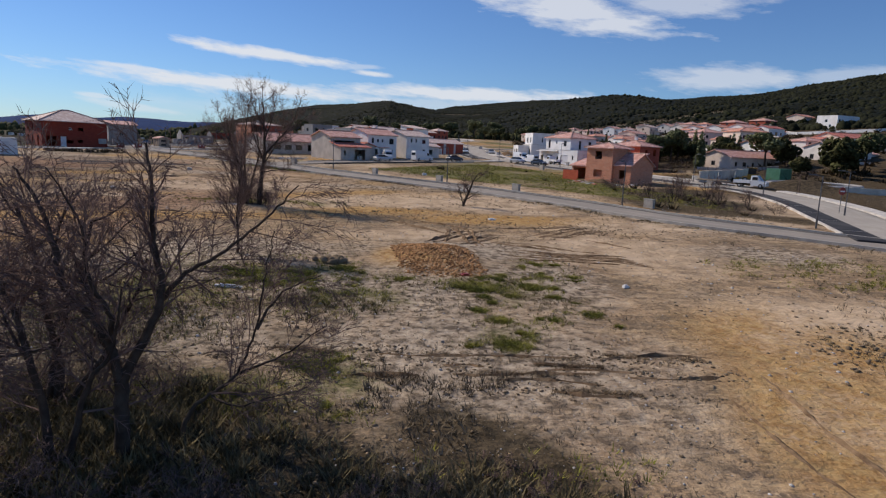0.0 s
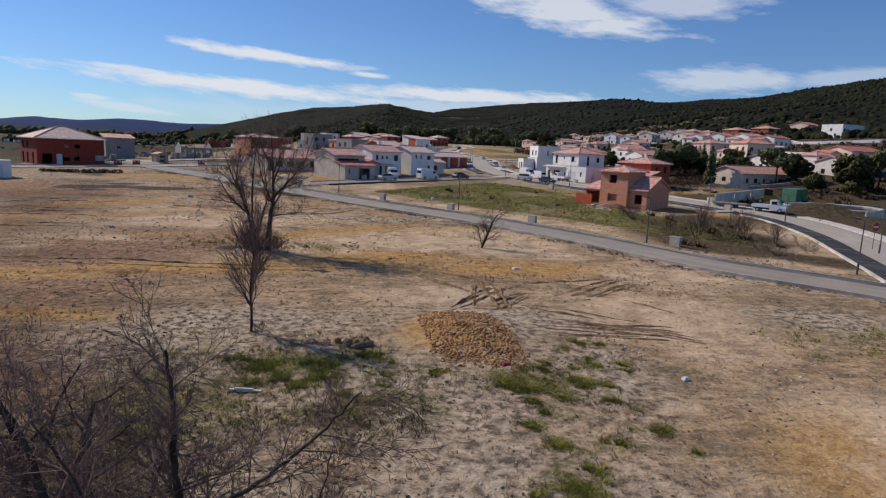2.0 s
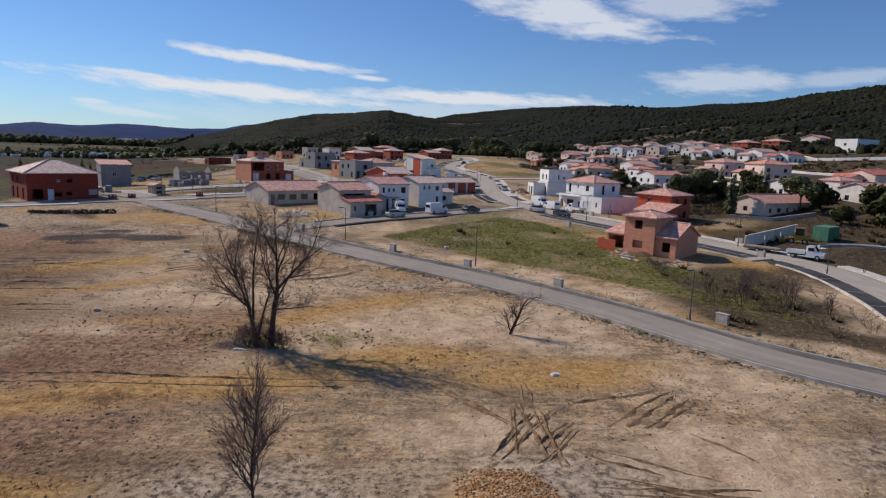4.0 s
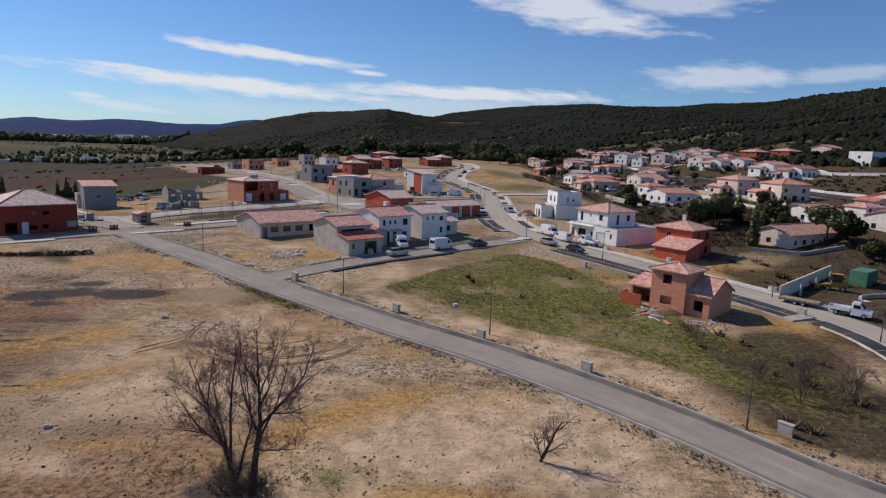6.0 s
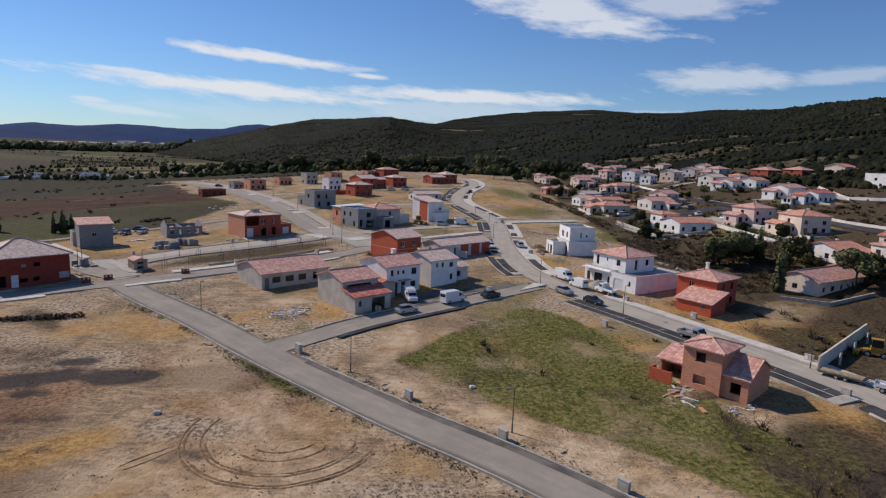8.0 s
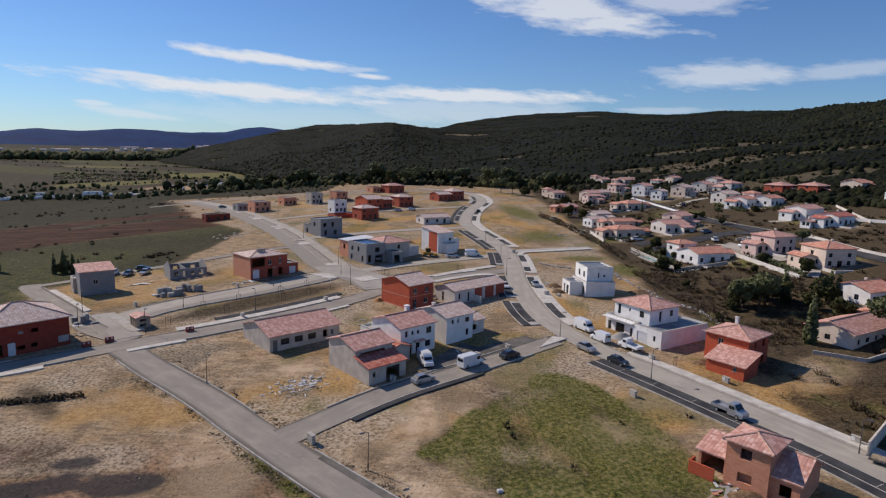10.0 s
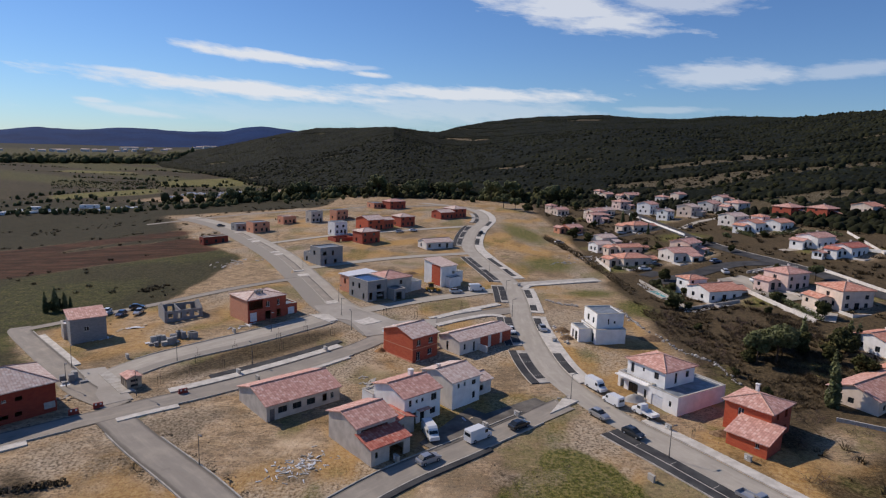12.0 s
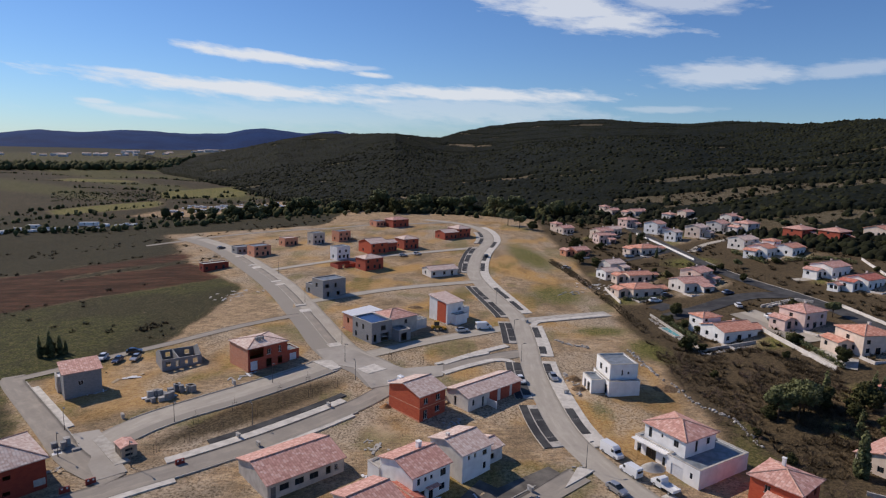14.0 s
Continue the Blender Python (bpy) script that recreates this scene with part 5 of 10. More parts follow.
def estate_houses():
    # long grey bungalow
    r = house(-39.9, 133.8, 43, "long grey rendered bungalow with a rose tiled gable roof", "bungalow")
    block(r, 0, 0, 13.6, 10.4, 2.9, "gx", "greyplain", "tile", None, {"F": [W(0.5, 0, 0.9, 2.1, "door"), W(2.0, 1.0, 1.6, 1.1, "dwin"), W(4.6, 1.0, 1.6, 1.1, "dwin"), W(7.2, 1.0, 1.6, 1.1, "dwin"), W(10.2, 0.9, 0.9, 1.3, "hole"), W(11.8, 1.0, 0.7, 1.1, "win")]})
    floor_slab(r, -0.6, -0.6, 14.2, 0, -0.05, "concrete", "apron")
    # grey house with a sunken red roof
    r = house(-21.6, 122.0, 43, "grey unpainted house with a red tiled sunken porch roof")
    block(r, 0, 3.6, 7.0, 7.6, 4.6, "gx", "greyplain", "tile", None, {"F": [W(0.8, 3.2, 4.8, 0.7, "hole")]})
    block(r, 0, 0, 7.0, 3.6, 2.7, "mono_y", "greyplain", "tilered", 0.75, {"F": [W(0.7, 1.1, 0.5, 0.9, "hole"), W(3.2, 0, 2.6, 2.2, "hole")]}, over=0.25)
    block(r, 7.02, 4.2, 4.2, 5.2, 3.0, "gy", "greyplain", "tilered", None, {"F": [W(1.0, 0.8, 1.2, 1.4, "hole")]})
    floor_slab(r, 7.3, -2, 13.5, 4.1, 0.04, "road", "forecourt")
    # white two-storey house
    r = house(-17.9, 133.6, 43, "white two-storey house with a rose tiled roof and chimney")
    block(r, 0, 0, 7.6, 8.2, 5.1, "gx", "white", "tile", None, {"F": [W(0.7, 0, 1.8, 2.1, "hole"), W(3.3, 0, 0.9, 2.1, "dwin"), W(5.4, 0.9, 1.2, 1.1, "dwin"), W(0.9, 3.3, 0.6, 1.1, "dwin"), W(2.3, 3.5, 0.5, 0.7, "dwin"), W(3.5, 3.5, 0.5, 0.7, "dwin"), W(5.6, 3.2, 1.2, 1.2, "dwin")]})
    block(r, -0.2, 8.22, 3.0, 3.2, 2.8, "flat", "white", "kerb")
    chimney(r, 5.4, 5.2, 6.2, 0.9, 0.7, "white")
    g = Geo()
    g.box(2.6, -0.9, 2.35, 5.0, -0.003, 2.5)
    part("porch_roof", g, "tile", r)
    # second white house with a lower wing
    r = house(-10.3, 140.6, 43, "off-white two-storey house with a lower tiled wing")
    block(r, 0, 0, 6.6, 8.0, 5.0, "gx", "offwhite", "tilepale", None, {"F": [W(1.2, 3.6, 0.5, 0.8, "hole"), W(2.6, 3.6, 0.5, 0.8, "hole"), W(4.6, 3.4, 1.0, 0.9, "dwin"), W(4.8, 0.9, 0.7, 1.2, "dwin")]}, split={"F": "white"})
    block(r, 6.62, 1.2, 4.2, 4.6, 2.9, "gx", "offwhite", "tilepale", None, {"F": [W(1.2, 1.0, 1.0, 1.1, "hole")]})
    chimney(r, 1.2, 5.0, 6.0, 0.5, 0.5)
    # red two-storey house
    r = house(-18.4, 161.0, 46, "red clay block two-storey house with a pale tiled roof")
    # darker red front: the shade on that side is put into the block colour
    block(r, 0, 0, 7.0, 9.2, 5.3, "gx", "orange", "tilepale", None, {"F": [W(1.0, 0.2, 1.1, 1.9, "win"), W(4.2, 0.9, 1.2, 1.2, "win"), W(1.1, 3.3, 1.1, 1.2, "win"), W(4.4, 3.3, 1.2, 1.2, "win")]}, split={"F": "red"})
    g = Geo()
    g.box(-0.03, -0.03, 2.65, -0.003, 9.2, 2.82)
    g.box(-0.03, -0.03, 2.65, 7.0, -0.003, 2.82)
    g.box(-0.05, -0.05, -0.9, -0.004, 9.2, 0.35)
    part("floor_band", g, "brick", r)
    block(r, 7.02, 4.5, 4.5, 6.5, 2.6, "none", "grey", "slab", None, {"F": [W(0.8, 0, 2.6, 2.1, "hole")]})
    # long white and red house
    r = house(-8.8, 166.0, 43, "long single-storey house, white end and dark red wing")
    block(r, 0, 0, 16.0, 6.6, 3.1, "gx", "offwhite", "tilepale", None, {"L": [W(2.4, 0.2, 0.7, 2.1, "hole")], "F": [W(1.2, 1.0, 0.6, 1.3, "dwin"), W(4.0, 0.2, 0.6, 2.1, "dwin")]})
    g = Geo()
    for a, b in ((6.2, 8.6), (9.6, 12.4), (13.2, 16.0)):
        g.box(a, -0.06, -0.9, b, -0.004, 3.05)
    part("red_panel", g, "red", r)
    g = Geo()
    g.box(5.6, -2.6, -0.9, 5.8, -0.01, 1.6)
    part("garden_wall", g, "offwhite", r)
    # grey block house with a blue roof sheet
    r = house(-33.4, 203.0, 43, "large grey block house with blue roof sheet and tiled wing")
    block(r, 0, 0, 6.6, 9.0, 5.4, "flat", "grey", "blue", None, {"F": [W(0.6, 0.5, 1.0, 2.0, "hole"), W(3.0, 3.2, 1.5, 1.3, "hole"), W(3.0, 0.2, 2.6, 2.2, "hole")], "L": [W(1.5, 3.2, 1.0, 1.2, "hole"), W(4.6, 3.2, 0.9, 1.4, "hole"), W(1.2, 0.6, 0.9, 1.5, "hole"), W(6.6, 0.6, 0.9, 1.5, "hole")]})
    block(r, 6.62, 1.4, 9.8, 9.0, 5.2, "hip", "greyplain", "tile", None, {"F": [W(1.2, 0, 2.4, 2.2, "garage"), W(5.2, 0.8, 1.0, 1.4, "dwin"), W(5.4, 3.2, 1.0, 1.2, "dwin")]})
    block(r, 1.2, 9.02, 9.0, 6.5, 5.2, "mono_x", "brick", "garage", 0.4, {"L": [W(2.0, 2.6, 1.0, 1.5, "hole")]})
    block(r, 6.7, -3.0, 4.0, 4.3, 2.9, "flat", "grey", "slab", None, {"F": [W(0.8, 0.2, 1.9, 2.2, "hole")]})
    block(r, 16.44, 2.0, 4.2, 5.0, 3.0, "flat", "offwhite", "slab")
    # tall white and orange house
    r = house(-12.3, 220.0, 43, "tall white house with an orange block gable")
    block(r, 0, 2.2, 6.2, 8.0, 6.3, "mono_y", "white", "tilepale", 1.2, {"F": [W(4.4, 3.6, 1.0, 0.9, "hole")]})
    g = Geo()
    g.box(-0.05, 2.8, 0.3, -0.004, 6.6, 6.4)
    part("orange_panel", g, "orange", r)
    block(r, 1.6, 0, 4.4, 2.18, 2.8, "flat", "white", "slab")
    block(r, 6.22, 3.0, 3.4, 4.5, 3.6, "flat", "white", "slab")
    # modern white house with a flat roof
    r = house(21.4, 175.6, 10, "modern white cubic house with a flat roof terrace")
    block(r, 0.6, 0, 7.2, 8.6, 3.2, "flat", "white", "slab", None, {"L": [W(1.2, 0, 0.9, 2.2, "dwin"), W(3.6, 0.2, 1.8, 2.1, "dwin"), W(6.4, 0.2, 1.2, 2.1, "dwin")]})
    block(r, 1.3, 1.5, 6.5, 7.4, 3.0, "flat", "white", "slab", None, {"F": [W(2.7, 0.7, 0.35, 1.3, "dwin"), W(4.1, 0.9, 0.5, 0.6, "dwin")], "L": [W(2.0, 0.6, 1.2, 1.4, "dwin"), W(5.0, 0.6, 1.0, 1.4, "dwin")]}, z0=3.5)
    block(r, -2.6, 2.0, 3.1, 5.0, 2.9, "flat", "white", "slab", None, {"L": [W(1.0, 0, 1.0, 2.2, "hole"), W(2.8, 0, 1.4, 2.2, "dwin")]})
    # white villa with terrace
    r = house(28.1, 141.2, 32, "white villa with rose hip roof and walled terrace")
    block(r, 0, 0, 13.0, 6.4, 3.1, "flat", "white", "slab", None, {"L": [W(0.9, 0, 2.4, 2.2, "garage"), W(4.6, 1.2, 0.5, 1.0, "dwin")]}, split={"F": "white", "R": "white"})
    block(r, 0.9, 6.42, 9.5, 7.8, 3.1, "flat", "white", "slab", None, {"L": [W(0.6, 0, 0.9, 2.1, "hole"), W(2.6, 0.1, 2.2, 2.1, "dwin"), W(6.2, 0.3, 0.6, 1.6, "dwin")]})
    block(r, 1.6, 4.2, 8.0, 8.6, 2.9, "hip", "white", "tile", None, {"L": [W(0.9, 0.4, 0.7, 1.9, "dwin"), W(3.6, 1.4, 0.4, 0.7, "dwin"), W(6.2, 0.9, 1.0, 1.2, "dwin")], "F": [W(2.6, 0.2, 0.7, 2.0, "dwin"), W(5.6, 0.9, 0.9, 1.2, "dwin")]}, z0=3.42, over=0.45)
    g = Geo()
    g.box(-0.35, 6.6, 3.02, 0.88, 14.0, 3.2)
    part("awning_slab", g, "white", r)
    # red house with hip roof and low wing
    r = house(39.4, 132.6, 40, "red clay block house with rose hip roof and low wing")
    # fronts of house and wing painted in the red tone of their shaded side
    block(r, 0, 0, 7.4, 7.4, 5.2, "hip", "orange", "tile", None, {"L": [W(2.2, 3.2, 0.9, 1.2, "win"), W(5.4, 0.6, 1.0, 1.4, "hole")], "F": [W(2.0, 3.4, 0.7, 1.0, "hole"), W(5.0, 3.2, 1.0, 1.3, "hole"), W(5.0, 0.5, 1.0, 1.4, "hole")]}, over=0.45, split={"F": "red"})
    block(r, -5.0, -1.8, 4.98, 6.2, 2.2, "mono_x", "orange", "tile", 1.3, {"L": [W(4.4, 1.1, 0.6, 0.7, "win")]}, split={"F": "red"})
    chimney(r, 5.4, 4.8, 6.0, 1.2, 0.5, "white")
    # unfinished salmon brick house
    r = house(26.9, 94.5, 44, "unfinished salmon brick house with tower, tiled roofs and rubble")
    block(r, 0, 0, 6.6, 7.6, 2.9, "gy", "brick", "tile", 1.7, {"L": [W(5.6, 0.8, 1.2, 1.3, "hole")]}, over=0.3)
    block(r, -0.6, 2.9, 5.0, 4.6, 5.4, "hip", "brick", "tile", None, {"L": [W(1.4, 0.9, 1.5, 1.1, "hole"), W(1.5, 3.6, 1.2, 1.2, "hole")]}, over=0.4)
    block(r, 0.6, 7.52, 3.6, 3.4, 2.5, "mono_x", "brick", "tile", 0.9, {"L": [W(0.3, 0, 2.6, 2.1, "hole")]})
    g = Geo()
    g.box(-1.6, 10.9, -0.6, -0.2, 11.1, 1.7)
    g.box(-1.7, 8.2, -0.6, -1.5, 10.9, 1.7)
    part("orange_side_panel", g, "orange", r)
    floor_slab(r, -1.9, 6.9, 0.5, 11.4, 0.16, "concrete", "terrace", 0.8)
    # dark red house on the left
    r = house(-83.3, 126.6, 49, "dark red block two-storey house with a pale hip roof")
    block(r, 0, 0, 12.4, 11.0, 5.4, "hip", "darkred", "tilepale", 2.2, {"F": [W(0.9, 0.3, 1.8, 1.9, "hole"), W(3.4, 0, 1.1, 2.2, "garage"), W(4.6, 0.8, 1.2, 0.7, "hole"), W(6.6, 0.9, 1.0, 0.7, "hole"), W(5.0, 3.6, 0.6, 0.4, "win"), W(6.8, 3.4, 1.0, 0.7, "hole")], "L": [W(1.6, 3.2, 1.0, 1.3, "hole"), W(4.6, 3.2, 1.0, 1.3, "hole"), W(1.4, 0.2, 1.1, 2.1, "hole"), W(4.4, 0.2, 1.1, 2.1, "hole"), W(8.0, 0.2, 1.1, 2.1, "hole")]}, over=0.5)
    g = Geo()
    g.box(10.6, -0.06, 0.9, 12.2, -0.004, 2.0)
    part("notice_panel", g, "concrete", r)
    # tall grey house
    r = house(-92.8, 168.0, 40, "tall grey house with a rose single-pitch roof and low annex")
    block(r, 0, 0, 7.0, 5.6, 5.6, "mono_y", "grey", "tile", 0.9, {"F": [W(2.6, 2.6, 1.0, 1.0, "win")]})
    block(r, -0.6, 5.62, 4.6, 3.6, 3.0, "flat", "greyplain", "garage", None, {"L": [W(2.0, 0.6, 0.9, 1.2, "hole")]})
    # roofless grey block house
    r = house(-79.6, 183.4, 36, "roofless grey block house shell with window openings")
    block(r, 0, 0, 8.8, 7.6, 2.7, "none", "grey", "grey", 0, {"F": [W(0.8, 0.9, 1.1, 1.2, "hole"), W(3.0, 0.7, 0.9, 1.4, "hole"), W(5.0, 1.0, 0.7, 1.0, "hole"), W(6.8, 0.9, 1.1, 1.2, "hole")], "B": [W(1.2, 0.9, 1.1, 1.2, "hole"), W(5.6, 0.9, 1.1, 1.2, "hole")]})
    g = Geo()
    for xx in (0.0, 8.55):
        for dx in (0.0, 0.25):
            pts = [(xx + dx, 0.3, 2.7), (xx + dx, 7.3, 2.7), (xx + dx, 3.8, 4.2)]
            g.poly(pts if dx else pts[::-1])
        g.poly([(xx, 0.3, 2.7), (xx + 0.25, 0.3, 2.7), (xx + 0.25, 3.8, 4.2), (xx, 3.8, 4.2)])
        g.poly([(xx + 0.25, 7.3, 2.7), (xx, 7.3, 2.7), (xx, 3.8, 4.2), (xx + 0.25, 3.8, 4.2)])
    part("gable", g, "grey", r)
    g = Geo()
    g.box(3.6, 0.3, -0.8, 3.8, 7.3, 2.7)
    part("inner_wall", g, "grey", r)
    # half-built brick house
    r = house(-59.0, 182.0, 46, "half-built brick house with dark red front and open storeys")
    block(r, 0, 0, 10.2, 9.0, 5.6, "hip", "brick", "tilepale", 1.0, {"F": [W(0.4, 3.0, 3.6, 2.2, "hole"), W(0.6, 0.2, 1.8, 2.2, "garage"), W(4.6, 0.2, 1.4, 2.1, "hole"), W(4.8, 3.3, 1.0, 1.3, "win"), W(7.8, 3.3, 0.7, 1.5, "win"), W(7.6, 0.4, 1.2, 1.9, "hole")]}, split={"F": "red"}, over=0.25)
    block(r, 10.22, 0.4, 3.4, 4.4, 2.7, "flat", "red", "slab", None, {"F": [W(0.8, 0, 1.9, 2.1, "garage")]})
    g = Geo()
    for xx in (3.4, 4.1, 4.9):
        g.box(xx, 2.4, 5.9, xx + 0.5, 3.2, 7.0)
    part("block_stack", g, "grey", r)
    # dark grey cubic house
    r = house(-55.0, 243.8, 45, "dark grey unfinished cubic block house")
    block(r, 0, 0, 9.0, 6.4, 5.8, "flat", "grey", "slab", None, {"F": [W(1.0, 3.4, 1.4, 1.3, "hole"), W(4.6, 3.2, 0.8, 1.6, "hole"), W(1.6, 0.4, 0.9, 1.8, "hole"), W(5.4, 0.5, 1.2, 1.4, "hole")], "L": [W(2.0, 3.3, 1.2, 1.4, "hole")]})
    block(r, 0.5, 6.42, 5.0, 5.0, 3.2, "flat", "grey", "slab", None, {"L": [W(1.5, 0.5, 1.0, 1.6, "hole")]})
    # electricity hut
    r = thing("transformer_hut", -67.9, 144.2, 46, "small beige-brown transformer hut with a tiled roof", "hut")
    block(r, 0, 0, 2.5, 3.3, 2.0, "gy", "hutwall", "tile", 0.35, {"F": [W(0.6, 0.3, 1.2, 0.5, "dwin"), W(0.6, 1.2, 1.2, 0.5, "dwin")], "L": [W(0.3, 0.1, 0.5, 1.7, "door"), W(1.3, 0.1, 0.5, 1.7, "door"), W(2.4, 0.1, 0.5, 1.7, "door")]}, over=0.15, ridges=False)
    # farther shells
    far = [  # x, y, yaw, w, d, h, roof, wall, tile, label
        (-112.4, 287.4, 45, 10.5, 4.0, 3.0, "flat", "darkred", "kerb", "low dark red block building with a pale flat top"),
        (-48.8, 315.9, 43, 9.0, 10.0, 4.9, "gx", "orange", "tilepale", "bright orange block house with a pale roof"),
        (-42.4, 322.6, 43, 5.5, 6.0, 4.2, "gx", "red", "tilepale", "red block wing house with a pale roof"),
        (-46.8, 284.2, 43, 8.6, 7.0, 4.9, "hip", "red", "tilepale", "red block house with pale hip roof"),
        (-35.2, 328.9, 38, 8.0, 8.0, 4.9, "hip", "red", "tilepale", "dark orange house with pale roof"),
        (-61.3, 301.7, 46, 6.6, 5.2, 5.4, "flat", "white", "slab", "plain white cube house"),
        (-80.0, 339.0, 46, 6.6, 5.2, 5.4, "flat", "greyplain", "slab", "pale grey block house"),
        (-68.6, 344.5, 46, 7.0, 6.0, 5.0, "flat", "brick", "slab", "salmon brick shell without a roof"),
        (-20.7, 277.0, 32, 12.0, 7.0, 2.8, "gx", "offwhite", "tilepale", "long low off-white house with pale roof"),
        (-16.8, 357.5, 40, 9.0, 8.0, 3.6, "gx", "red", "tilepale", "low red house with pale roof"),
        (-9.6, 364.0, 40, 8.0, 9.0, 4.8, "hip", "red", "tilepale", "red two-storey house with pale hip roof"),
        (-46.5, 390.0, 42, 11.0, 8.0, 4.4, "hip", "red", "tile", "dark red house with a tiled roof"),
        (-56.0, 391.0, 42, 7.0, 7.0, 2.9, "flat", "brick", "slab", "low brick house shell"),
        (-100.5, 314.0, 44, 8.0, 7.0, 4.6, "flat", "brick", "slab", "brick house shell without a roof"),
        (-111.0, 322.0, 44, 6.5, 6.0, 3.0, "flat", "grey", "slab", "low grey block shell"),
        (-93.5, 338.0, 44, 7.0, 6.0, 3.6, "flat", "brick", "tilepale", "small low brick house shell"),
    ]
    for x, y, yaw, w, d, h, roof, wall, tile, label in far:
        r = house(x, y, yaw, label)
        holes = {"F": [W(0.8, 0.8, 1.1, 1.3, "dwin"), W(w * 0.45, 0.8, 1.1, 1.3, "dwin"), W(w * 0.74, 0.3, 1.1, 1.9, "dwin")], "L": [W(d * 0.3, 0.8, 1.1, 1.3, "dwin")]}
        if h > 4.2:
            holes["F"] += [W(0.8, 3.2, 1.1, 1.1, "dwin"), W(w * 0.6, 3.2, 1.1, 1.1, "dwin")]
        block(r, 0, 0, w, d, h, roof, wall, tile, None, holes)
    r = house(-58.0, 286.5, 43, "low red block walls of a house being built")
    block(r, 0, 0, 9.0, 6.0, 1.6, "none", "red", "slab", None, {"F": [W(2.0, 0, 1.0, 1.5, "hole")]})


def hillside_houses():
    rows = [  # x, y, yaw, w, d, h, roof, wall, tile
        (50.2, 255.8, 20, 11.5, 8, 3.6, "hip", "cream", "tileorange"), (68.2, 257.4, 20, 10.5, 8.5, 3.6, "gx", "offwhite", "tile"), (76.4, 265.0, 40, 8.5, 8, 4.8, "gx", "cream", "tile"),
        (60.9, 208.6, 22, 12, 8.5, 3.4, "gx", "white", "tileorange"), (84.6, 213.2, 25, 9, 8, 5.2, "hip", "pink", "tile"), (87.6, 193.4, 10, 9, 9, 5.4, "hip", "cream", "tileorange"),
        (119.3, 259.3, 30, 11, 8, 4.2, "gx", "white", "tile"), (121.0, 243.0, 30, 10, 7, 3.6, "gx", "white", "tilered"), (80.2, 164.4, 24, 9.8, 9, 3.2, "gx", "white", "tileorange"),
        (115.1, 295.8, 35, 9, 8, 4.0, "gx", "white", "tileorange"), (124.5, 294.5, 35, 10, 8, 3.6, "gx", "white", "tileorange"), (113.5, 312.6, 30, 10, 8, 4.6, "gx", "offwhite", "tilepale"),
        (94.5, 342.0, 40, 6, 6, 4.6, "gx", "white", "tilepale"), (92.8, 363.6, 40, 8, 8, 5.4, "gx", "white", "tile"), (107.5, 345.7, 40, 8, 8, 5.0, "gx", "cream", "tilepale"),
        (120.8, 353.2, 40, 9, 8, 4.6, "gx", "offwhite", "tile"), (130.5, 346.0, 30, 9, 8, 4.8, "hip", "offwhite", "tile"), (71.6, 319.0, 25, 11, 8, 3.4, "hip", "cream", "tileorange"),
        (51.5, 293.1, 30, 8, 7, 4.0, "gx", "offwhite", "tilepale"), (54.4, 275.8, 20, 10, 6, 3.2, "gx", "cream", "tileorange"), (143.5, 322.6, 30, 11, 9, 4.6, "hip", "red", "tile"),
        (153.0, 311.2, 30, 10, 9, 4.6, "hip", "red", "tile"), (168.4, 305.1, 30, 11, 9, 3.6, "gx", "cream", "tileorange"), (63.3, 362.0, 30, 9, 8, 4.6, "gx", "cream", "tile"),
        (70.8, 371.0, 30, 8, 7, 3.4, "gx", "cream", "tilepale"), (97.7, 419.9, 30, 12, 8, 3.4, "gx", "cream", "tile"), (86.7, 432.0, 30, 8, 7, 3.4, "gx", "cream", "tile"), (112.0, 400.0, 35, 6, 6, 3.4, "hip", "offwhite", "tile"),
        (158.0, 262.0, 25, 14, 9, 5.6, "flat", "white", "slab"), (92.0, 152.0, 20, 12, 9, 3.8, "gx", "offwhite", "tile"), (104.0, 170.0, 20, 12, 9, 3.6, "gx", "cream", "tilered"),
        (44.0, 325.0, 30, 8, 7, 3.0, "gx", "brick", "tile"), (48.5, 386.0, 30, 8, 7, 3.4, "gx", "cream", "tile"), (60.5, 352.0, 20, 8, 6, 4.4, "gx", "pink", "tile"), (119.0, 396.0, 30, 7, 6, 4.2, "gx", "cream", "tile"), (112.5, 244.5, 30, 4, 3.5, 2.4, "gx", "white", "tile"), (47.0, 282.0, 25, 7, 6, 3.4, "gx", "white", "tilepale"), (84.0, 388.0, 30, 8, 7, 4.6, "hip", "pink", "tile"), (134.0, 372.0, 30, 9, 7, 3.6, "gx", "offwhite", "tile"),
    ]
    tone = {"white": "white", "offwhite": "off-white", "cream": "cream", "pink": "pale pink", "red": "dark red", "brick": "salmon brick"}
    roofs = {"tile": "rose tiled", "tileorange": "orange tiled", "tilepale": "pale tiled", "tilered": "red tiled", "slab": "flat"}
    for x, y, yaw, w, d, h, roof, wall, tile in rows:
        r = house(x, y, yaw, "%s rendered hillside villa with a %s roof" % (tone[wall], roofs[tile]), "villa", "villas on the hillside")
        f = [W(0.9, 0.9, 1.1, 1.2, "dwin"), W(w * 0.4, 0.2, 1.5, 2.0, "dwin"), W(w * 0.72, 0.9, 1.1, 1.2, "dwin")]
        l = [W(d * 0.22, 0.9, 1.1, 1.2, "dwin"), W(d * 0.62, 0.9, 1.0, 1.2, "dwin")]
        if h > 4.3:
            f += [W(0.9, 3.1, 1.1, 1.1, "dwin"), W(w * 0.72, 3.1, 1.1, 1.1, "dwin")]
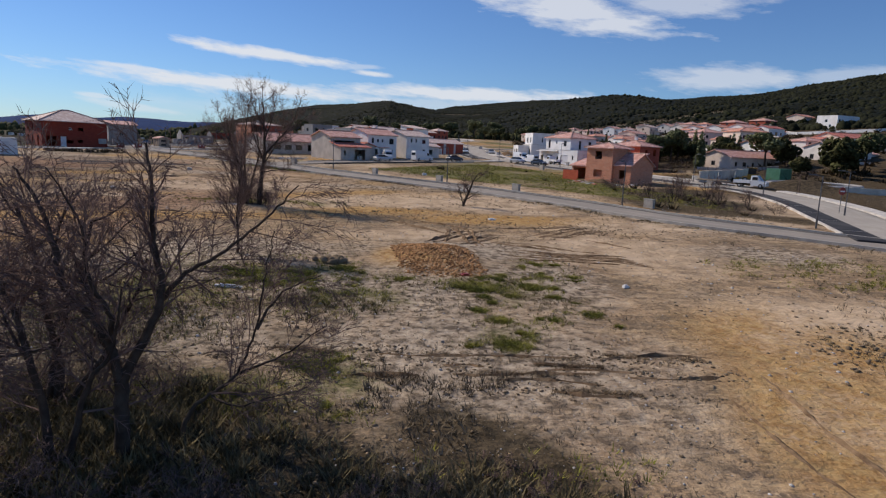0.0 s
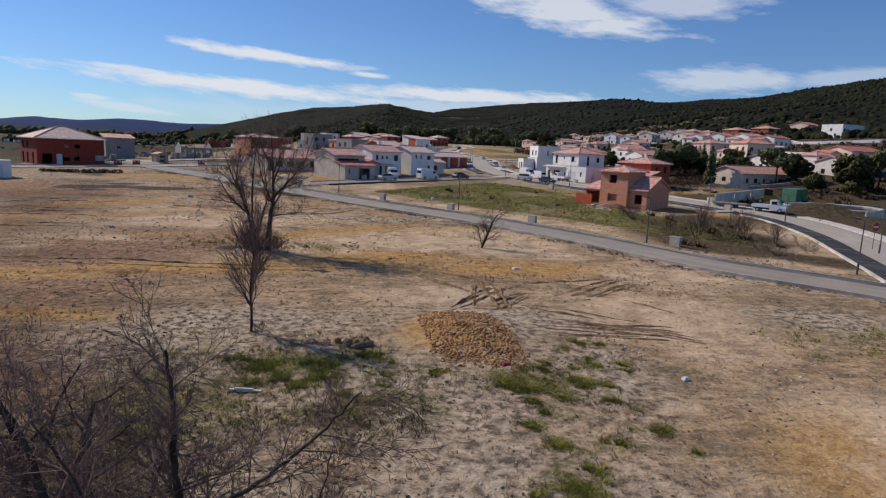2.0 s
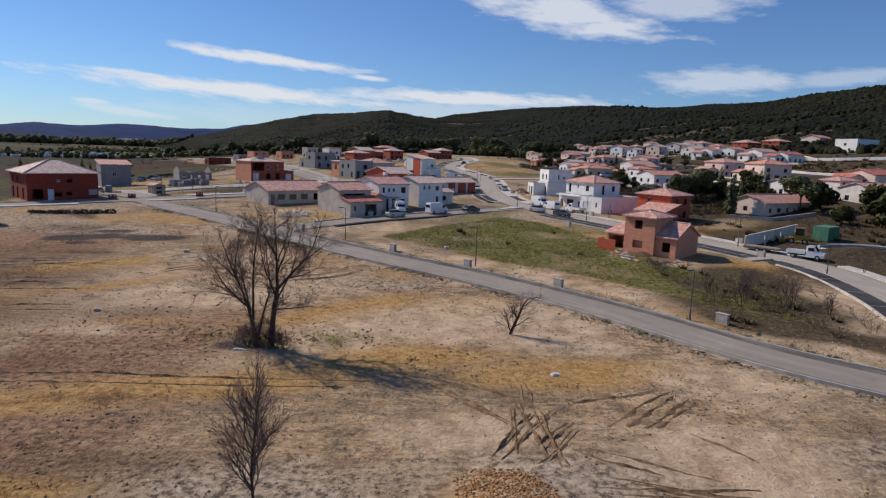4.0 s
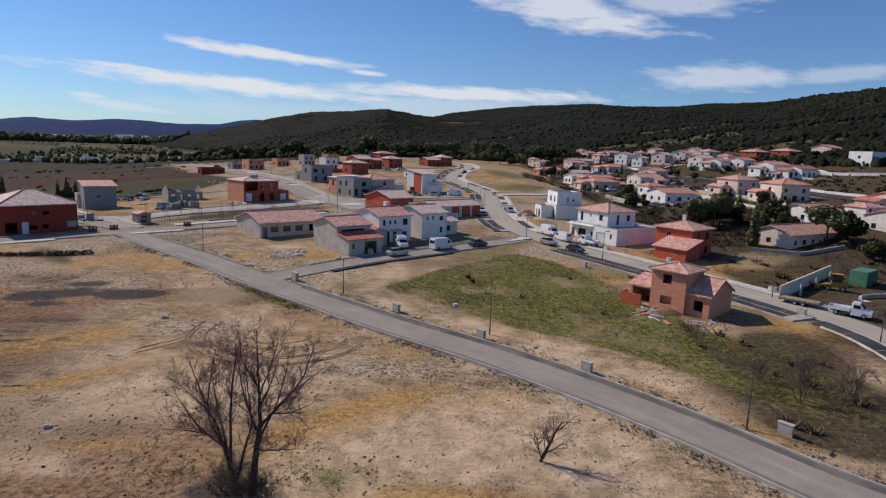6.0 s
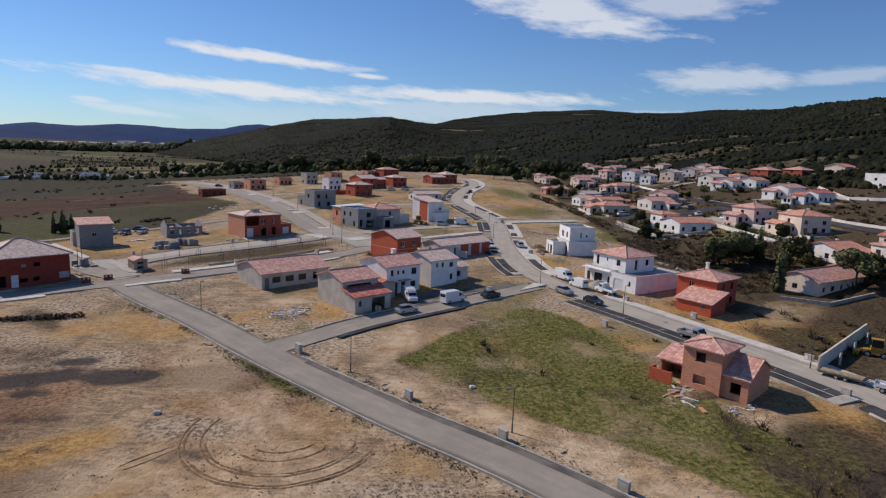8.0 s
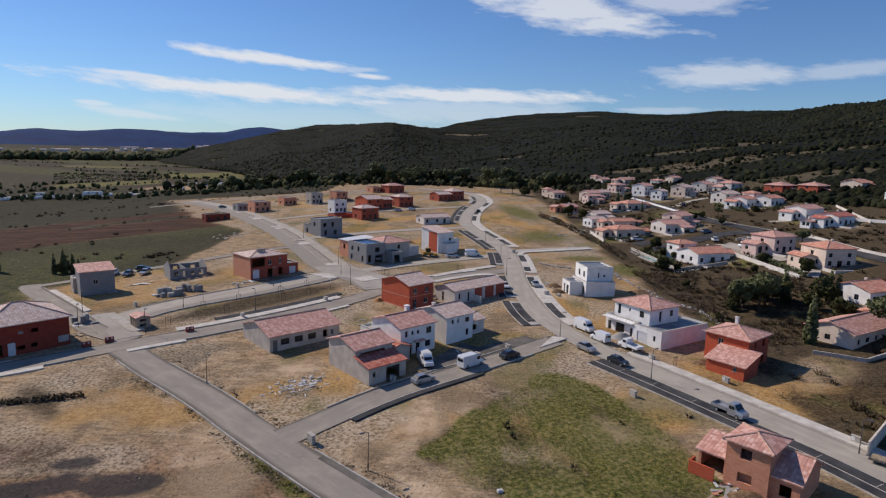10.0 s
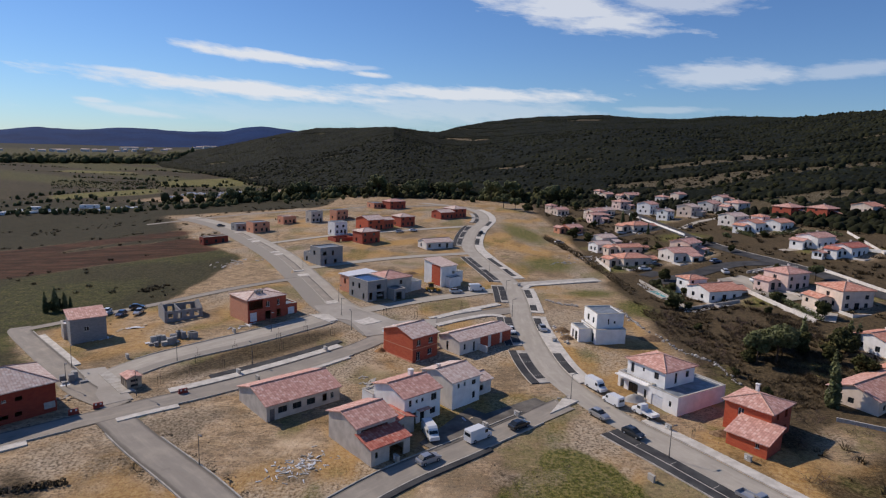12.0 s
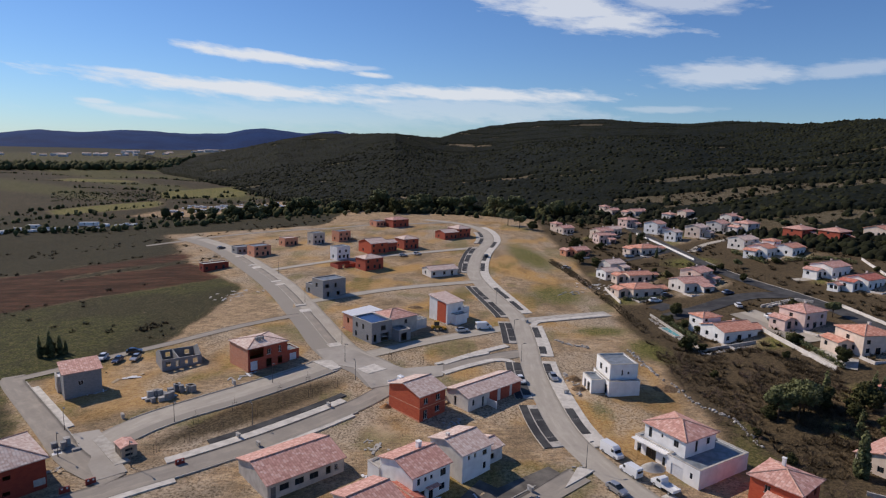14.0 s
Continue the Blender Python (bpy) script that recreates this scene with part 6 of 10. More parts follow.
            l += [W(d * 0.4, 3.1, 1.1, 1.1, "dwin")]
        block(r, 0, 0, w, d, h, roof, wall, tile, None, {"F": f, "L": l})
        if w >= 10 and roof != "flat":
            block(r, w + 0.02, 1.6, 4.2, d - 3.0, 2.7, "gx", wall, tile, None, {"F": [W(0.8, 0, 2.4, 2.1, "garage")]})
        v = int(x * 7 + y * 3) % 5
        if roof != "flat" and w >= 8:
            # a second, taller or lower part set back from the front, a terrace and its low wall
            if v in (0, 2) and h < 4.3:
                block(r, 0.6, d + 0.02, w * 0.55, 5.2, h + 1.6, "hip", wall, tile, None, {"L": [W(1.2, h - 0.6, 1.1, 1.1, "dwin")], "F": [W(0.8, h + 0.35, 1.0, 0.9, "dwin")]})
            elif v in (1, 3):
                block(r, -4.02, d * 0.35, 4.0, d * 0.62, min(h, 2.8), "gy", wall, tile, None, {"F": [W(1.0, 0.1, 1.6, 2.1, "dwin")], "L": [W(1.2, 0.9, 1.0, 1.1, "dwin")]})
            else:
                block(r, w * 0.5, -3.42, w * 0.42, 3.4, min(h, 2.8), "mono_y", wall, tile, 0.7, {"F": [W(0.6, 0.2, 2.2, 2.0, "hole")]})
            g = Geo()
            g.box(-0.8, -4.6, -1.4, w * 0.48, -0.003, -0.02)
            part("terrace", g, "kerb", r)
            g = Geo()
            for a in ((-0.8, -4.78, w * 0.48, -4.603), (-0.98, -4.78, -0.803, -0.4)):
                g.box(a[0], a[1], -1.4, a[2], a[3], 0.55)
            part("terrace_wall", g, "offwhite", r)
        if roof != "flat":
            chimney(r, w * 0.7, d * 0.62, h + 0.9, 0.7, 0.5)
    # long old farmhouse among the pines
    r = house(63.0, 142.5, 32, "low old stone farmhouse with a weathered rose tiled roof", "farmhouse", "villas on the hillside")
    block(r, 0, 0, 17.0, 8.5, 2.9, "gx", "cream", "tile", 1.5, {"F": [W(1.5, 0.8, 0.9, 1.0, "dwin"), W(4.5, 0.8, 1.4, 1.0, "dwin"), W(8.0, 0.8, 0.9, 1.0, "dwin"), W(12.5, 0.6, 0.9, 1.4, "dwin")], "L": [W(3.5, 0.9, 1.0, 1.0, "dwin")]})
    block(r, 17.02, 1.5, 7.5, 7.0, 3.4, "gx", "offwhite", "tileorange", None, {"F": [W(2.5, 0.9, 1.2, 1.2, "dwin")]})


estate_houses()
hillside_houses()


# ---- bare trees and shrubs ----
def grow(rng, g_thick, g_thin, p, d, length, radius, level, levels, up, droop, kids, spread_deg, reach=1.0, limbwood=2):
    """One limb, bending as it goes, then its own limbs; fine ends go to g_thin."""
    n = 5 if level < 2 else (3 if level == 2 else 2)
    pts, rad = [Vector(p)], [radius]
    d = Vector(d).normalized()
    for k in range(n):
        d = (d + Vector((rng.uniform(-1, 1), rng.uniform(-1, 1), rng.uniform(-1, 1))) * 0.24 + Vector((0, 0, up - droop * level))).normalized()
        pts.append(pts[-1] + d * (length / n))
        rad.append(radius * (1 - (k + 1) / n * (0.62 if level < levels else 0.85)))
    g = g_thick if level < limbwood else g_thin
    g.tube(pts, rad, 7 if level == 0 else (5 if level == 1 else 3), cap=False)
    if level >= levels:
        return
    count = kids[level]
    for k in range(count):
        t = 0.22 + 0.78 * (k + rng.random()) / count
        i = min(int(t * n), n - 1)
        q = pts[i].lerp(pts[i + 1], t * n - i)
        axis = pts[i + 1] - pts[i]
        side = axis.cross(Vector((rng.uniform(-1, 1), rng.uniform(-1, 1), rng.uniform(-1, 1)))).normalized()
        a = radians(rng.uniform(0.55, 1.15) * spread_deg[level])
        nd = axis.normalized() * math.cos(a) + side * math.sin(a)
        grow(rng, g_thick, g_thin, q, nd, length * reach * rng.uniform(0.42, 0.68) * (1.12 - 0.4 * t), max(rad[i] * 0.55, 0.0075), level + 1, levels, up, droop, kids, spread_deg, 1.0, limbwood)


def bare_tree(x, y, seed, stems, label, levels=4, kids=(6, 6, 5, 4), spread_deg=(42, 45, 45, 45), up=0.06, droop=0.0, name="bare_tree", category="tree", reach=1.0, limbwood=2):
    """stems: (dx, dy, lean x, lean y, length, radius) from the root."""
    rng = random.Random(seed)
    r = thing(name, x, y, 0, label, category)
    thin = Geo()
    for dx, dy, lx, ly, length, radius in stems:
        thick = Geo()
        grow(rng, thick, thin, (dx, dy, -0.15), (lx, ly, 1), length, radius, 0, levels, up, droop, kids, spread_deg, reach, limbwood)
        part("trunk", thick, "bark", r, smooth=True)
    part("branchwork", thin, "twig", r)
    return r


def guided_tree(x, y, seed, limbs, label, rich=1.0, lift=0.2, twig="twig"):
    """A leafless tree whose main limbs follow given lines (points, first and last radius); finer limbs sprout from them."""
    rng = random.Random(seed)
    r = thing("bare_tree", x, y, 0, label, "tree")
    base = Vector((x, y, float(H(x, y))))
    thin = Geo()
    for pts, r0, r1 in limbs:
        fine = curve3([Vector(p) - base for p in pts], 6, rng)
        n = len(fine)
        rad = [r0 + (r1 - r0) * (k / (n - 1)) ** 0.8 for k in range(n)]
        g = Geo()
        g.tube(fine, rad, 7, cap=False)
        length = sum((b - a).length for a, b in zip(fine[:-1], fine[1:]))
        count = int(length * 7 * rich)
        for k in range(count):
            t = 0.2 + 0.8 * (k + rng.random()) / count
            i = min(int(t * (n - 1)), n - 2)
            if fine[i].z < 1.0:
                continue
            axis = fine[i + 1] - fine[i]
            side = axis.cross(Vector((rng.uniform(-1, 1), rng.uniform(-1, 1), rng.uniform(-1, 1)))).normalized()
            a = radians(rng.uniform(28, 68))
            d = axis.normalized() * math.cos(a) + side * math.sin(a) + Vector((0, 0, lift))
            grow(rng, g, thin, fine[i], d, rng.uniform(0.6, 1.9) * (1.15 - 0.4 * t), min(rad[i] * 0.5, 0.03), 2, 4, 0.3 * lift, 0, (0, 0, 8, 5), (50, 50, 48, 46))
        part("limb", g, "bark", r, smooth=True)
    part("branchwork", thin, twig, r)
    return r


def curve3(p, n, rng):
    """Smooth line through points, a little crooked."""
    q = [2 * p[0] - p[1]] + p + [2 * p[-1] - p[-2]]
    out = []
    for k in range(1, len(q) - 2):
        for i in range(n):
            t = i / n
            v = 0.5 * ((2 * q[k]) + (q[k + 1] - q[k - 1]) * t + (2 * q[k - 1] - 5 * q[k] + 4 * q[k + 1] - q[k + 2]) * t * t + (3 * q[k] - q[k - 1] - 3 * q[k + 1] + q[k + 2]) * t**3)
            out.append(v + Vector((rng.uniform(-1, 1), rng.uniform(-1, 1), rng.uniform(-1, 1))) * 0.025)
    return out + [q[-2]]


def near_plants():
    guided_tree(-6.6, 14.6, 3, [
        ([(-6.62, 14.6, 0.3), (-6.58, 14.6, 1.5), (-6.57, 14.6, 2.25)], 0.17, 0.14),
        ([(-6.57, 14.6, 2.2), (-6.82, 14.5, 3.3), (-7.58, 14.4, 4.4), (-7.81, 14.5, 5.4), (-8.3, 14.7, 6.2), (-8.8, 14.9, 6.7)], 0.12, 0.02),
        ([(-6.95, 14.6, 3.2), (-7.5, 15.1, 4.1), (-8.2, 15.5, 5.0), (-9.0, 15.8, 5.2)], 0.07, 0.015),
        ([(-6.57, 14.6, 2.2), (-5.85, 15.0, 4.0), (-6.08, 15.2, 5.2), (-6.06, 15.2, 6.3), (-6.2, 15.3, 7.3)], 0.12, 0.02),
        ([(-5.95, 14.95, 3.8), (-5.45, 15.4, 4.5), (-4.65, 15.6, 5.0), (-3.65, 15.8, 5.9), (-3.1, 15.9, 6.5)], 0.07, 0.012),
        ([(-6.75, 14.5, 3.1), (-6.5, 14.2, 3.8), (-6.73, 13.9, 4.6), (-6.77, 13.8, 5.7), (-7.25, 13.6, 6.8)], 0.07, 0.012),
    ], "leafless dark tree with crooked spreading limbs in rough grass", 0.6, 0.03, "twig")
    guided_tree(-5.75, 15.5, 4, [
        ([(-5.8, 15.5, 0.3), (-5.46, 15.5, 1.25), (-4.82, 15.5, 1.8), (-4.39, 15.5, 2.2), (-3.97, 15.5, 3.2), (-3.76, 15.5, 4.4), (-3.55, 15.6, 5.5)], 0.065, 0.01),
        ([(-4.35, 15.5, 2.2), (-3.3, 15.3, 2.75), (-2.3, 15.3, 3.5)], 0.04, 0.008),
        ([(-4.95, 15.45, 1.6), (-4.2, 15.1, 1.6), (-3.4, 15.0, 1.9), (-2.6, 14.9, 2.2)], 0.035, 0.007),
        ([(-3.95, 15.5, 3.25), (-3.4, 15.7, 4.1), (-2.55, 15.9, 4.5)], 0.04, 0.008),
    ], "small leafless tree leaning low over rough grass", 0.5, 0.03, "twig")
    guided_tree(-8.05, 14.3, 6, [
        ([(-8.05, 14.3, 0.3), (-8.07, 14.3, 1.6), (-8.4, 14.2, 3.5), (-8.7, 14.1, 4.5), (-9.2, 14.2, 5.6)], 0.12, 0.02),
        ([(-7.6, 14.25, 0.4), (-7.1, 14.25, 2.2), (-6.6, 14.3, 3.0), (-6.2, 14.1, 4.4)], 0.09, 0.015),
        ([(-8.15, 14.3, 2.2), (-8.9, 14.6, 3.3), (-9.6, 15.0, 4.2)], 0.06, 0.012),
    ], "leafless dark tree behind the thicket", 0.65, 0.03, "twig")
    bare_tree(-9.6, 17.0, 12, [(0, 0, 0.12, 0.0, 5.4, 0.12), (0.2, 0.1, 0.35, 0.1, 4.6, 0.09), (-0.2, 0, -0.2, 0.1, 5.0, 0.1)], "leafless tree with open spreading twigs", 4, (8, 6, 5, 3), (70, 62, 55, 50), 0.0)
    bare_tree(-10.6, 13.6, 9, [(0, 0, -0.2, 0.1, 4.8, 0.12), (0.3, 0, 0.3, 0.2, 4.4, 0.1)], "leafless tree behind the thicket", 4, (8, 6, 5, 4), (72, 62, 55, 50), 0.0)
    spots = [(-9.2, 17.2, 2.4), (-7.4, 17.8, 1.8), (-8.2, 13.2, 2.2), (-6.0, 12.6, 1.6), (-4.2, 12.8, 1.3), (-10.8, 16.6, 2.4), (-12.2, 18.0, 2.0), (-1.0, 13.0, 1.2), (0.4, 12.6, 1.0), (1.8, 14.6, 0.6), (3.2, 14.2, 0.6), (4.4, 14.0, 0.6), (2.4, 13.2, 0.8), (5.2, 13.2, 0.6)]
    for k, (x, y, h) in enumerate(spots):
        rng = random.Random(100 + k)
        stems = [(rng.uniform(-.6, .6), rng.uniform(-.6, .6), rng.uniform(-1.1, 1.1), rng.uniform(-1.1, 1.1), 0.7 * h * rng.uniform(.6, 1.1), 0.018) for _ in range(6)]
        bare_tree(x, y, 200 + k, stems, "brown leafless thicket shrub in rough grass", 3, (6, 5, 4), (62, 60, 55), 0.01, 0, "shrub", "shrub")
    # big vase-shaped tree out on the field
    tx, ty, tz = -17.0, 55.3, float(H(-17.0, 55.3))
    limbs = [
        ([(0.5, 0, -0.2), (0.62, 0, 1.3), (0.8, 0, 2.7), (1.0, 0, 3.9)], 0.25, 0.15),
        ([(1.0, 0, 3.8), (2.1, 0.2, 5.0), (3.2, 0.3, 6.3), (3.9, 0.5, 8.2)], 0.12, 0.015),
        ([(1.0, 0, 3.8), (0.95, -0.1, 6.3), (0.8, 0.0, 8.9)], 0.13, 0.015),
        ([(0.9, 0, 3.3), (-0.2, 0.8, 5.3), (-0.6, 1.0, 7.6)], 0.08, 0.012),
        ([(0.8, 0, 2.5), (2.2, -0.3, 2.7), (3.6, -0.4, 2.9)], 0.055, 0.01),
        ([(0.9, 0, 3.0), (1.7, 1.4, 5.0), (2.1, 2.1, 7.2)], 0.08, 0.012),
        ([(1.6, 0.1, 4.5), (2.9, -0.6, 4.9), (4.2, -0.8, 5.6)], 0.06, 0.01),
        ([(-0.5, 0, -0.2), (-0.65, 0, 1.2), (-1.3, 0.1, 3.2), (-2.2, 0.2, 5.1), (-3.0, 0.3, 7.0)], 0.19, 0.015),
        ([(-0.7, 0, 1.6), (-0.75, 0.3, 4.2), (-0.6, 0.4, 6.4), (-0.2, 0.4, 8.2)], 0.11, 0.012),
        ([(-0.4, 0.1, 0.6), (0.0, 0.3, 2.4), (0.4, 0.3, 3.8), (0.1, 0.6, 5.8), (-0.1, 0.8, 7.4)], 0.10, 0.012),
        ([(-1.2, 0, 2.7), (-2.5, -0.3, 4.0), (-3.5, -0.4, 5.6)], 0.07, 0.01),
        ([(-1.3, 0.1, 3.0), (-2.8, 0, 3.4), (-4.6, -0.2, 3.5)], 0.06, 0.008),
        ([(-0.8, 0, 2.3), (-1.2, -1.3, 4.4), (-1.5, -2.0, 6.6)], 0.075, 0.01),
        ([(-0.9, 0.1, 2.4), (-1.9, 1.2, 4.6), (-2.4, 1.8, 6.4)], 0.075, 0.01),
        ([(0.95, 0, 4.8), (1.7, -0.6, 6.2), (2.3, -0.9, 7.8)], 0.07, 0.01),
        ([(0.92, 0, 5.4), (1.5, 0.5, 7.0), (1.9, 0.7, 8.6)], 0.06, 0.01),
        ([(-2.0, 0.2, 4.7), (-1.9, 0.5, 6.2), (-1.6, 0.6, 7.8)], 0.06, 0.01),
        ([(-1.8, 0.15, 4.3), (-3.0, 0.4, 5.2), (-4.0, 0.4, 6.0)], 0.06, 0.01),
        ([(2.5, 0.25, 5.5), (3.5, 0.5, 6.2), (4.4, 0.6, 6.9)], 0.055, 0.01),
        ([(0.9, -0.1, 6.0), (0.2, -0.4, 7.4), (0.1, -0.5, 8.6)], 0.055, 0.01),
    ]
    guided_tree(tx, ty, 21, [([(tx + 1.05 * a, ty + 1.05 * b, tz + 1.14 * c) for a, b, c in pts], r0, r1) for pts, r0, r1 in limbs], "large leafless tree with twin trunks and a spreading crown", 0.52)
    for k, (x, y, h) in enumerate([(-17.6, 55.4, 1.9), (-18.6, 55.6, 1.5), (-16.6, 55.0, 1.6), (-15.9, 55.1, 1.3)]):
        rng = random.Random(150 + k)
        stems = [(rng.uniform(-.7, .7), rng.uniform(-.4, .4), rng.uniform(-.5, .5), rng.uniform(-.5, .5), h * rng.uniform(.7, 1.1), 0.02) for _ in range(16)]
        bare_tree(x, y, 260 + k, stems, "dense brown brush at the foot of the tree", 2, (8, 6), (40, 45), 0.02, 0, "shrub", "shrub")
    bare_tree(-11.4, 35.5, 33, [(0, 0, -0.03, 0.0, 5.4, 0.075)], "slender leafless young tree with upright reddish twigs", 3, (40, 10, 4), (40, 30, 34), 0.10, reach=0.66, limbwood=1)
    bare_tree(-11.0, 35.4, 35, [(0.1 * math.cos(k), 0.1 * math.sin(k), 0.5 * math.cos(k), 0.5 * math.sin(k), 0.7, 0.012) for k in range(7)], "low brown brush at the foot of the young tree", 2, (6, 4), (45, 45), 0.02, 0, "shrub", "shrub")
    bare_tree(1.4, 60.4, 41, [(0, 0, 0.28, 0.0, 3.4, 0.12), (0.1, 0, -0.25, 0.1, 2.4, 0.06), (0, 0, 0.6, 0.1, 2.6, 0.06)], "small crooked leafless tree in bare soil", 4, (6, 5, 4, 3), (55, 50, 48, 45), 0.05)
    src = bare_tree(27.5, 70.0, 401, [(0.3 * math.cos(k), 0.3 * math.sin(k), 0.8 * math.cos(k), 0.8 * math.sin(k), 1.3, 0.02) for k in range(5)], "low brown leafless brush beside the lane", 2, (7, 5), (55, 55), 0.02, 0, "shrub", "shrub")
    rng = random.Random(77)
    for k in range(38):
        x, y = rng.uniform(21, 36), rng.uniform(62, 92)
        if abs((x - 28) * 0.77 + (y - 75) * 0.64) > 9 or float(road_distance(np.array([x]), np.array([y]))[0]) < 1.2:
            continue
        sc = rng.uniform(0.6, 1.3)
        copy_thing(src, pose(x, y, float(H(x, y)), 0, 0, rng.uniform(0, 360)) @ Matrix.Diagonal((sc, sc, sc * rng.uniform(0.7, 1.2), 1)))
    for k in range(70):
        x, y = rng.uniform(40, 74), rng.uniform(120, 206)
        if float(road_distance(np.array([x]), np.array([y]))[0]) < 1.2 or x < 34 + 0.08 * abs(y - 160) or (x > 54 and 138 < y < 172):
            continue
        sc = rng.uniform(0.8, 1.9)
        copy_thing(src, pose(x, y, float(H(x, y)), 0, 0, rng.uniform(0, 360)) @ Matrix.Diagonal((sc, sc, sc * rng.uniform(0.7, 1.2), 1)))
    for k, (x, y, h) in enumerate([(26.5, 73.6, 3.6), (25.2, 71.5, 3.0), (29.6, 72.0, 3.2), (31.4, 73.5, 3.4), (28.0, 76.5, 3.0), (24.0, 76.0, 2.2), (33.0, 70.0, 2.2)]):
        bare_tree(x, y, 300 + k, [(0, 0, 0.1, 0, h * .8, 0.05), (0.1, 0.1, 0.3, 0.2, h * .7, 0.035), (-0.1, 0, -0.3, 0.1, h * .75, 0.04)], "small leafless tree in scrub beside the lane", 3, (7, 6, 5), (38, 40, 42), 0.08)


near_plants()


# ---- leafy trees ----
def leaf_cloud(rng, lobes, count, size, squash=1.0):
    """Small leaf triangles spread through the shells of several lobes (x, y, z, rx, rz)."""
    v, f = [], []
    w = np.array([l[3] ** 2 * l[4] for l in lobes])
    pick = rng.choice(len(lobes), count, p=w / w.sum())
    dirs = rng.normal(size=(count, 3))
    dirs /= np.linalg.norm(dirs, axis=1)[:, None]
    rad = 0.55 + 0.5 * rng.random(count) ** 0.6
    lob = np.array(lobes)[pick]
    c = lob[:, :3] + dirs * rad[:, None] * np.stack([lob[:, 3], lob[:, 3], lob[:, 4]], 1)
    s = size * (0.6 + 0.8 * rng.random(count))
    a = rng.normal(size=(count, 3))
    b = np.cross(a, rng.normal(size=(count, 3)))
    a /= np.linalg.norm(a, axis=1)[:, None]
    b /= np.linalg.norm(b, axis=1)[:, None] + 1e-9
    v = np.stack([c + a * s[:, None], c - 0.5 * a * s[:, None] + b * s[:, None], c - 0.5 * a * s[:, None] - b * s[:, None], c + 0.8 * dirs * s[:, None]], 1).reshape(-1, 3)
    i = np.arange(count)[:, None] * 4
    f = np.concatenate([i + np.array([0, 1, 3]), i + np.array([1, 2, 3]), i + np.array([2, 0, 3])])
    return v, f


def leafy(kind, seed, h):
    """Meshes of one tree of a kind: trunk and crown."""
    rng = np.random.RandomState(seed)
    g = Geo()
    if kind == "cypress":
        lobes = [(0, 0, h * t, max(0.14 * h * (1 - t) ** 0.6 * min(1, 0.5 + 4 * t), 0.12), h * 0.12) for t in np.linspace(0.08, 0.93, 10)]
        v, f = leaf_cloud(rng, lobes, 900, 0.26)
        g.tube([(0, 0, -0.3), (0, 0, h * 0.5)], [0.16, 0.08], 6)
    elif kind == "pine":
        lobes = [(rng.uniform(-1, 1) * h * .26, rng.uniform(-1, 1) * h * .26, h * rng.uniform(.58, .9), h * rng.uniform(.16, .24), h * rng.uniform(.10, .16)) for _ in range(11)]
        v, f = leaf_cloud(rng, lobes, 1700, 0.34)
        g.tube([(0, 0, -0.3), (0.1, 0, h * .35), (0.0, 0.1, h * .75)], [0.24, 0.19, 0.1], 8)
        for l in lobes[:6]:
            g.tube([(0.05, 0, h * .42), (l[0] * .6, l[1] * .6, l[2] - 0.5), l[:3]], [0.10, 0.07, 0.03], 5)
    else:
        lobes = [(rng.uniform(-1, 1) * h * .30, rng.uniform(-1, 1) * h * .30, h * rng.uniform(.30, .82), h * rng.uniform(.16, .26), h * rng.uniform(.13, .22)) for _ in range(12)]
        v, f = leaf_cloud(rng, lobes, 1400, 0.34)
        g.tube([(0, 0, -0.3), (0.1, 0.1, h * .3), (0, 0, h * .7)], [0.2, 0.15, 0.07], 7)
        for l in lobes[:5]:
            g.tube([(0.05, 0, h * .25), (l[0] * .6, l[1] * .6, l[2] - 0.3), l[:3]], [0.09, 0.06, 0.03], 5)
    crown = rawmesh("crown", v, f, "pine" if kind != "oak" else "oak")
    return g.mesh("trunk", "bark", True), crown


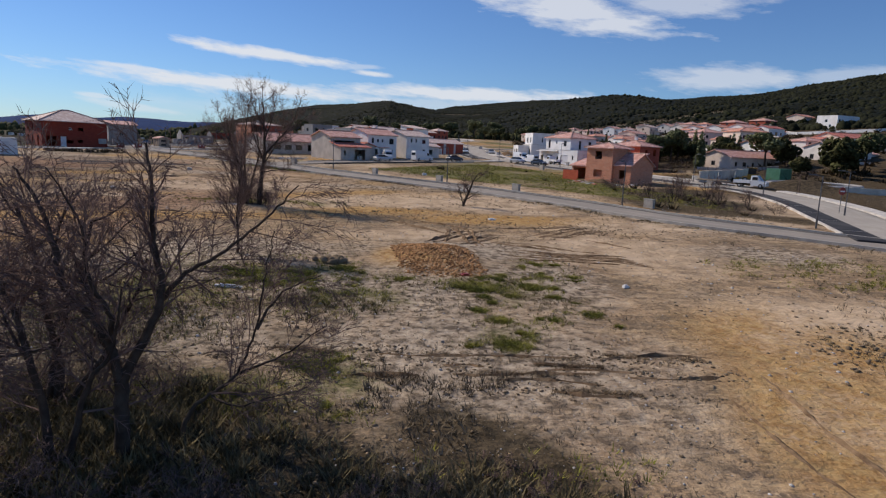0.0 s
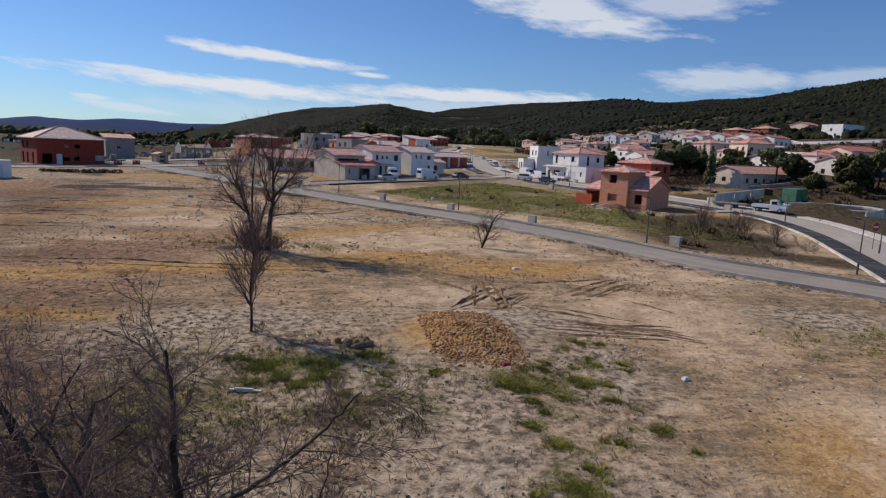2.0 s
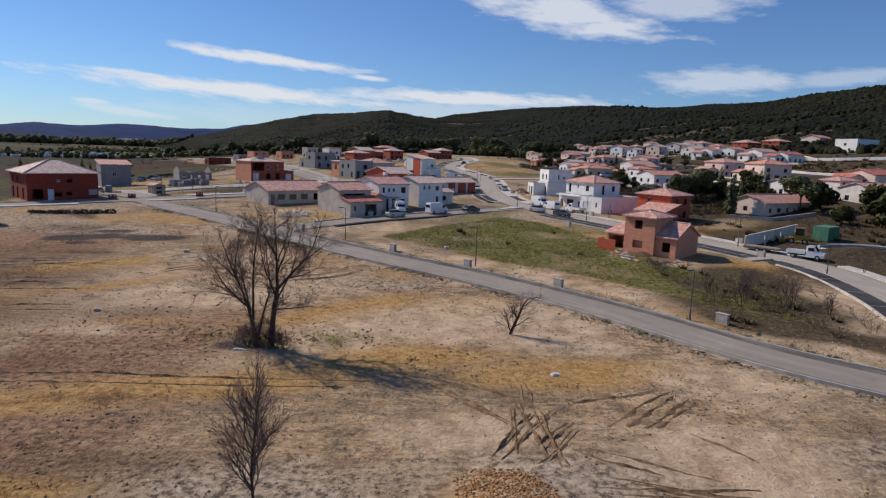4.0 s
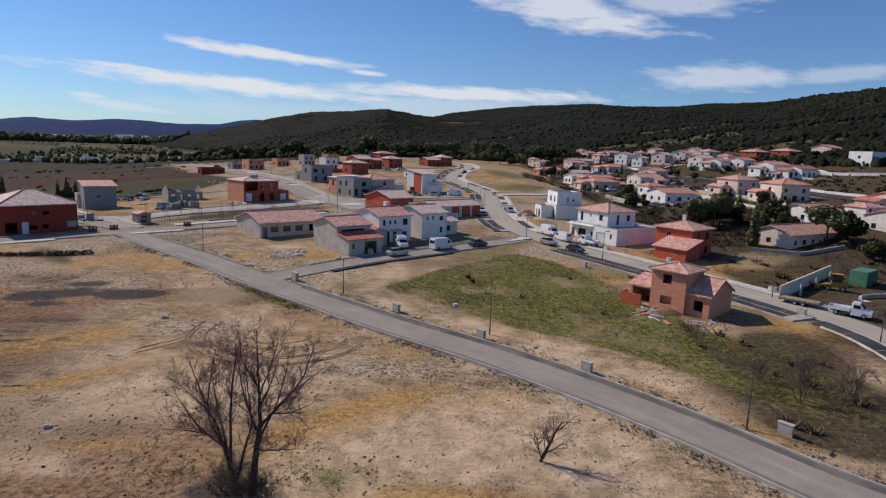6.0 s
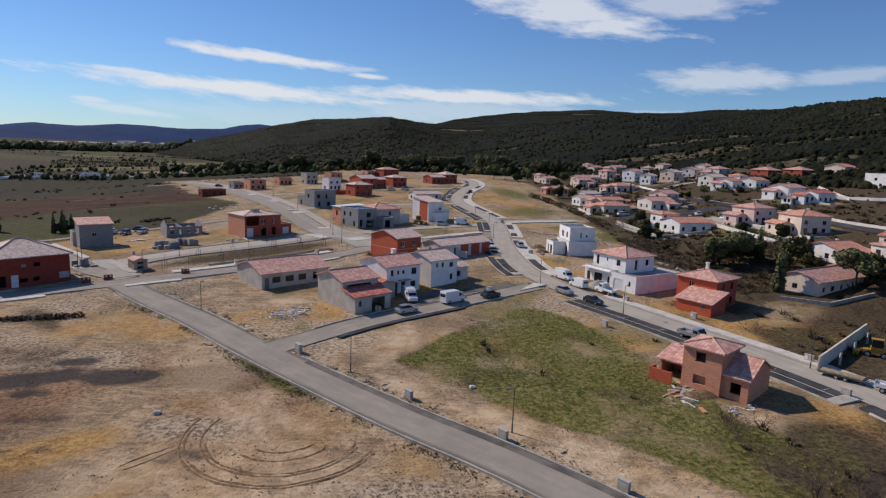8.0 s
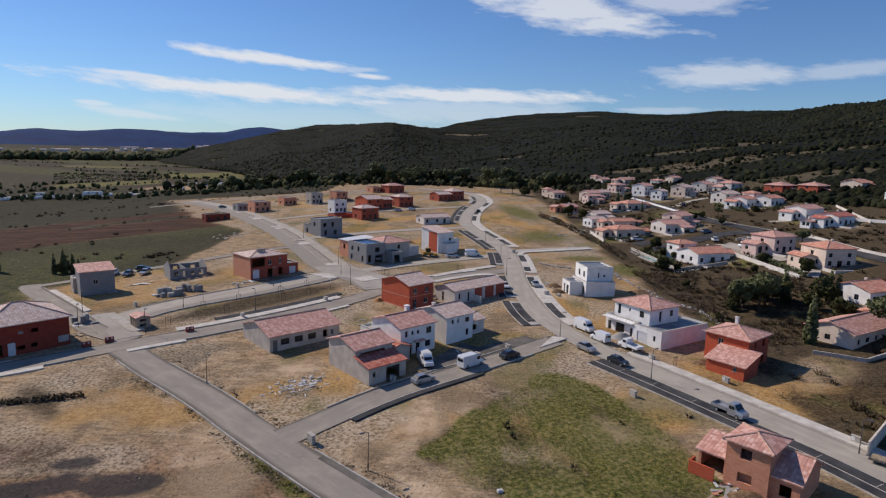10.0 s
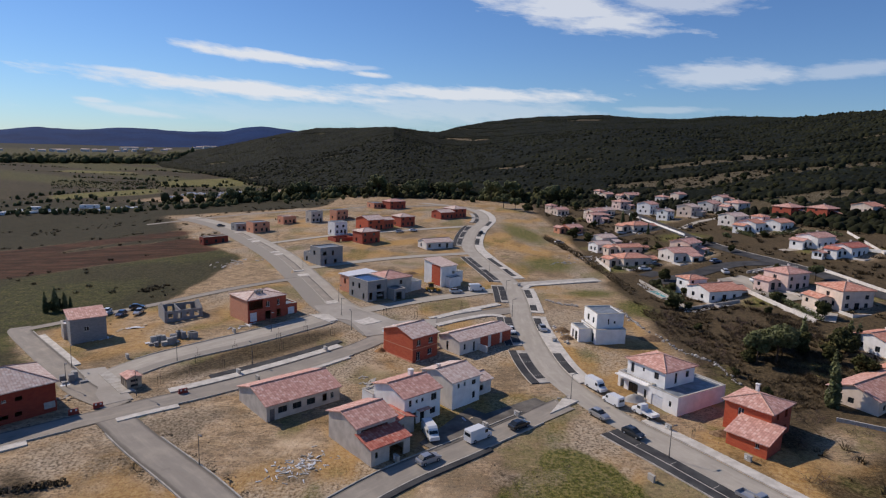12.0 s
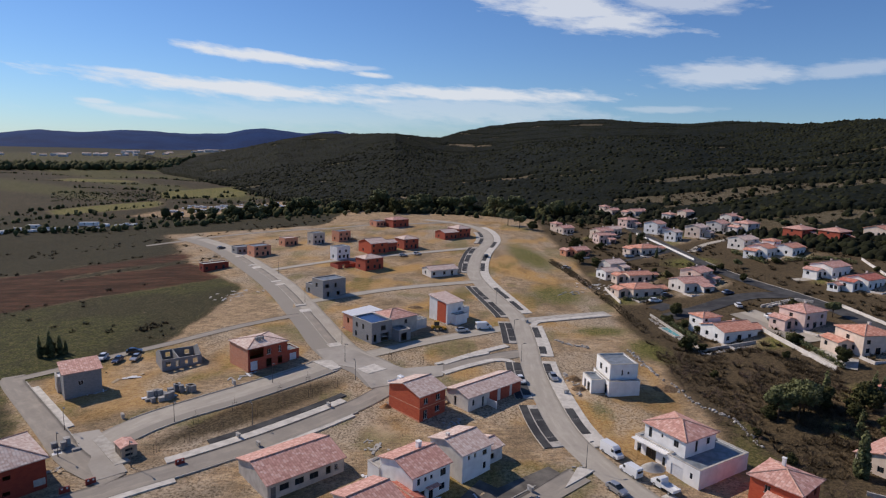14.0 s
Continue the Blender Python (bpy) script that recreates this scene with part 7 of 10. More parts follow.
def leafy_trees():
    rng = random.Random(11)
    kinds = {}
    for kind, n in (("pine", 2), ("oak", 3), ("cypress", 2)):
        for k in range(n):
            h = {"pine": 9.0, "oak": 6.5, "cypress": 8.5}[kind]
            t, c = leafy(kind, 50 + 7 * k + len(kind), h)
            r = new({"pine": "pine_tree", "oak": "oak_tree", "cypress": "cypress"}[kind])
            a, b = new("trunk", t), new("crown", c)
            a.parent = b.parent = r
            tagged(r, {"pine": "dark green spreading pine among the villas", "oak": "dense dark evergreen oak in scrub", "cypress": "narrow dark column-shaped cypress beside villas"}[kind], "tree", "evergreen trees on the hillside")
            kinds.setdefault(kind, []).append(r)
    spots = [("pine", 72.6, 146.5, 1.05), ("pine", 53.6, 166.0, 0.8), ("pine", 57.4, 165.6, 0.9), ("pine", 60.6, 169.4, 0.75), ("oak", 56.0, 169.6, 0.9), ("oak", 64.6, 170.2, 0.8), ("oak", 61.6, 173.2, 0.8), ("cypress", 57.4, 146.2, 1.15), ("cypress", 65.6, 171.0, 1.0), ("cypress", 65.3, 158.9, 0.7), ("cypress", 76.0, 171.6, 0.8), ("cypress", 77.4, 170.9, 0.75),
             ("oak", 73.4, 168.6, 0.95), ("oak", 68.0, 164.4, 0.55), ("oak", 70.5, 158.0, 0.8), ("oak", 79, 150, 1.1), ("oak", 84, 138, 1.2), ("oak", 80, 130, 1.1), ("pine", 92, 141, 1.1), ("oak", 97, 134, 1.3), ("oak", 88, 118, 1.3), ("oak", 82, 108, 1.1), ("oak", 96, 108, 1.3), ("oak", 108, 120, 1.4), ("oak", 74, 134, 0.7),
             ("cypress", -114.5, 196, 0.82), ("cypress", -116.4, 195.0, 0.66), ("cypress", -112.6, 197.0, 0.72), ("cypress", -113.4, 195.2, 0.60), ("cypress", -111.4, 197.6, 0.50), ("oak", -114.4, 195.6, 0.62), ("cypress", -136, 200, 0.95), ("oak", 46.5, 160, 0.3), ("oak", 48, 150, 0.35), ("oak", 50, 188, 0.3), ("oak", 79.4, 206, 0.35),
             ("oak", 58, 218, 0.5), ("oak", 55, 222, 0.5), ("oak", 53, 228, 0.5), ("oak", 63, 224, 0.45), ("oak", 48, 300, 0.9), ("oak", 43, 312, 0.9), ("oak", 46, 340, 1.0), ("pine", 26, 402, 0.9), ("pine", 20, 412, 1.0), ("oak", 33, 396, 1.0), ("cypress", 42, 420, 0.9), ("cypress", 76, 312, 0.6), ("cypress", 74, 346, 0.9), ("cypress", 77.5, 345, 0.8)]
    for k in range(80):
        t = (k + rng.random()) / 80
        spots.append((("oak", "oak", "pine")[k % 3], -180 + 245 * t + rng.gauss(0, 6), 446 + 30 * math.sin(t * 3.0) + rng.gauss(0, 9), rng.uniform(0.8, 1.5)))
    fixed = len(spots)
    made = set()
    while len(spots) < 215:
        x, y = rng.uniform(48, 165), rng.uniform(150, 430)
        if (x - 104) ** 2 < 20 and y < 370:
            continue
        spots.append(("oak" if rng.random() < 0.8 else "pine", x, y, rng.uniform(0.35, 0.75)))
    houses = [(o.location.x, o.location.y) for o in scene.objects if o.name.split(".")[0] in ("villa", "house", "farmhouse") and o.parent is None]
    for k, (kind, x, y, s) in enumerate(spots):
        if k >= fixed and any((x - a - 2) ** 2 + (y - b - 5) ** 2 < 110 for a, b in houses):
            continue
        src = kinds[kind][k % len(kinds[kind])]
        m = pose(x, y, float(H(x, y)) - 0.1, 0, 0, rng.uniform(0, 360)) @ Matrix.Diagonal((s, s, s * rng.uniform(0.85, 1.1), 1))
        if src.name not in made:
            made.add(src.name)
            src.matrix_basis = m
        else:
            c = copy_thing(src, Matrix())
            c.matrix_basis = m


leafy_trees()


# ---- woods, scrub, weeds and stones: what nobody could count ----
def icosphere(sub):
    bm = bmesh.new()
    bmesh.ops.create_icosphere(bm, subdivisions=sub, radius=1.0)
    bm.verts.ensure_lookup_table()
    v = np.array([q.co[:] for q in bm.verts])
    f = np.array([[q.index for q in p.verts] for p in bm.faces])
    bm.free()
    return v, f


def far_crown():
    """A tree crown seen from far off: a five-sided cap."""
    a = np.arange(5) * 2 * math.pi / 5
    v = np.concatenate([np.stack([0.95 * np.cos(a), 0.95 * np.sin(a), 0 * a - 0.3], -1), [(0.1, 0.05, 0.85)]])
    return v, np.array([(k, (k + 1) % 5, 5) for k in range(5)])


def crown_dome():
    """A low rounded tree crown, open below."""
    a = np.arange(5) * 2 * math.pi / 5
    lo = np.stack([0.92 * np.cos(a), 0.92 * np.sin(a), 0 * a - 0.45], -1)
    hi = np.stack([0.78 * np.cos(a + 0.63), 0.78 * np.sin(a + 0.63), 0 * a + 0.45], -1)
    f = []
    for k in range(5):
        j = (k + 1) % 5
        f += [(k, j, 5 + k), (j, 5 + j, 5 + k), (5 + k, 5 + j, 10)]
    return np.concatenate([lo, hi, [(0, 0, 1.0)]]), np.array(f)


def scatter(name, base, places, sizes, squash, jitter, mat, label, category, seed, sink=0.25, smooth=False):
    """Many uneven copies of a small closed form as one mesh."""
    rng = np.random.RandomState(seed)
    v, f = base
    n, k = len(places), len(v)
    ang = rng.rand(n) * 2 * math.pi
    c, s = np.cos(ang)[:, None], np.sin(ang)[:, None]
    shape = v[None] * (1 + jitter * (rng.rand(n, k, 1) - 0.5) * 2)
    x = shape[..., 0] * c - shape[..., 1] * s
    y = shape[..., 0] * s + shape[..., 1] * c
    tall = squash * (0.75 + 0.5 * rng.rand(n))
    z = shape[..., 2] * tall[:, None] + tall[:, None] * (1 - 2 * sink)
    out = np.stack([x, y, z], -1) * sizes[:, None, None] + places[:, None, :]
    faces = (f[None] + (np.arange(n) * k)[:, None, None]).reshape(-1, f.shape[1])
    ob = new(name, rawmesh(name, out.reshape(-1, 3), faces, mat, smooth))
    return tagged(ob, label, category, kind="stuff")


def on_ground(x, y):
    return np.stack([x, y, lie(x, y)], -1)


def blades(name, x, y, size, mat, label, seed, per=7, category="grass", reach=0.3):
    """Clumps of thin upright blades as one mesh."""
    rng = np.random.RandomState(seed)
    n = len(x)
    base = np.stack([x, y, lie(x, y) - 0.03], -1)
    a = rng.rand(n, per) * 2 * math.pi
    lean = rng.uniform(0.2, 1.5, (n, per))
    ht = size[:, None] * rng.uniform(0.5, 1.1, (n, per))
    foot = base[:, None, :] + np.stack([np.cos(a) * reach * size[:, None] * rng.rand(n, per) ** 0.5, np.sin(a) * reach * size[:, None], 0 * a], -1)
    tip = foot + np.stack([np.cos(a) * lean * ht, np.sin(a) * lean * ht, ht], -1)
    wide = np.stack([-np.sin(a), np.cos(a), 0 * a], -1) * ((0.07 if reach < 0.5 else 0.2) * size[:, None, None])
    v = np.stack([foot - wide, foot + wide, tip], 2).reshape(-1, 3)
    f = np.arange(n * per * 3).reshape(-1, 3)
    ob = new(name, rawmesh(name, v, f, mat))
    return tagged(ob, label, category, kind="stuff")


def canopy():
    """The closed crown cover of the wooded slopes, domed crown by crown, open over the clearings."""
    az, s = np.meshgrid(np.linspace(-27, 44, 600), np.linspace(0, 1, 280))
    d0, d1 = np.interp(az, HILLS[:, 0], HILLS[:, 1]), np.interp(az, HILLS[:, 0], HILLS[:, 2])
    d = d0 - 15 + (d1 + 80 - d0) * s ** 1.15
    x, y = d * np.sin(np.radians(az)), d * np.cos(np.radians(az))
    cell, best = 4.2, np.full(x.shape, 9.0)
    ci, cj = np.floor(x / cell), np.floor(y / cell)
    for a in (-1, 0, 1):
        for b in (-1, 0, 1):
            i, j = ci + a, cj + b
            hx, hy = np.sin(i * 12.9898 + j * 78.233) * 43758.5453, np.sin(i * 39.346 + j * 11.135) * 24634.6345
            best = np.minimum(best, np.hypot(i + (hx - np.floor(hx)) - x / cell, j + (hy - np.floor(hy)) - y / cell))
    bare = clearings(x, y)
    grown = smooth01(0.75, 0.45, bare) * smooth01(-15, 25, d - d0)
    tall = grown * (0.5 + 1.8 * np.clip(1.0 - best * best, 0, 1) + 1.2 * (fbm(x / 9, y / 9, 3) - 0.5)) - 2.5 * (1 - grown)
    idx = np.arange(x.size).reshape(x.shape)
    f = np.stack([idx[:-1, :-1], idx[:-1, 1:], idx[1:, 1:], idx[1:, :-1]], -1).reshape(-1, 4)
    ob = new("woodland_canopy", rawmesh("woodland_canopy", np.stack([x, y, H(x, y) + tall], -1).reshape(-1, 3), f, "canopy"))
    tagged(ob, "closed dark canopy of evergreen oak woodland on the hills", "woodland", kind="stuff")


canopy()


def woods():
    rng = np.random.RandomState(5)
    n = 92000
    az = rng.uniform(-27, 46, n)
    d0, d1 = np.interp(az, HILLS[:, 0], HILLS[:, 1]) - 25, np.interp(az, HILLS[:, 0], HILLS[:, 2]) + 60
    d = np.sqrt(d0**2 + (d1**2 - d0**2) * rng.rand(n) ** 1.15)
    x, y = d * np.sin(np.radians(az)), d * np.cos(np.radians(az))
    keep = rng.rand(n) > clearings(x, y) * 0.88
    x, y, d = x[keep], y[keep], d[keep]
    size = 0.8 + 1.7 * rng.rand(len(x)) ** 1.7 + 0.3 * smooth01(650, 1100, d)
    near = d < 950
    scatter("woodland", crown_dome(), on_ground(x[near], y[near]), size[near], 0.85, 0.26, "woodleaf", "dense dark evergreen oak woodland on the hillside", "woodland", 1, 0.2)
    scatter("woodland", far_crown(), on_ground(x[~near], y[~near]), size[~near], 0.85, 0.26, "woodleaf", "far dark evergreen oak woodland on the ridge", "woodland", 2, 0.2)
    # belt of trees behind the estate and along the fields
    n = 420
    t = rng.rand(n)
    bx, by = -175 + 235 * t + rng.normal(0, 8, n), 446 + 60 * np.sin(t * 3.0) * 0.5 + rng.normal(0, 11, n)
    u = rng.rand(900)
    tx, ty = -980 + 440 * u + rng.normal(0, 10, 900), 780 + 365 * u + rng.uniform(0, 150, 900)
    hx, hy = rng.uniform(-360, -110, 420), rng.uniform(430, 700, 420)
    rows = np.abs(((0.6 * hx + 0.8 * hy) % 62) - 31) < 4
    hx, hy = hx[rows], hy[rows]
    yx, yy = -150 - 150 * rng.rand(120), 0
    yy = 378 + 0.35 * (yx + 300) + rng.normal(0, 4, 120)
    # hedge lines along the plots of the plain, a vineyard of dark stools, tall trees about the yard
    lines = [(-290, 412, -254, 566), (-254, 566, -120, 600), (-316, 480, -280, 600), (-400, 640, -265, 610), (-270, 600, -230, 655), (-420, 700, -300, 690), (-560, 800, -330, 760), (-440, 905, -300, 830), (-205, 600, -95, 775), (-178, 528, -112, 560), (-300, 830, -180, 760), (-700, 930, -420, 880)]
    lx = np.concatenate([a + (c - a) * rng.rand(60) for a, b, c, d in lines])
    ly = np.concatenate([b + (d - b) * 0.5 + rng.normal(0, 2.5, 60) if abs(c - a) < 1 else b + (d - b) * (lx[60 * k:60 * k + 60] - a) / (c - a) + rng.normal(0, 2.5, 60) for k, (a, b, c, d) in enumerate(lines)])
    vx, vy = rng.uniform(-406, -262, 900), rng.uniform(548, 680, 900)
    ok = inside(vx, vy, [(-406, 639), (-310, 680), (-262, 577), (-346, 548)])
    vx, vy = vx[ok], vy[ok]
    wx, wy = rng.uniform(-330, -95, 140), rng.uniform(425, 470, 140)
    tx2, ty2 = np.array([-203, -188, -184, -165, -150, -146, -128, -214, -120, -170.0]), np.array([486, 489, 478, 492, 486, 497, 490, 470, 500, 482.0])
    x, y = np.concatenate([bx, tx, hx, yx, lx, vx, wx, tx2]), np.concatenate([by, ty, hy, yy, ly, vy, wy, ty2])
    size = np.concatenate([rng.uniform(1.0, 2.4, 420), rng.uniform(3.6, 6.4, 900), rng.uniform(1.0, 2.0, len(hx)), rng.uniform(0.8, 1.8, 120), 0.4 + 1.1 * rng.rand(len(lx)) ** 2, rng.uniform(0.3, 0.65, len(vx)), 0.3 + 1.2 * rng.rand(140) ** 2, rng.uniform(2.2, 3.6, 10)])
    scatter("tree_belt", icosphere(1), on_ground(x, y), size, 1.15, 0.34, "oak", "dark belts of trees along the fields", "trees", 3, 0.1)
    # scrub on the slopes and in the waste land
    n = 5200
    x, y = rng.uniform(42, 250, n), rng.uniform(112, 470, n)
    ok = (fbm(x / 16, y / 16) > 0.47) & (road_distance(x, y) > 1.0) & ~((x < 50) & (y > 175) & (y < 330))
    x, y = x[ok], y[ok]
    blades("scrub", x, y, rng.uniform(0.4, 1.25, len(x)), "scrubleaf", "brown and olive scrub bushes on the slope", 4, 20, "scrub", 0.55)
    # brambles and brown brush thick on the slope below the villas
    n = 6500
    x, y = rng.uniform(36, 82, n), rng.uniform(134, 236, n)
    ok = inside(x, y, [(40, 205), (45, 234), (52, 205), (68, 204), (78, 188), (66, 150), (58, 150), (51, 140), (46, 150), (44, 172)]) & (fbm(x / 9 + 5, y / 9) > 0.40)
    x, y = x[ok], y[ok]
    blades("scrub", x, y, rng.uniform(0.25, 0.9, len(x)) * (0.6 + 0.8 * fbm(x / 12, y / 12)), "drybrush", "brown brambles and brush on the slope below the villas", 14, 26, "scrub", 0.48)
    n = 2600
    x, y = rng.uniform(-330, -84, n), rng.uniform(185, 440, n)
    lane = 0.82 * y - 0.57 * x
    hedge = (np.abs(lane - 327) < 3.0) & (x > -166) & (x < -118) | (np.abs(lane - 352) < 3) & (fbm(x / 12, y / 12) > 0.5) | (np.abs(lane - 395) < 9)
    ok = (hedge | (fbm(x / 22 + 9, y / 22) > 0.66) & (rng.rand(n) < 0.3)) & (road_distance(x, y) > 2)
    blades("scrub", x[ok], y[ok], rng.uniform(0.3, 1.1, ok.sum()), "scrubleaf", "dark bramble clumps in the brown fields", 6, 18, "scrub", 0.8)
    x = np.concatenate([rng.uniform(-103, -96, 30), rng.uniform(22, 34, 14), rng.uniform(-12, 24, 6)])
    y = np.concatenate([rng.uniform(214, 222, 30), rng.uniform(62, 92, 14), rng.uniform(95, 118, 6)])
    ok = road_distance(x, y) > 1.0
    x, y = x[ok], y[ok]
    blades("scrub", x, y, np.random.RandomState(3).uniform(0.3, 0.8, len(x)), "scrubleaf", "low dark bramble and weed clumps", 7, 20, "scrub", 0.7)


woods()


def ground_cover():
    rng = np.random.RandomState(17)

    def field(n, x0, x1, y0, y1, f):
        x, y = rng.uniform(x0, x1, n), rng.uniform(y0, y1, n)
        ok = (f(x, y)) & (road_distance(x, y) > 0.4)
        return x[ok], y[ok]

    # green weeds in patches over the near field
    def weedy(x, y):
        p = np.maximum.reduce([oval(x, y, *o) for o in ((-7.5, 32, 9, 3.6), (2.2, 31.5, 3.6, 2.0), (5, 35.6, 2.0, 1.2), (2.9, 28.1, 0.9, 0.8), (2.6, 24.0, 1.2, 2.0), (4.3, 25.5, 1.0, 0.7), (1.2, 22.4, 0.8, 0.8), (-4, 28, 2.4, 1.4), (-19, 57, 5, 1.6), (-12.5, 57.5, 3, 1.4), (-5.0, 17.8, 4.0, 1.4), (-2.2, 17.6, 2, 1.0), (2, 15.0, 4, 0.8), (-3.4, 20.4, 1.9, 0.9), (-10, 27, 6, 3), (23, 37, 6, 4), (-32.4, 102, 2.2, 1.4), (-29.5, 99, 2.4, 1.3), (-26.4, 95.6, 2.4, 1.3), (-23.4, 92.6, 2.2, 1.0))])
        return p * smooth01(0.42, 0.62, fbm(x / 1.3, y / 1.3)) > rng.rand(len(x)) * 0.7
    x, y = field(60000, -34, 30, 10, 62, weedy)
    x2, y2 = field(9000, -36, -18, 88, 105, weedy)
    x, y = np.concatenate([x, x2]), np.concatenate([y, y2])
    blades("weeds", x, y, rng.uniform(0.09, 0.27, len(x)), "grassblade", "green weed tufts on the bare ground", 1, 8)
    tufts = [(2.9, 27.9, .45), (2.4, 25.4, .4), (3.1, 24.1, .5), (1.3, 22.3, .4), (4.3, 25.6, .5), (5.1, 35.9, .5), (2.1, 32.0, .7), (1.0, 30.3, .4), (5.1, 27.0, .25), (7.1, 25.4, .2), (0.4, 24.4, .3), (5.4, 33.2, .5), (-3.5, 20.2, .8), (2.7, 22.8, .7), (2.4, 31.2, .5), (3.4, 33.0, .4), (4.4, 35.0, .4), (-2.4, 17.4, .6), (-5.4, 17.4, .7), (-6.6, 30.6, .8), (-9.4, 31.6, .7), (-4.6, 32.8, .6)]
    spread_rng = random.Random(44)
    tufts += [(spread_rng.uniform(-12.5, 4.5), spread_rng.gauss(31.0, 1.2), spread_rng.uniform(0.2, 0.55)) for _ in range(34)] + [(spread_rng.uniform(1.6, 7.0), spread_rng.uniform(26, 36.5), spread_rng.uniform(0.2, 0.5)) for _ in range(26)]
    x = np.concatenate([rng.normal(a, 0.62 * r, int(1500 * r * r) + 60) for a, b, r in tufts])
    y = np.concatenate([rng.normal(b, 0.58 * r, int(1500 * r * r) + 60) for a, b, r in tufts])
    ok = fbm(x / 0.7 + 3, y / 0.7) > 0.46
    x, y = x[ok], y[ok]
    blades("weeds", x, y, rng.uniform(0.05, 0.17, len(x)), "grassblade", "bright green weed clumps on the bare ground", 6, 8)
    blades("dead_weeds", x[::3] + rng.normal(0, 0.25, len(x[::3])), y[::3] + rng.normal(0, 0.25, len(x[::3])), rng.uniform(0.05, 0.16, len(x[::3])), "brush", "brown weeds round the green clumps", 18, 7)
    x, y = rng.uniform(-16, 8, 9000), rng.normal(30.8, 2.4, 9000)
    ok = fbm(x / 1.5 + 12, y / 1.5) > 0.50
    blades("dead_weeds", x[ok], y[ok], rng.uniform(0.05, 0.17, ok.sum()), "brush", "dark brown dead weeds among the green clumps", 15, 7)
    # weeds and brush on the ground between the first trees and the field
    x, y = rng.uniform(-19, 0, 11000), rng.uniform(18, 30.5, 11000)
    ok = np.maximum(oval(x, y, -12, 24, 7, 5), oval(x, y, -5, 26.5, 4.5, 2.6)) * (0.4 + fbm(x / 1.4 + 15, y / 1.4)) > 0.40 + 0.5 * rng.rand(11000)
    x, y = x[ok], y[ok]
    blades("dead_weeds", x[::2], y[::2], rng.uniform(0.08, 0.30, len(x[::2])), "brush", "brown weeds and brush before the first trees", 16, 8, "brush", 0.45)
    blades("weeds", x[1::2], y[1::2], rng.uniform(0.06, 0.20, len(x[1::2])), "grassblade", "green weeds mixed into the brown brush", 17, 7)
    # dry stalks and dead weeds
    x, y = field(26000, -45, 32, 9, 75, lambda x, y: (fbm(x / 5 + 3, y / 5) > 0.50 + 0.0035 * np.maximum(y - 20, 0)) & (rng.rand(len(x)) < 0.65) & ~((x > 5) & (x < 20) & (y < 45) & (x < 6 + 0.4 * y)))
    blades("dead_weeds", x, y, rng.uniform(0.08, 0.26, len(x)), "drygrass", "grey-brown dead weeds on the bare ground", 2, 6)
    x, y = field(6000, -12, 14, 9, 20, lambda x, y: fbm(x / 3 + 3, y / 3) > 0.44 + 0.03 * np.abs(x))
    blades("dead_weeds", x, y, rng.uniform(0.10, 0.30, len(x)), "drygrass", "tall dead weeds and brush stalks", 3, 8)
    x, y = field(42000, -48, 34, 10, 84, lambda x, y: (fbm(x / 3.0 + 60, y / 3.0) * 0.6 + fbm(x / 0.9, y / 0.9) * 0.4 > 0.50 + 0.0012 * np.maximum(y - 30, 0)) & ~((x > 8) & (x < 20) & (y < 46) & (rng.rand(len(x)) < 0.9)))
    blades("dead_weeds", x, y, 0.05 + 0.16 * rng.rand(len(x)) ** 2, "drygrass", "flat dark weed rosettes on the bare ground", 7, 7)
    # brown brambles and dead brush under the first trees
    x, y = rng.uniform(-15, 8.5, 15000), rng.uniform(9.5, 20, 15000)
    ok = (np.maximum(oval(x, y, 1.5, 12.6, 6.5, 2.6), oval(x, y, -8, 15, 7, 4.2)) * (0.35 + fbm(x / 1.6, y / 1.6)) > 0.42 + 0.45 * rng.rand(15000))
    blades("dead_weeds", x[ok], y[ok], rng.uniform(0.12, 0.42, ok.sum()), "brush", "dense brown brambles and dead brush under the trees", 9, 9, "brush", 0.45)
    # pebbles and crumbs of soil, thickest over the stony ground
    x, y = field(32000, -26, 22, 12, 50, lambda x, y: (fbm(x / 2.5 + 7, y / 2.5) > 0.40) & (rng.rand(len(x)) < np.clip(16.0 / y, 0.25, 1)) & ~((x > 7.5) & (x < 20) & (y < 46) & (rng.rand(len(x)) < 0.85)))
    pick = rng.rand(len(x)) < 0.35
    scatter("clods", crown_dome(), on_ground(x[~pick], y[~pick]), 0.012 + 0.05 * rng.rand((~pick).sum()) ** 3, 0.5, 0.5, "clod", "brown crumbs of soil over the stony field", "clods", 21, 0.3)
    scatter("stones", crown_dome(), on_ground(x[pick], y[pick]), 0.010 + 0.04 * rng.rand(pick.sum()) ** 3, 0.55, 0.5, "stone", "small pale pebbles over the stony field", "stones", 22, 0.3)
    x, y = field(30000, -50, 32, 17, 82, lambda x, y: (0.6 * fbm(x / 6 + 40, y / 6) + 0.4 * fbm(x / 1.2, y / 2.2) > 0.53) & ~((x > 8) & (x < 20) & (y < 46) & (rng.rand(len(x)) < 0.8)))
    scatter("clods", crown_dome(), on_ground(x, y), 0.02 + 0.085 * rng.rand(len(x)) ** 2.2, 0.45, 0.5, "clod", "drifts of dark clods and stones over the field", "clods", 25, 0.3)
    # weedy bank with clods at the edge of the haul track
    x, y = rng.normal(17.5, 2.2, 1500), rng.normal(22.8, 2.0, 1500)
    ok = (x > 13.4 + 0.30 * np.abs(y - 23.5)) & (np.abs(y - 22.8) < 4)
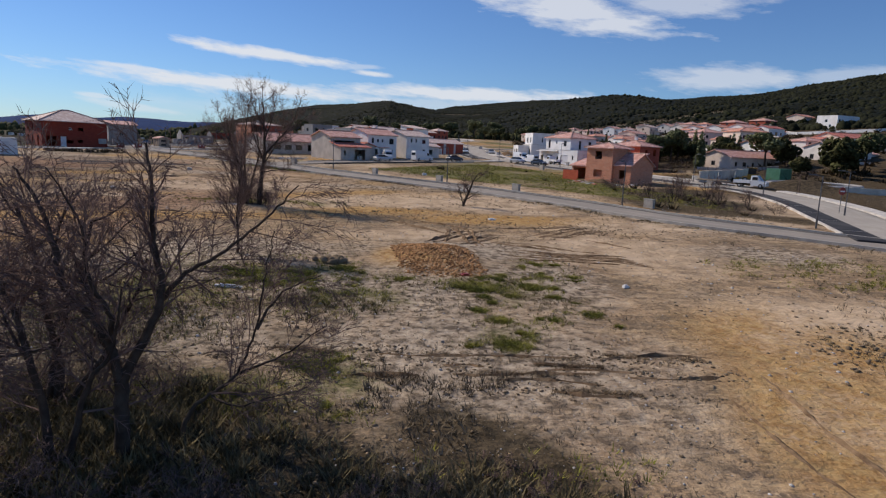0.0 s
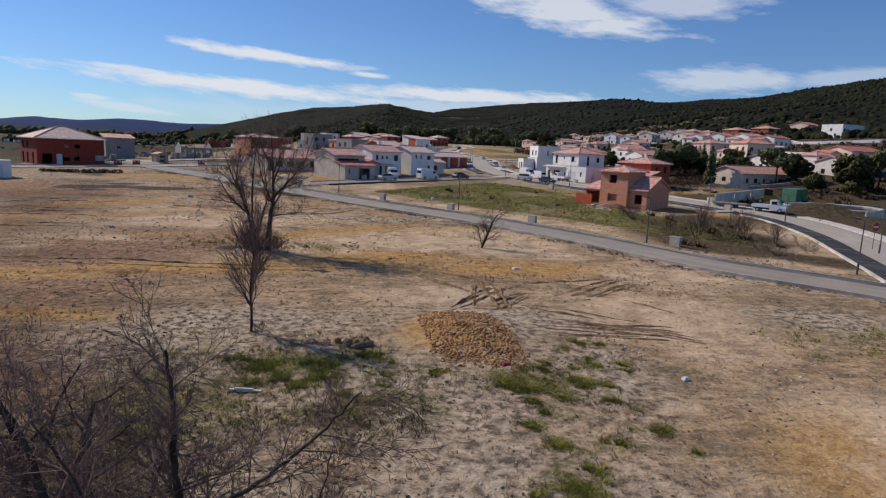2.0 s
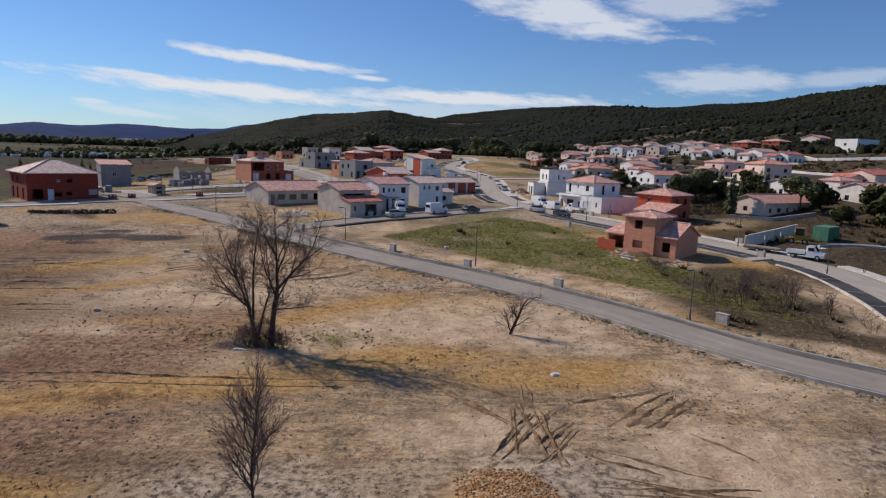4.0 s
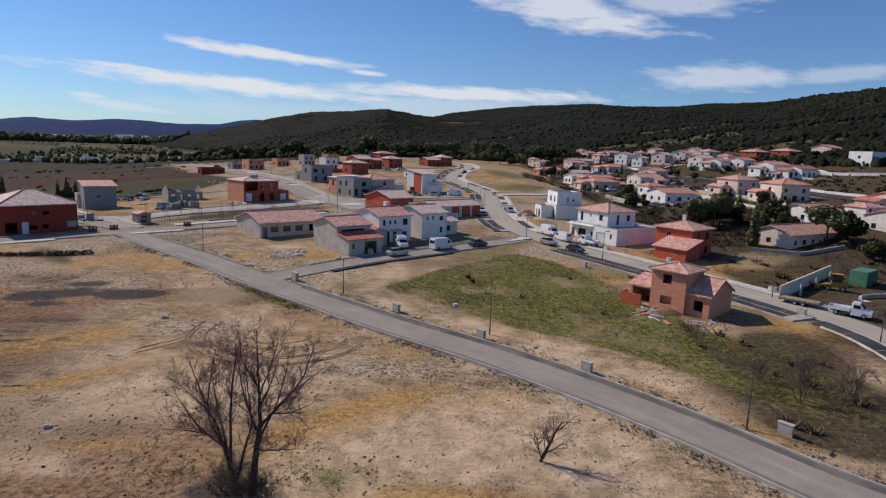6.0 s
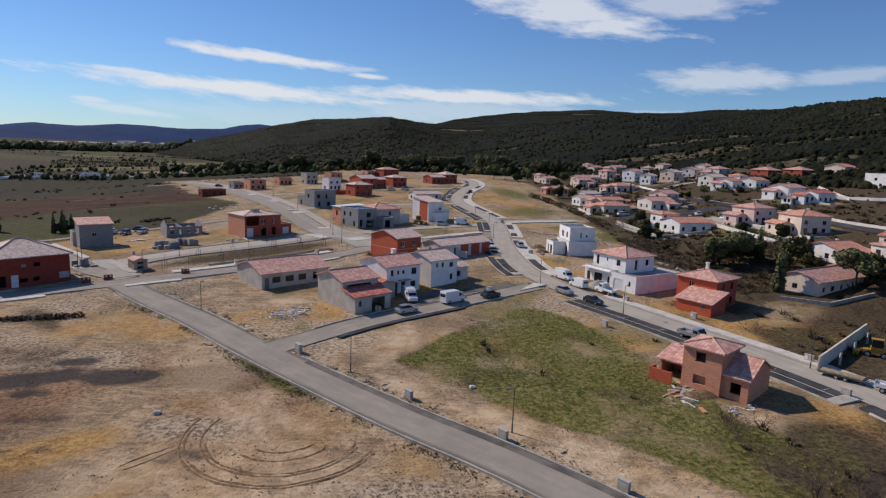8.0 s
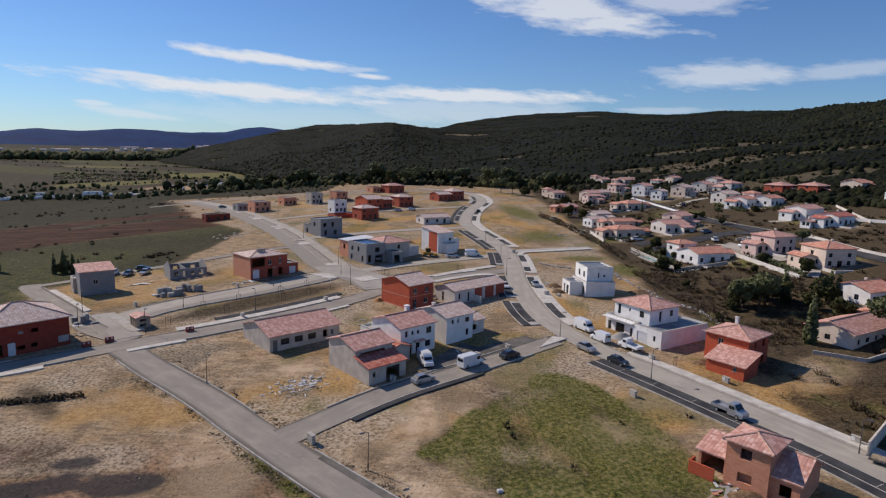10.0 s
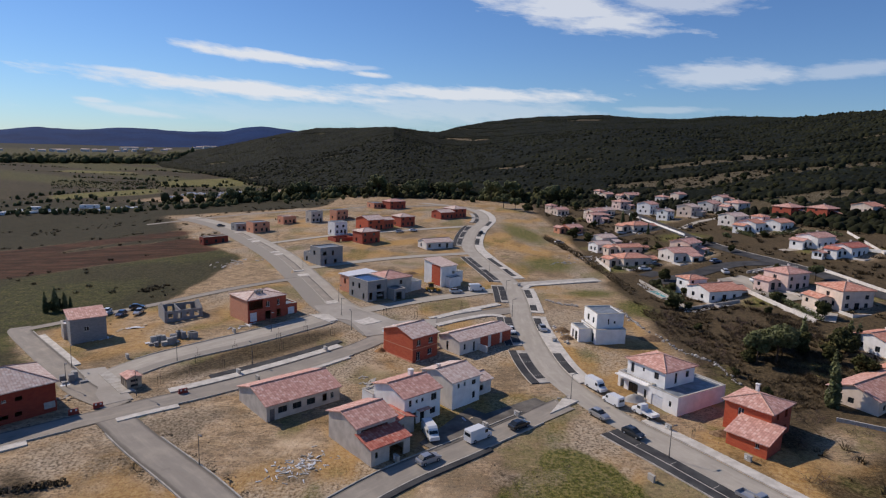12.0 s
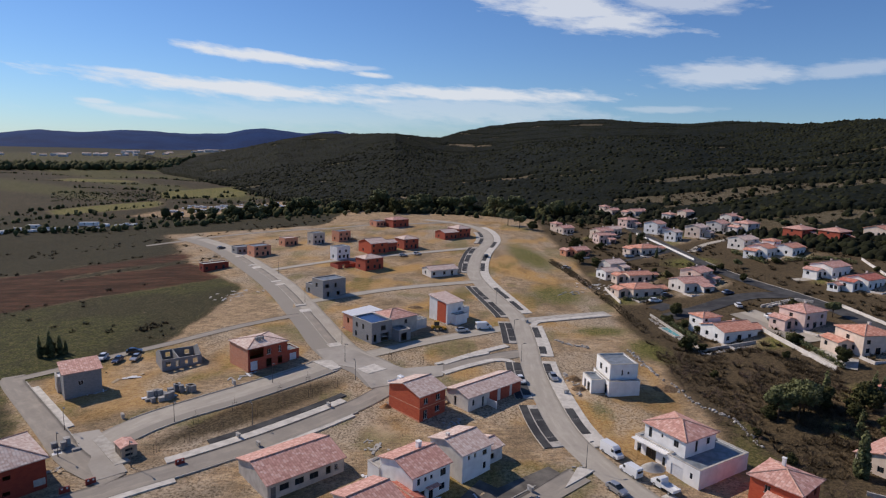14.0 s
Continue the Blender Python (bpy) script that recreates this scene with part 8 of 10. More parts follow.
    scatter("clods", icosphere(1), on_ground(x[ok], y[ok]), 0.02 + 0.10 * rng.rand(ok.sum()) ** 3, 0.5, 0.55, "clod", "dark clods along the bank of the track", "clods", 23, 0.3)
    blades("dead_weeds", x[ok][::3], y[ok][::3], rng.uniform(0.08, 0.22, len(x[ok][::3])), "brush", "brown weeds on the bank of the track", 10, 7)
    # broken dark weed lines along the haul track's ruts
    rows = [(-5.3, 21.5, -3.2, 21.4), (-1.8, 21.4, 4.8, 21.9), (0.6, 20.0, 5.0, 20.4), (-3.9, 19.5, -0.4, 19.8), (3.2, 21.0, 5.4, 20.9), (3.5, 18.9, 6.1, 19.0), (1.9, 19.7, 5.1, 19.6), (5.6, 21.8, 9.0, 22.3)]
    x = np.concatenate([a + (c - a) * rng.rand(420) for a, b, c, d in rows])
    y = np.concatenate([b + (d - b) * 0.5 + rng.normal(0, 0.10, 420) for a, b, c, d in rows])
    ok = fbm(x * 0.9, y * 3.0) > 0.47
    blades("dead_weeds", x[ok], y[ok], rng.uniform(0.05, 0.15, ok.sum()), "clod", "dark dead weeds along wheel ruts", 8, 8)
    # clods, gravel and pale stones
    x, y = field(26000, -50, 34, 10, 80, lambda x, y: (fbm(x / 4, y / 4) > 0.50 + 0.0022 * np.maximum(y - 25, 0)) & ~((x > 6) & (x < 19) & (y < 46) & (rng.rand(len(x)) < 0.85)))
    scatter("clods", crown_dome(), on_ground(x, y), (0.008 + 0.055 * rng.rand(len(x)) ** 5) * (1 + 0.006 * y), 0.45, 0.6, "clod", "dark earth clods and gravel on the field", "clods", 8, 0.3)
    x, y = np.concatenate([rng.normal(-28, 4.5, 420), rng.normal(-10, 5, 260), rng.normal(-9, 3.5, 200)]), np.concatenate([rng.normal(61, 3.2, 420), rng.normal(57, 2.0, 260), rng.normal(74.5, 2.2, 200)])
    scatter("clods", icosphere(1), on_ground(x, y), 0.02 + 0.12 * rng.rand(len(x)) ** 4, 0.4, 0.6, "clod", "scattered dark turf clods on the field", "clods", 12, 0.3)
    x, y = rng.uniform(-8, 10, 2600), rng.choice([19.0, 20.4, 20.9, 21.6, 22.0], 2600) + rng.normal(0, 0.16, 2600)
    ok = fbm(x * 0.8, y * 2.0) > 0.5
    scatter("clods", icosphere(1), on_ground(x[ok], y[ok]), 0.015 + 0.06 * rng.rand(ok.sum()) ** 3, 0.4, 0.6, "clod", "dark clods thrown up along wheel ruts", "clods", 13, 0.3)
    x, y = field(2600, -45, 32, 11, 75, lambda x, y: fbm(x / 6 + 20, y / 6) > 0.45)
    scatter("stones", crown_dome(), on_ground(x, y), rng.uniform(0.02, 0.075, len(x)), 0.6, 0.4, "stone", "pale limestone pebbles on the field", "stones", 9, 0.3)
    # weeds and spoil along both edges of the field lane
    q = [p for p in LINES["field_lane"] if 48 < p.y < 128]
    k = rng.randint(1, len(q) - 1, 9000)
    side = np.where(rng.rand(9000) < 0.55, 1.0, -1.0)
    off = side * (2.95 + np.abs(rng.normal(0, 0.45, 9000)))
    dx, dy = np.array([(q[i + 1] - q[i - 1]).normalized().x for i in k]), np.array([(q[i + 1] - q[i - 1]).normalized().y for i in k])
    x, y = np.array([q[i].x for i in k]) + dy * off + rng.normal(0, 0.5, 9000), np.array([q[i].y for i in k]) - dx * off + rng.normal(0, 0.5, 9000)
    ok = (fbm(x / 2.2, y / 2.2) > 0.47) & (road_distance(x, y) > 0.25)
    x, y = x[ok], y[ok]
    blades("dead_weeds", x[::2], y[::2], rng.uniform(0.08, 0.24, len(x[::2])), "brush", "dark dead weeds along the kerbs of the lane", 11, 7)
    scatter("clods", crown_dome(), on_ground(x[1::2], y[1::2]), 0.03 + 0.13 * rng.rand(len(x[1::2])) ** 3, 0.5, 0.5, "clod", "spoil clods along the kerbs of the lane", "clods", 24, 0.3)
    # meadow of the open lot
    lot = [(-13.7, 103.3), (-5.6, 115.6), (7.2, 129.8), (13.0, 124.0), (19.0, 111.0), (21, 100), (25, 91), (31, 80), (31, 66), (22, 72), (13.0, 82), (0.4, 90), (-7.0, 97)]
    x, y = field(22000, -15, 33, 64, 131, lambda x, y: inside(x + 2 * (fbm(x / 3, y / 3) - .5), y, lot) & (fbm(x / 5, y / 5) > 0.36))
    blades("meadow_grass", x, y, rng.uniform(0.12, 0.34, len(x)), "grassblade", "rough green and straw grass of the empty lot", 4, 6)
    x, y = field(6000, -60, 60, 78, 200, lambda x, y: fbm(x / 5 + 30, y / 5) > 0.57)
    blades("dead_weeds", x, y, rng.uniform(0.15, 0.4, len(x)), "drygrass", "dry weeds along verges and plots", 5, 6)
    x, y = field(5000, -110, 50, 95, 330, lambda x, y: fbm(x / 6 + 50, y / 6) > 0.55)
    scatter("clods", icosphere(1), on_ground(x, y), 0.05 + 0.16 * rng.rand(len(x)) ** 3, 0.4, 0.6, "clod", "lumps of dug earth on the building plots", "clods", 10, 0.3)
    # orange brick rubble spread
    u, v = rng.uniform(-1, 1, 11000), rng.uniform(-1, 1, 11000)
    ok = np.abs(u) ** 3 + np.abs(v) ** 3 < (0.6 + 0.75 * rng.rand(11000))
    x, y = -0.4 + 2.4 * u[ok] - 0.75 * v[ok], 36.0 + 4.0 * v[ok]
    pts = on_ground(x, y)
    pts[:, 2] += 0.6 * np.exp(-((x + 0.6) ** 2 / 7 + (y - 36.6) ** 2 / 10)) - 0.02
    ob = scatter("brick_rubble", crown_dome(), pts, 0.016 + 0.085 * rng.rand(len(x)) ** 3, 0.6, 0.55, "rubble", "spread heap of orange brick rubble", "rubble", 11, 0.3)


ground_cover()


def tyre_ridges():
    """Churned ridges that wheels left in the soft soil."""
    rng = random.Random(4)
    g = Geo()
    # crossing wheel marks, a herringbone beside them, long ruts further right and the haul track's ruts
    crossing = [(-1.7, 40.4, 1.3, 46.4), (-1.1, 40.5, 2.5, 46.8), (0.2, 40.6, 3.3, 45.6), (0.7, 40.4, 3.4, 44.7), (-0.2, 41.1, 0.1, 46.9), (-4.6, 49.7, -0.1, 44.9), (-2.6, 50.4, 1.7, 47.1), (0.5, 47.7, 1.6, 40.3), (1.6, 46.7, 2.2, 40.3), (1.2, 50.4, 1.2, 47.7)]
    herring = [(5.5, 45.2, 10.7, 50.3), (6.6, 45.3, 10.8, 49.7), (7.6, 45.2, 11.5, 49.2), (8.3, 45.3, 11.8, 48.9), (4.0, 48.1, 9.6, 50.3)]
    long_ruts = [(-34.7, 76.6, -31.6, 80.6), (-34.0, 76.3, -30.9, 80.4), (2.0, 38.9, 11.2, 39.3), (2.2, 38.5, 9.0, 38.4), (1.9, 36.9, 10.2, 37.0), (4.2, 42.5, 9.6, 40.0), (9.9, 44.7, 12.3, 41.7), (3.0, 42.4, 7.0, 40.3), (4.6, 39.8, 11.4, 38.4), (5.2, 39.5, 11.8, 37.9), (5.8, 39.1, 12.0, 37.3), (6.4, 38.7, 12.1, 36.9), (3.4, 38.1, 10.6, 37.6), (3.0, 37.5, 8.8, 37.4), (-52, 70, -40, 73), (-51, 68.6, -39, 71.4), (-49, 66.5, -38, 68.6), (-54, 77, -46, 80), (-53, 75.4, -45, 78.6), (-45, 62, -36, 63.5), (-44, 60.6, -35, 62.2), (-42, 47, -10, 49), (-40, 48.4, -8, 50)]
    haul = [(-5.3, 21.5, -3.2, 21.4), (-1.8, 21.4, 4.8, 21.9), (0.3, 20.7, 1.6, 20.8), (0.6, 20.0, 5.0, 20.4), (-3.9, 19.5, -0.4, 19.8), (3.2, 21.0, 5.4, 20.9), (3.5, 18.9, 6.1, 19.0), (1.9, 19.7, 5.1, 19.6), (3.5, 20.6, 6.4, 20.7), (5.6, 21.8, 9.4, 22.4), (6, 20.2, 9, 20.6), (9.2, 14, 8.6, 19), (10.6, 14, 10.4, 21)]
    runs = []
    for rows, wide, high in ((crossing, 0.20, 0.10), (herring, 0.30, 0.10), (long_ruts, 0.18, 0.065), (haul, 0.17, 0.075)):
        for ax, ay, bx, by in rows:
            for off in ((0.0, 0.32) if rows is crossing else (0.0,)):
                runs.append(((ax + off, ay), (bx + off, by), rng.uniform(-0.2, 0.2), wide, high))
    for (ax, ay), (bx, by), bow, wide, high in runs:
        n = max(6, int(math.hypot(bx - ax, by - ay) / 0.35))
        prev = None
        wob = rng.uniform(0, 9)
        for i in range(n + 1):
            t = i / n
            d = Vector((bx - ax, by - ay)).normalized()
            s = Vector((d.y, -d.x))
            off = bow * math.sin(math.pi * t) + 0.05 * math.sin(wob + 7 * t)
            p = Vector((ax + (bx - ax) * t, ay + (by - ay) * t)) + s * off
            h = float(lie(p.x, p.y)) + 0.02
            tall = high * max(0.0, float(fbm(p.x * 0.9 + wob, p.y * 0.9)) - 0.30) * 3.0 * math.sin(math.pi * min(1, max(0.02, t)))**0.4
            w = wide * (0.4 + 1.1 * rng.random())
            tall *= rng.uniform(0.4, 1.5)
            row = [(p.x - s.x * w, p.y - s.y * w, h - 0.07), (p.x, p.y, h + tall), (p.x + s.x * w, p.y + s.y * w, h - 0.07)]
            if prev:
                g.poly([prev[0], prev[1], row[1], row[0]])
                g.poly([prev[1], prev[2], row[2], row[1]])
            prev = row
    # wheel loop beyond the big tree and a pair of diagonal wheel marks
    for rad, a0, a1 in ((9.3, 165, 345), (8.9, 175, 350), (7.5, 160, 345), (7.1, 200, 350), (5.0, 235, 330), (3.6, 240, 330)):
        prev = None
        for i in range(90):
            t = radians(a0 + (a1 - a0) * i / 89)
            p = Vector((-22.4 + rad * math.cos(t), 83.6 + 0.98 * rad * math.sin(t)))
            s = Vector((math.cos(t), math.sin(t)))
            h = float(lie(p.x, p.y)) + 0.02
            tall = 0.055 * max(0.0, float(fbm(p.x * 0.5 + rad, p.y * 0.5)) - 0.32) * 3 * rng.uniform(0.5, 1.4)
            row = [(p.x - s.x * .24, p.y - s.y * .24, h - 0.05), (p.x, p.y, h + tall), (p.x + s.x * .24, p.y + s.y * .24, h - 0.05)]
            if prev:
                g.poly([prev[0], prev[1], row[1], row[0]])
                g.poly([prev[1], prev[2], row[2], row[1]])
            prev = row
    # soil darker than the ground: moist earth, with groove shade in its colour
    ob = part("tyre_ruts", g, "soil")
    tagged(ob, "churned tyre ruts in the soft ochre soil", "ruts", kind="stuff")


tyre_ridges()


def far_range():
    """The range of hills that closes the plain, its aerial haze put into a blue colour."""
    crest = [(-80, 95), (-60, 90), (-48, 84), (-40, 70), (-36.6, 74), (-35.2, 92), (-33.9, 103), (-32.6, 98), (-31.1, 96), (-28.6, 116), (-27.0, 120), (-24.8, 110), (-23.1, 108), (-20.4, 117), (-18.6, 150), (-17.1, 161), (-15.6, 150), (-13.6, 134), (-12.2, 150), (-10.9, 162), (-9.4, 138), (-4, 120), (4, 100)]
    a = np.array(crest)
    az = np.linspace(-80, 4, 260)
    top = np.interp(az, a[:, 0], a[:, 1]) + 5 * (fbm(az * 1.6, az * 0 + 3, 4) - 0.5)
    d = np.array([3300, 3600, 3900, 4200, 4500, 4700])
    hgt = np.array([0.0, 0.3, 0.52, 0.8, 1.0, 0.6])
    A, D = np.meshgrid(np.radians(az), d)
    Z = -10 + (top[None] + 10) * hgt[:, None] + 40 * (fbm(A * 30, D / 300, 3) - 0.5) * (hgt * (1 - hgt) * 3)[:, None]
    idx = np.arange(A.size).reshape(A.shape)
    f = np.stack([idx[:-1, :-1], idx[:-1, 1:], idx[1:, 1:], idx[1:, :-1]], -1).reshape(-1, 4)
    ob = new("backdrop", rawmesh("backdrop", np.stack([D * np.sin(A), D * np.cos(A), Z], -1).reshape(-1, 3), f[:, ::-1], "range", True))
    tagged(ob, "distant wooded range coloured haze blue behind the plain", "hills", kind="structure")


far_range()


# ---- vehicles ----
def wheel(root, x, y, r, w):
    g = Geo()
    g.tube([(x, y - w / 2, r), (x, y + w / 2, r)], [r, r], 14)
    t = part("wheel", g, "tyre", root)
    h = Geo()
    for s in (-1, 1):
        h.tube([(x, y + s * (w / 2 - 0.02), r), (x, y + s * (w / 2 + 0.015), r)], [r * 0.6, r * 0.55], 10)
    part("rim", h, "carsilver", t)


def loft(g, stations, inset):
    """A body from side stations (x, bottom, top, half width); top edges drawn in by inset."""
    rows = []
    for x, zb, zt, hw in stations:
        rows.append([(x, -hw, zb), (x, -hw, zb + (zt - zb) * 0.6), (x, -hw + inset, zt), (x, hw - inset, zt), (x, hw, zb + (zt - zb) * 0.6), (x, hw, zb)])
    for a, b in zip(rows[:-1], rows[1:]):
        for k in range(6):
            j = (k + 1) % 6
            g.poly([a[k], a[j], b[j], b[k]])
    g.poly(rows[0][::-1])
    g.poly(rows[-1])


def car(x, y, yaw, paint, label, kind="car"):
    r = thing({"car": "car", "van": "van", "pickup": "pickup_truck"}[kind], x, y, yaw, label, {"car": "car", "van": "van", "pickup": "truck"}[kind], "vehicles parked on the estate", float(H(x, y)) + 0.11)
    b, gl = Geo(), Geo()
    if kind == "car":
        loft(b, [(-2.1, 0.42, 0.78, 0.76), (-2.0, 0.24, 0.95, 0.85), (-1.2, 0.22, 0.98, 0.87), (0.9, 0.22, 0.95, 0.87), (1.8, 0.24, 0.80, 0.84), (2.1, 0.36, 0.62, 0.72)], 0.06)
        loft(gl, [(-1.75, 0.94, 1.0, 0.72), (-1.25, 0.94, 1.38, 0.70), (0.1, 0.94, 1.40, 0.70), (0.95, 0.93, 1.0, 0.74)], 0.10)
        t = Geo()
        loft(t, [(-1.30, 1.36, 1.44, 0.60), (0.15, 1.38, 1.46, 0.60)], 0.05)
        part("roof", t, paint, r)
        wx, wr, hw = (-1.3, 1.3), 0.31, 0.80
    elif kind == "van":
        loft(b, [(-2.7, 0.30, 2.25, 0.92), (-2.6, 0.26, 2.45, 0.97), (0.9, 0.26, 2.45, 0.97), (1.35, 0.26, 2.15, 0.96), (1.9, 0.28, 1.25, 0.95), (2.6, 0.34, 1.0, 0.88)], 0.12)
        gl.poly([(1.41, -0.74, 2.03), (1.90, -0.80, 1.30), (1.90, 0.80, 1.30), (1.41, 0.74, 2.03)])
        for s in (-1, 1):
            sw = Geo()
            sw.box(0.75, s * 0.975 - 0.01, 1.35, 1.45, s * 0.975 + 0.01, 1.95)
            part("side_window", sw, "glass", r)
        sw = Geo()
        sw.box(-2.73, -0.7, 1.4, -2.69, 0.7, 2.0)
        part("rear_window", sw, "glass", r)
        wx, wr, hw = (-1.7, 1.75), 0.35, 0.88
    else:
        loft(b, [(0.1, 0.35, 1.95, 0.90), (0.2, 0.30, 2.05, 0.93), (1.1, 0.30, 2.05, 0.93), (1.7, 0.30, 1.25, 0.93), (2.6, 0.36, 1.0, 0.86)], 0.10)
        gl.poly([(1.18, -0.74, 1.98), (1.70, -0.80, 1.30), (1.70, 0.80, 1.30), (1.18, 0.74, 1.98)])
        for s in (-1, 1):
            sw = Geo()
            sw.box(0.35, s * 0.935 - 0.01, 1.3, 1.2, s * 0.935 + 0.01, 1.8)
            part("side_window", sw, "glass", r)
        bed = Geo()
        bed.box(-2.7, -0.95, 0.72, 0.02, 0.95, 0.84)
        for q in ((-2.7, -0.95, 0.0, -0.91), (-2.7, 0.91, 0.0, 0.95), (-2.7, -0.9, -2.66, 0.9), (-0.05, -0.9, 0.0, 0.9)):
            bed.box(q[0], q[1], 0.845, q[2], q[3], 1.22)
        part("load_bed", bed, paint, r)
        ch = Geo()
        ch.box(-2.5, -0.4, 0.45, 0.1, 0.4, 0.71)
        part("chassis", ch, "tyre", r)
        wx, wr, hw = (-1.7, 1.7), 0.35, 0.84
    part("body", b, paint, r)
    part("glazing", gl, "glass", r)
    e = 2.06 if kind == "car" else 2.56
    for s in (-1, 1):
        lamp = Geo()
        lamp.box(e - 0.12, s * 0.62 - 0.14, 0.62, e + 0.02, s * 0.62 + 0.14, 0.74)
        part("headlamp", lamp, "lamp", r)
    for px in wx:
        for s in (-1, 1):
            wheel(r, px, s * hw, wr, 0.22)
    return r


CARS = [
    (16.6, 151.2, -62, "carwhite", "white panel van parked beside the street", "van"), (18.3, 145.3, 120, "carwhite", "white small van parked by the villa", "van"),
    (22.6, 141.0, 118, "carwhite", "white flatbed pickup parked by the villa", "pickup"), (14.6, 139.9, -58, "carsilver", "silver estate car parked on asphalt", "car"),
    (18.6, 133.8, -56, "cardark", "dark grey hatchback parked on asphalt", "car"), (0.6, 135.2, 40, "cardark", "dark green car parked along the street", "car"),
    (-6.2, 131.0, 42, "carwhite", "white van with roof rack along the street", "van"), (-13.6, 131.3, -70, "carwhite", "white van on the forecourt", "van"),
    (-13.6, 123.9, 40, "carsilver", "silver saloon parked along the street", "car"), (11.4, 184.2, -86, "carsilver", "silver car driving lane of the main street", "car"),
    (3.6, 182.0, -80, "carwhite", "white car beside the long house", "car"), (-3.2, 218.6, 15, "carwhite", "white van beside the tall house", "van"),
    (-9.4, 215.4, 20, "carsilver", "pale car beside the tall house", "car"), (-31.4, 209.4, -60, "carwhite", "white car by the grey house", "car"),
    (47.0, 98.8, -40, "carwhite", "white flatbed pickup beside the works yard", "pickup"), (-99.0, 192.6, -80, "carwhite", "white car parked behind the grey house", "car"),
    (-94.0, 190.4, -85, "carblue", "dark blue car parked behind the grey house", "car"), (-90.2, 191.6, -85, "carsilver", "silver car parked behind the grey house", "car"),
    (-24.0, 178.2, 40, "carwhite", "white flatbed lorry on the cross street", "pickup"), (2.6, 318.0, 80, "cardark", "dark car on the main street", "car"),
    (-93.0, 196.5, 20, "cardark", "dark car on the back lane", "car"), (-34.5, 314.0, 30, "carsilver", "silver car by the red houses", "car"),
    (-28.6, 318.6, 30, "carwhite", "white car by the red houses", "car"), (29.4, 116.2, -58, "carsilver", "silver pickup on the asphalt by the brick house", "pickup"),
    (82.0, 226.0, 20, "carwhite", "white car on the villa forecourt", "car"), (92.5, 200.5, 30, "cardark", "dark car beside the cream villa", "car"), (-124.0, 337.0, 40, "cardark", "dark car on the far street", "car"),
]
for row in CARS:
    vehicle = car(*row)
    if "small van" in row[4]:
        vehicle.scale = (0.74, 0.82, 0.72)
    elif row[5] == "van":
        vehicle.scale = (0.86, 0.88, 0.84)
    else:
        vehicle.scale = (0.9, 0.92, 0.92)


# ---- street furniture ----
def utility_box(x, y, yaw):
    r = thing("utility_box", x, y, yaw, "pale concrete service niche with white meter doors", "utility box", "service niches along the streets")
    g = Geo()
    g.box(-0.62, -0.22, -0.3, 0.62, 0.24, 1.05)
    g.box(-0.68, -0.28, 1.053, 0.68, 0.28, 1.13)
    part("niche", g, "kerb", r)
    for x0 in (-0.55, 0.03):
        d = Geo()
        d.box(x0, -0.25, 0.35, x0 + 0.5, -0.222, 0.98)
        part("meter_door", d, "frame" if x0 < 0 else "concrete", r)
    h = Geo()
    h.box(-0.12, -0.265, 0.6, -0.08, -0.252, 0.68)
    part("latch", h, "darkframe", r)
    return r


box_src = utility_box(-26.3, 105.0, 41 + 180 - 90 + 0)
for x, y, yaw in [(-11.1, 92.6, 131), (-1.4, 84.5, 131), (8.1, 76.6, 131), (20.8, 65.7, 131), (-18.2, 123.9, -48), (-4.9, 134.8, -48), (17.5, 121.3, 120), (40.4, 98.2, 120), (36.9, 152.4, -50), (-17.5, 137.0, -48), (0.6, 139.2, -48), (25.0, 136.4, -58), (33.8, 127.6, -58), (-51.0, 152.6, -45), (-37.2, 166.2, -45), (-76.0, 159.5, -45), (-60.0, 175.5, -45), (13.0, 176.5, 10), (10.0, 226.0, 40), (42.4, 109.4, -58), (-46.5, 150.0, 135)]:
    copy_thing(box_src, pose(x, y, float(H(x, y)), 0, 0, yaw) @ Matrix.Diagonal((0.85, 0.85, 0.85, 1)))


def lamp_post(x, y, yaw, h=4.6):
    r = thing("street_lamp", x, y, yaw, "slim dark grey street lamp with a flat head", "street lamp", "street lamps")
    g = Geo()
    g.tube([(0, 0, -0.3), (0, 0, 0.9), (0, 0, 0.92), (0, 0, h)], [0.085, 0.085, 0.055, 0.045], 8)
    part("pole", g, "metal", r)
    a = Geo()
    a.tube([(0, 0, h - 0.05), (0.75, 0, h + 0.05)], [0.035, 0.03], 6)
    part("arm", a, "metal", r)
    k = Geo()
    k.box(0.45, -0.13, h + 0.03, 1.1, 0.13, h + 0.13)
    part("lamp_head", k, "metal", r)
    return r


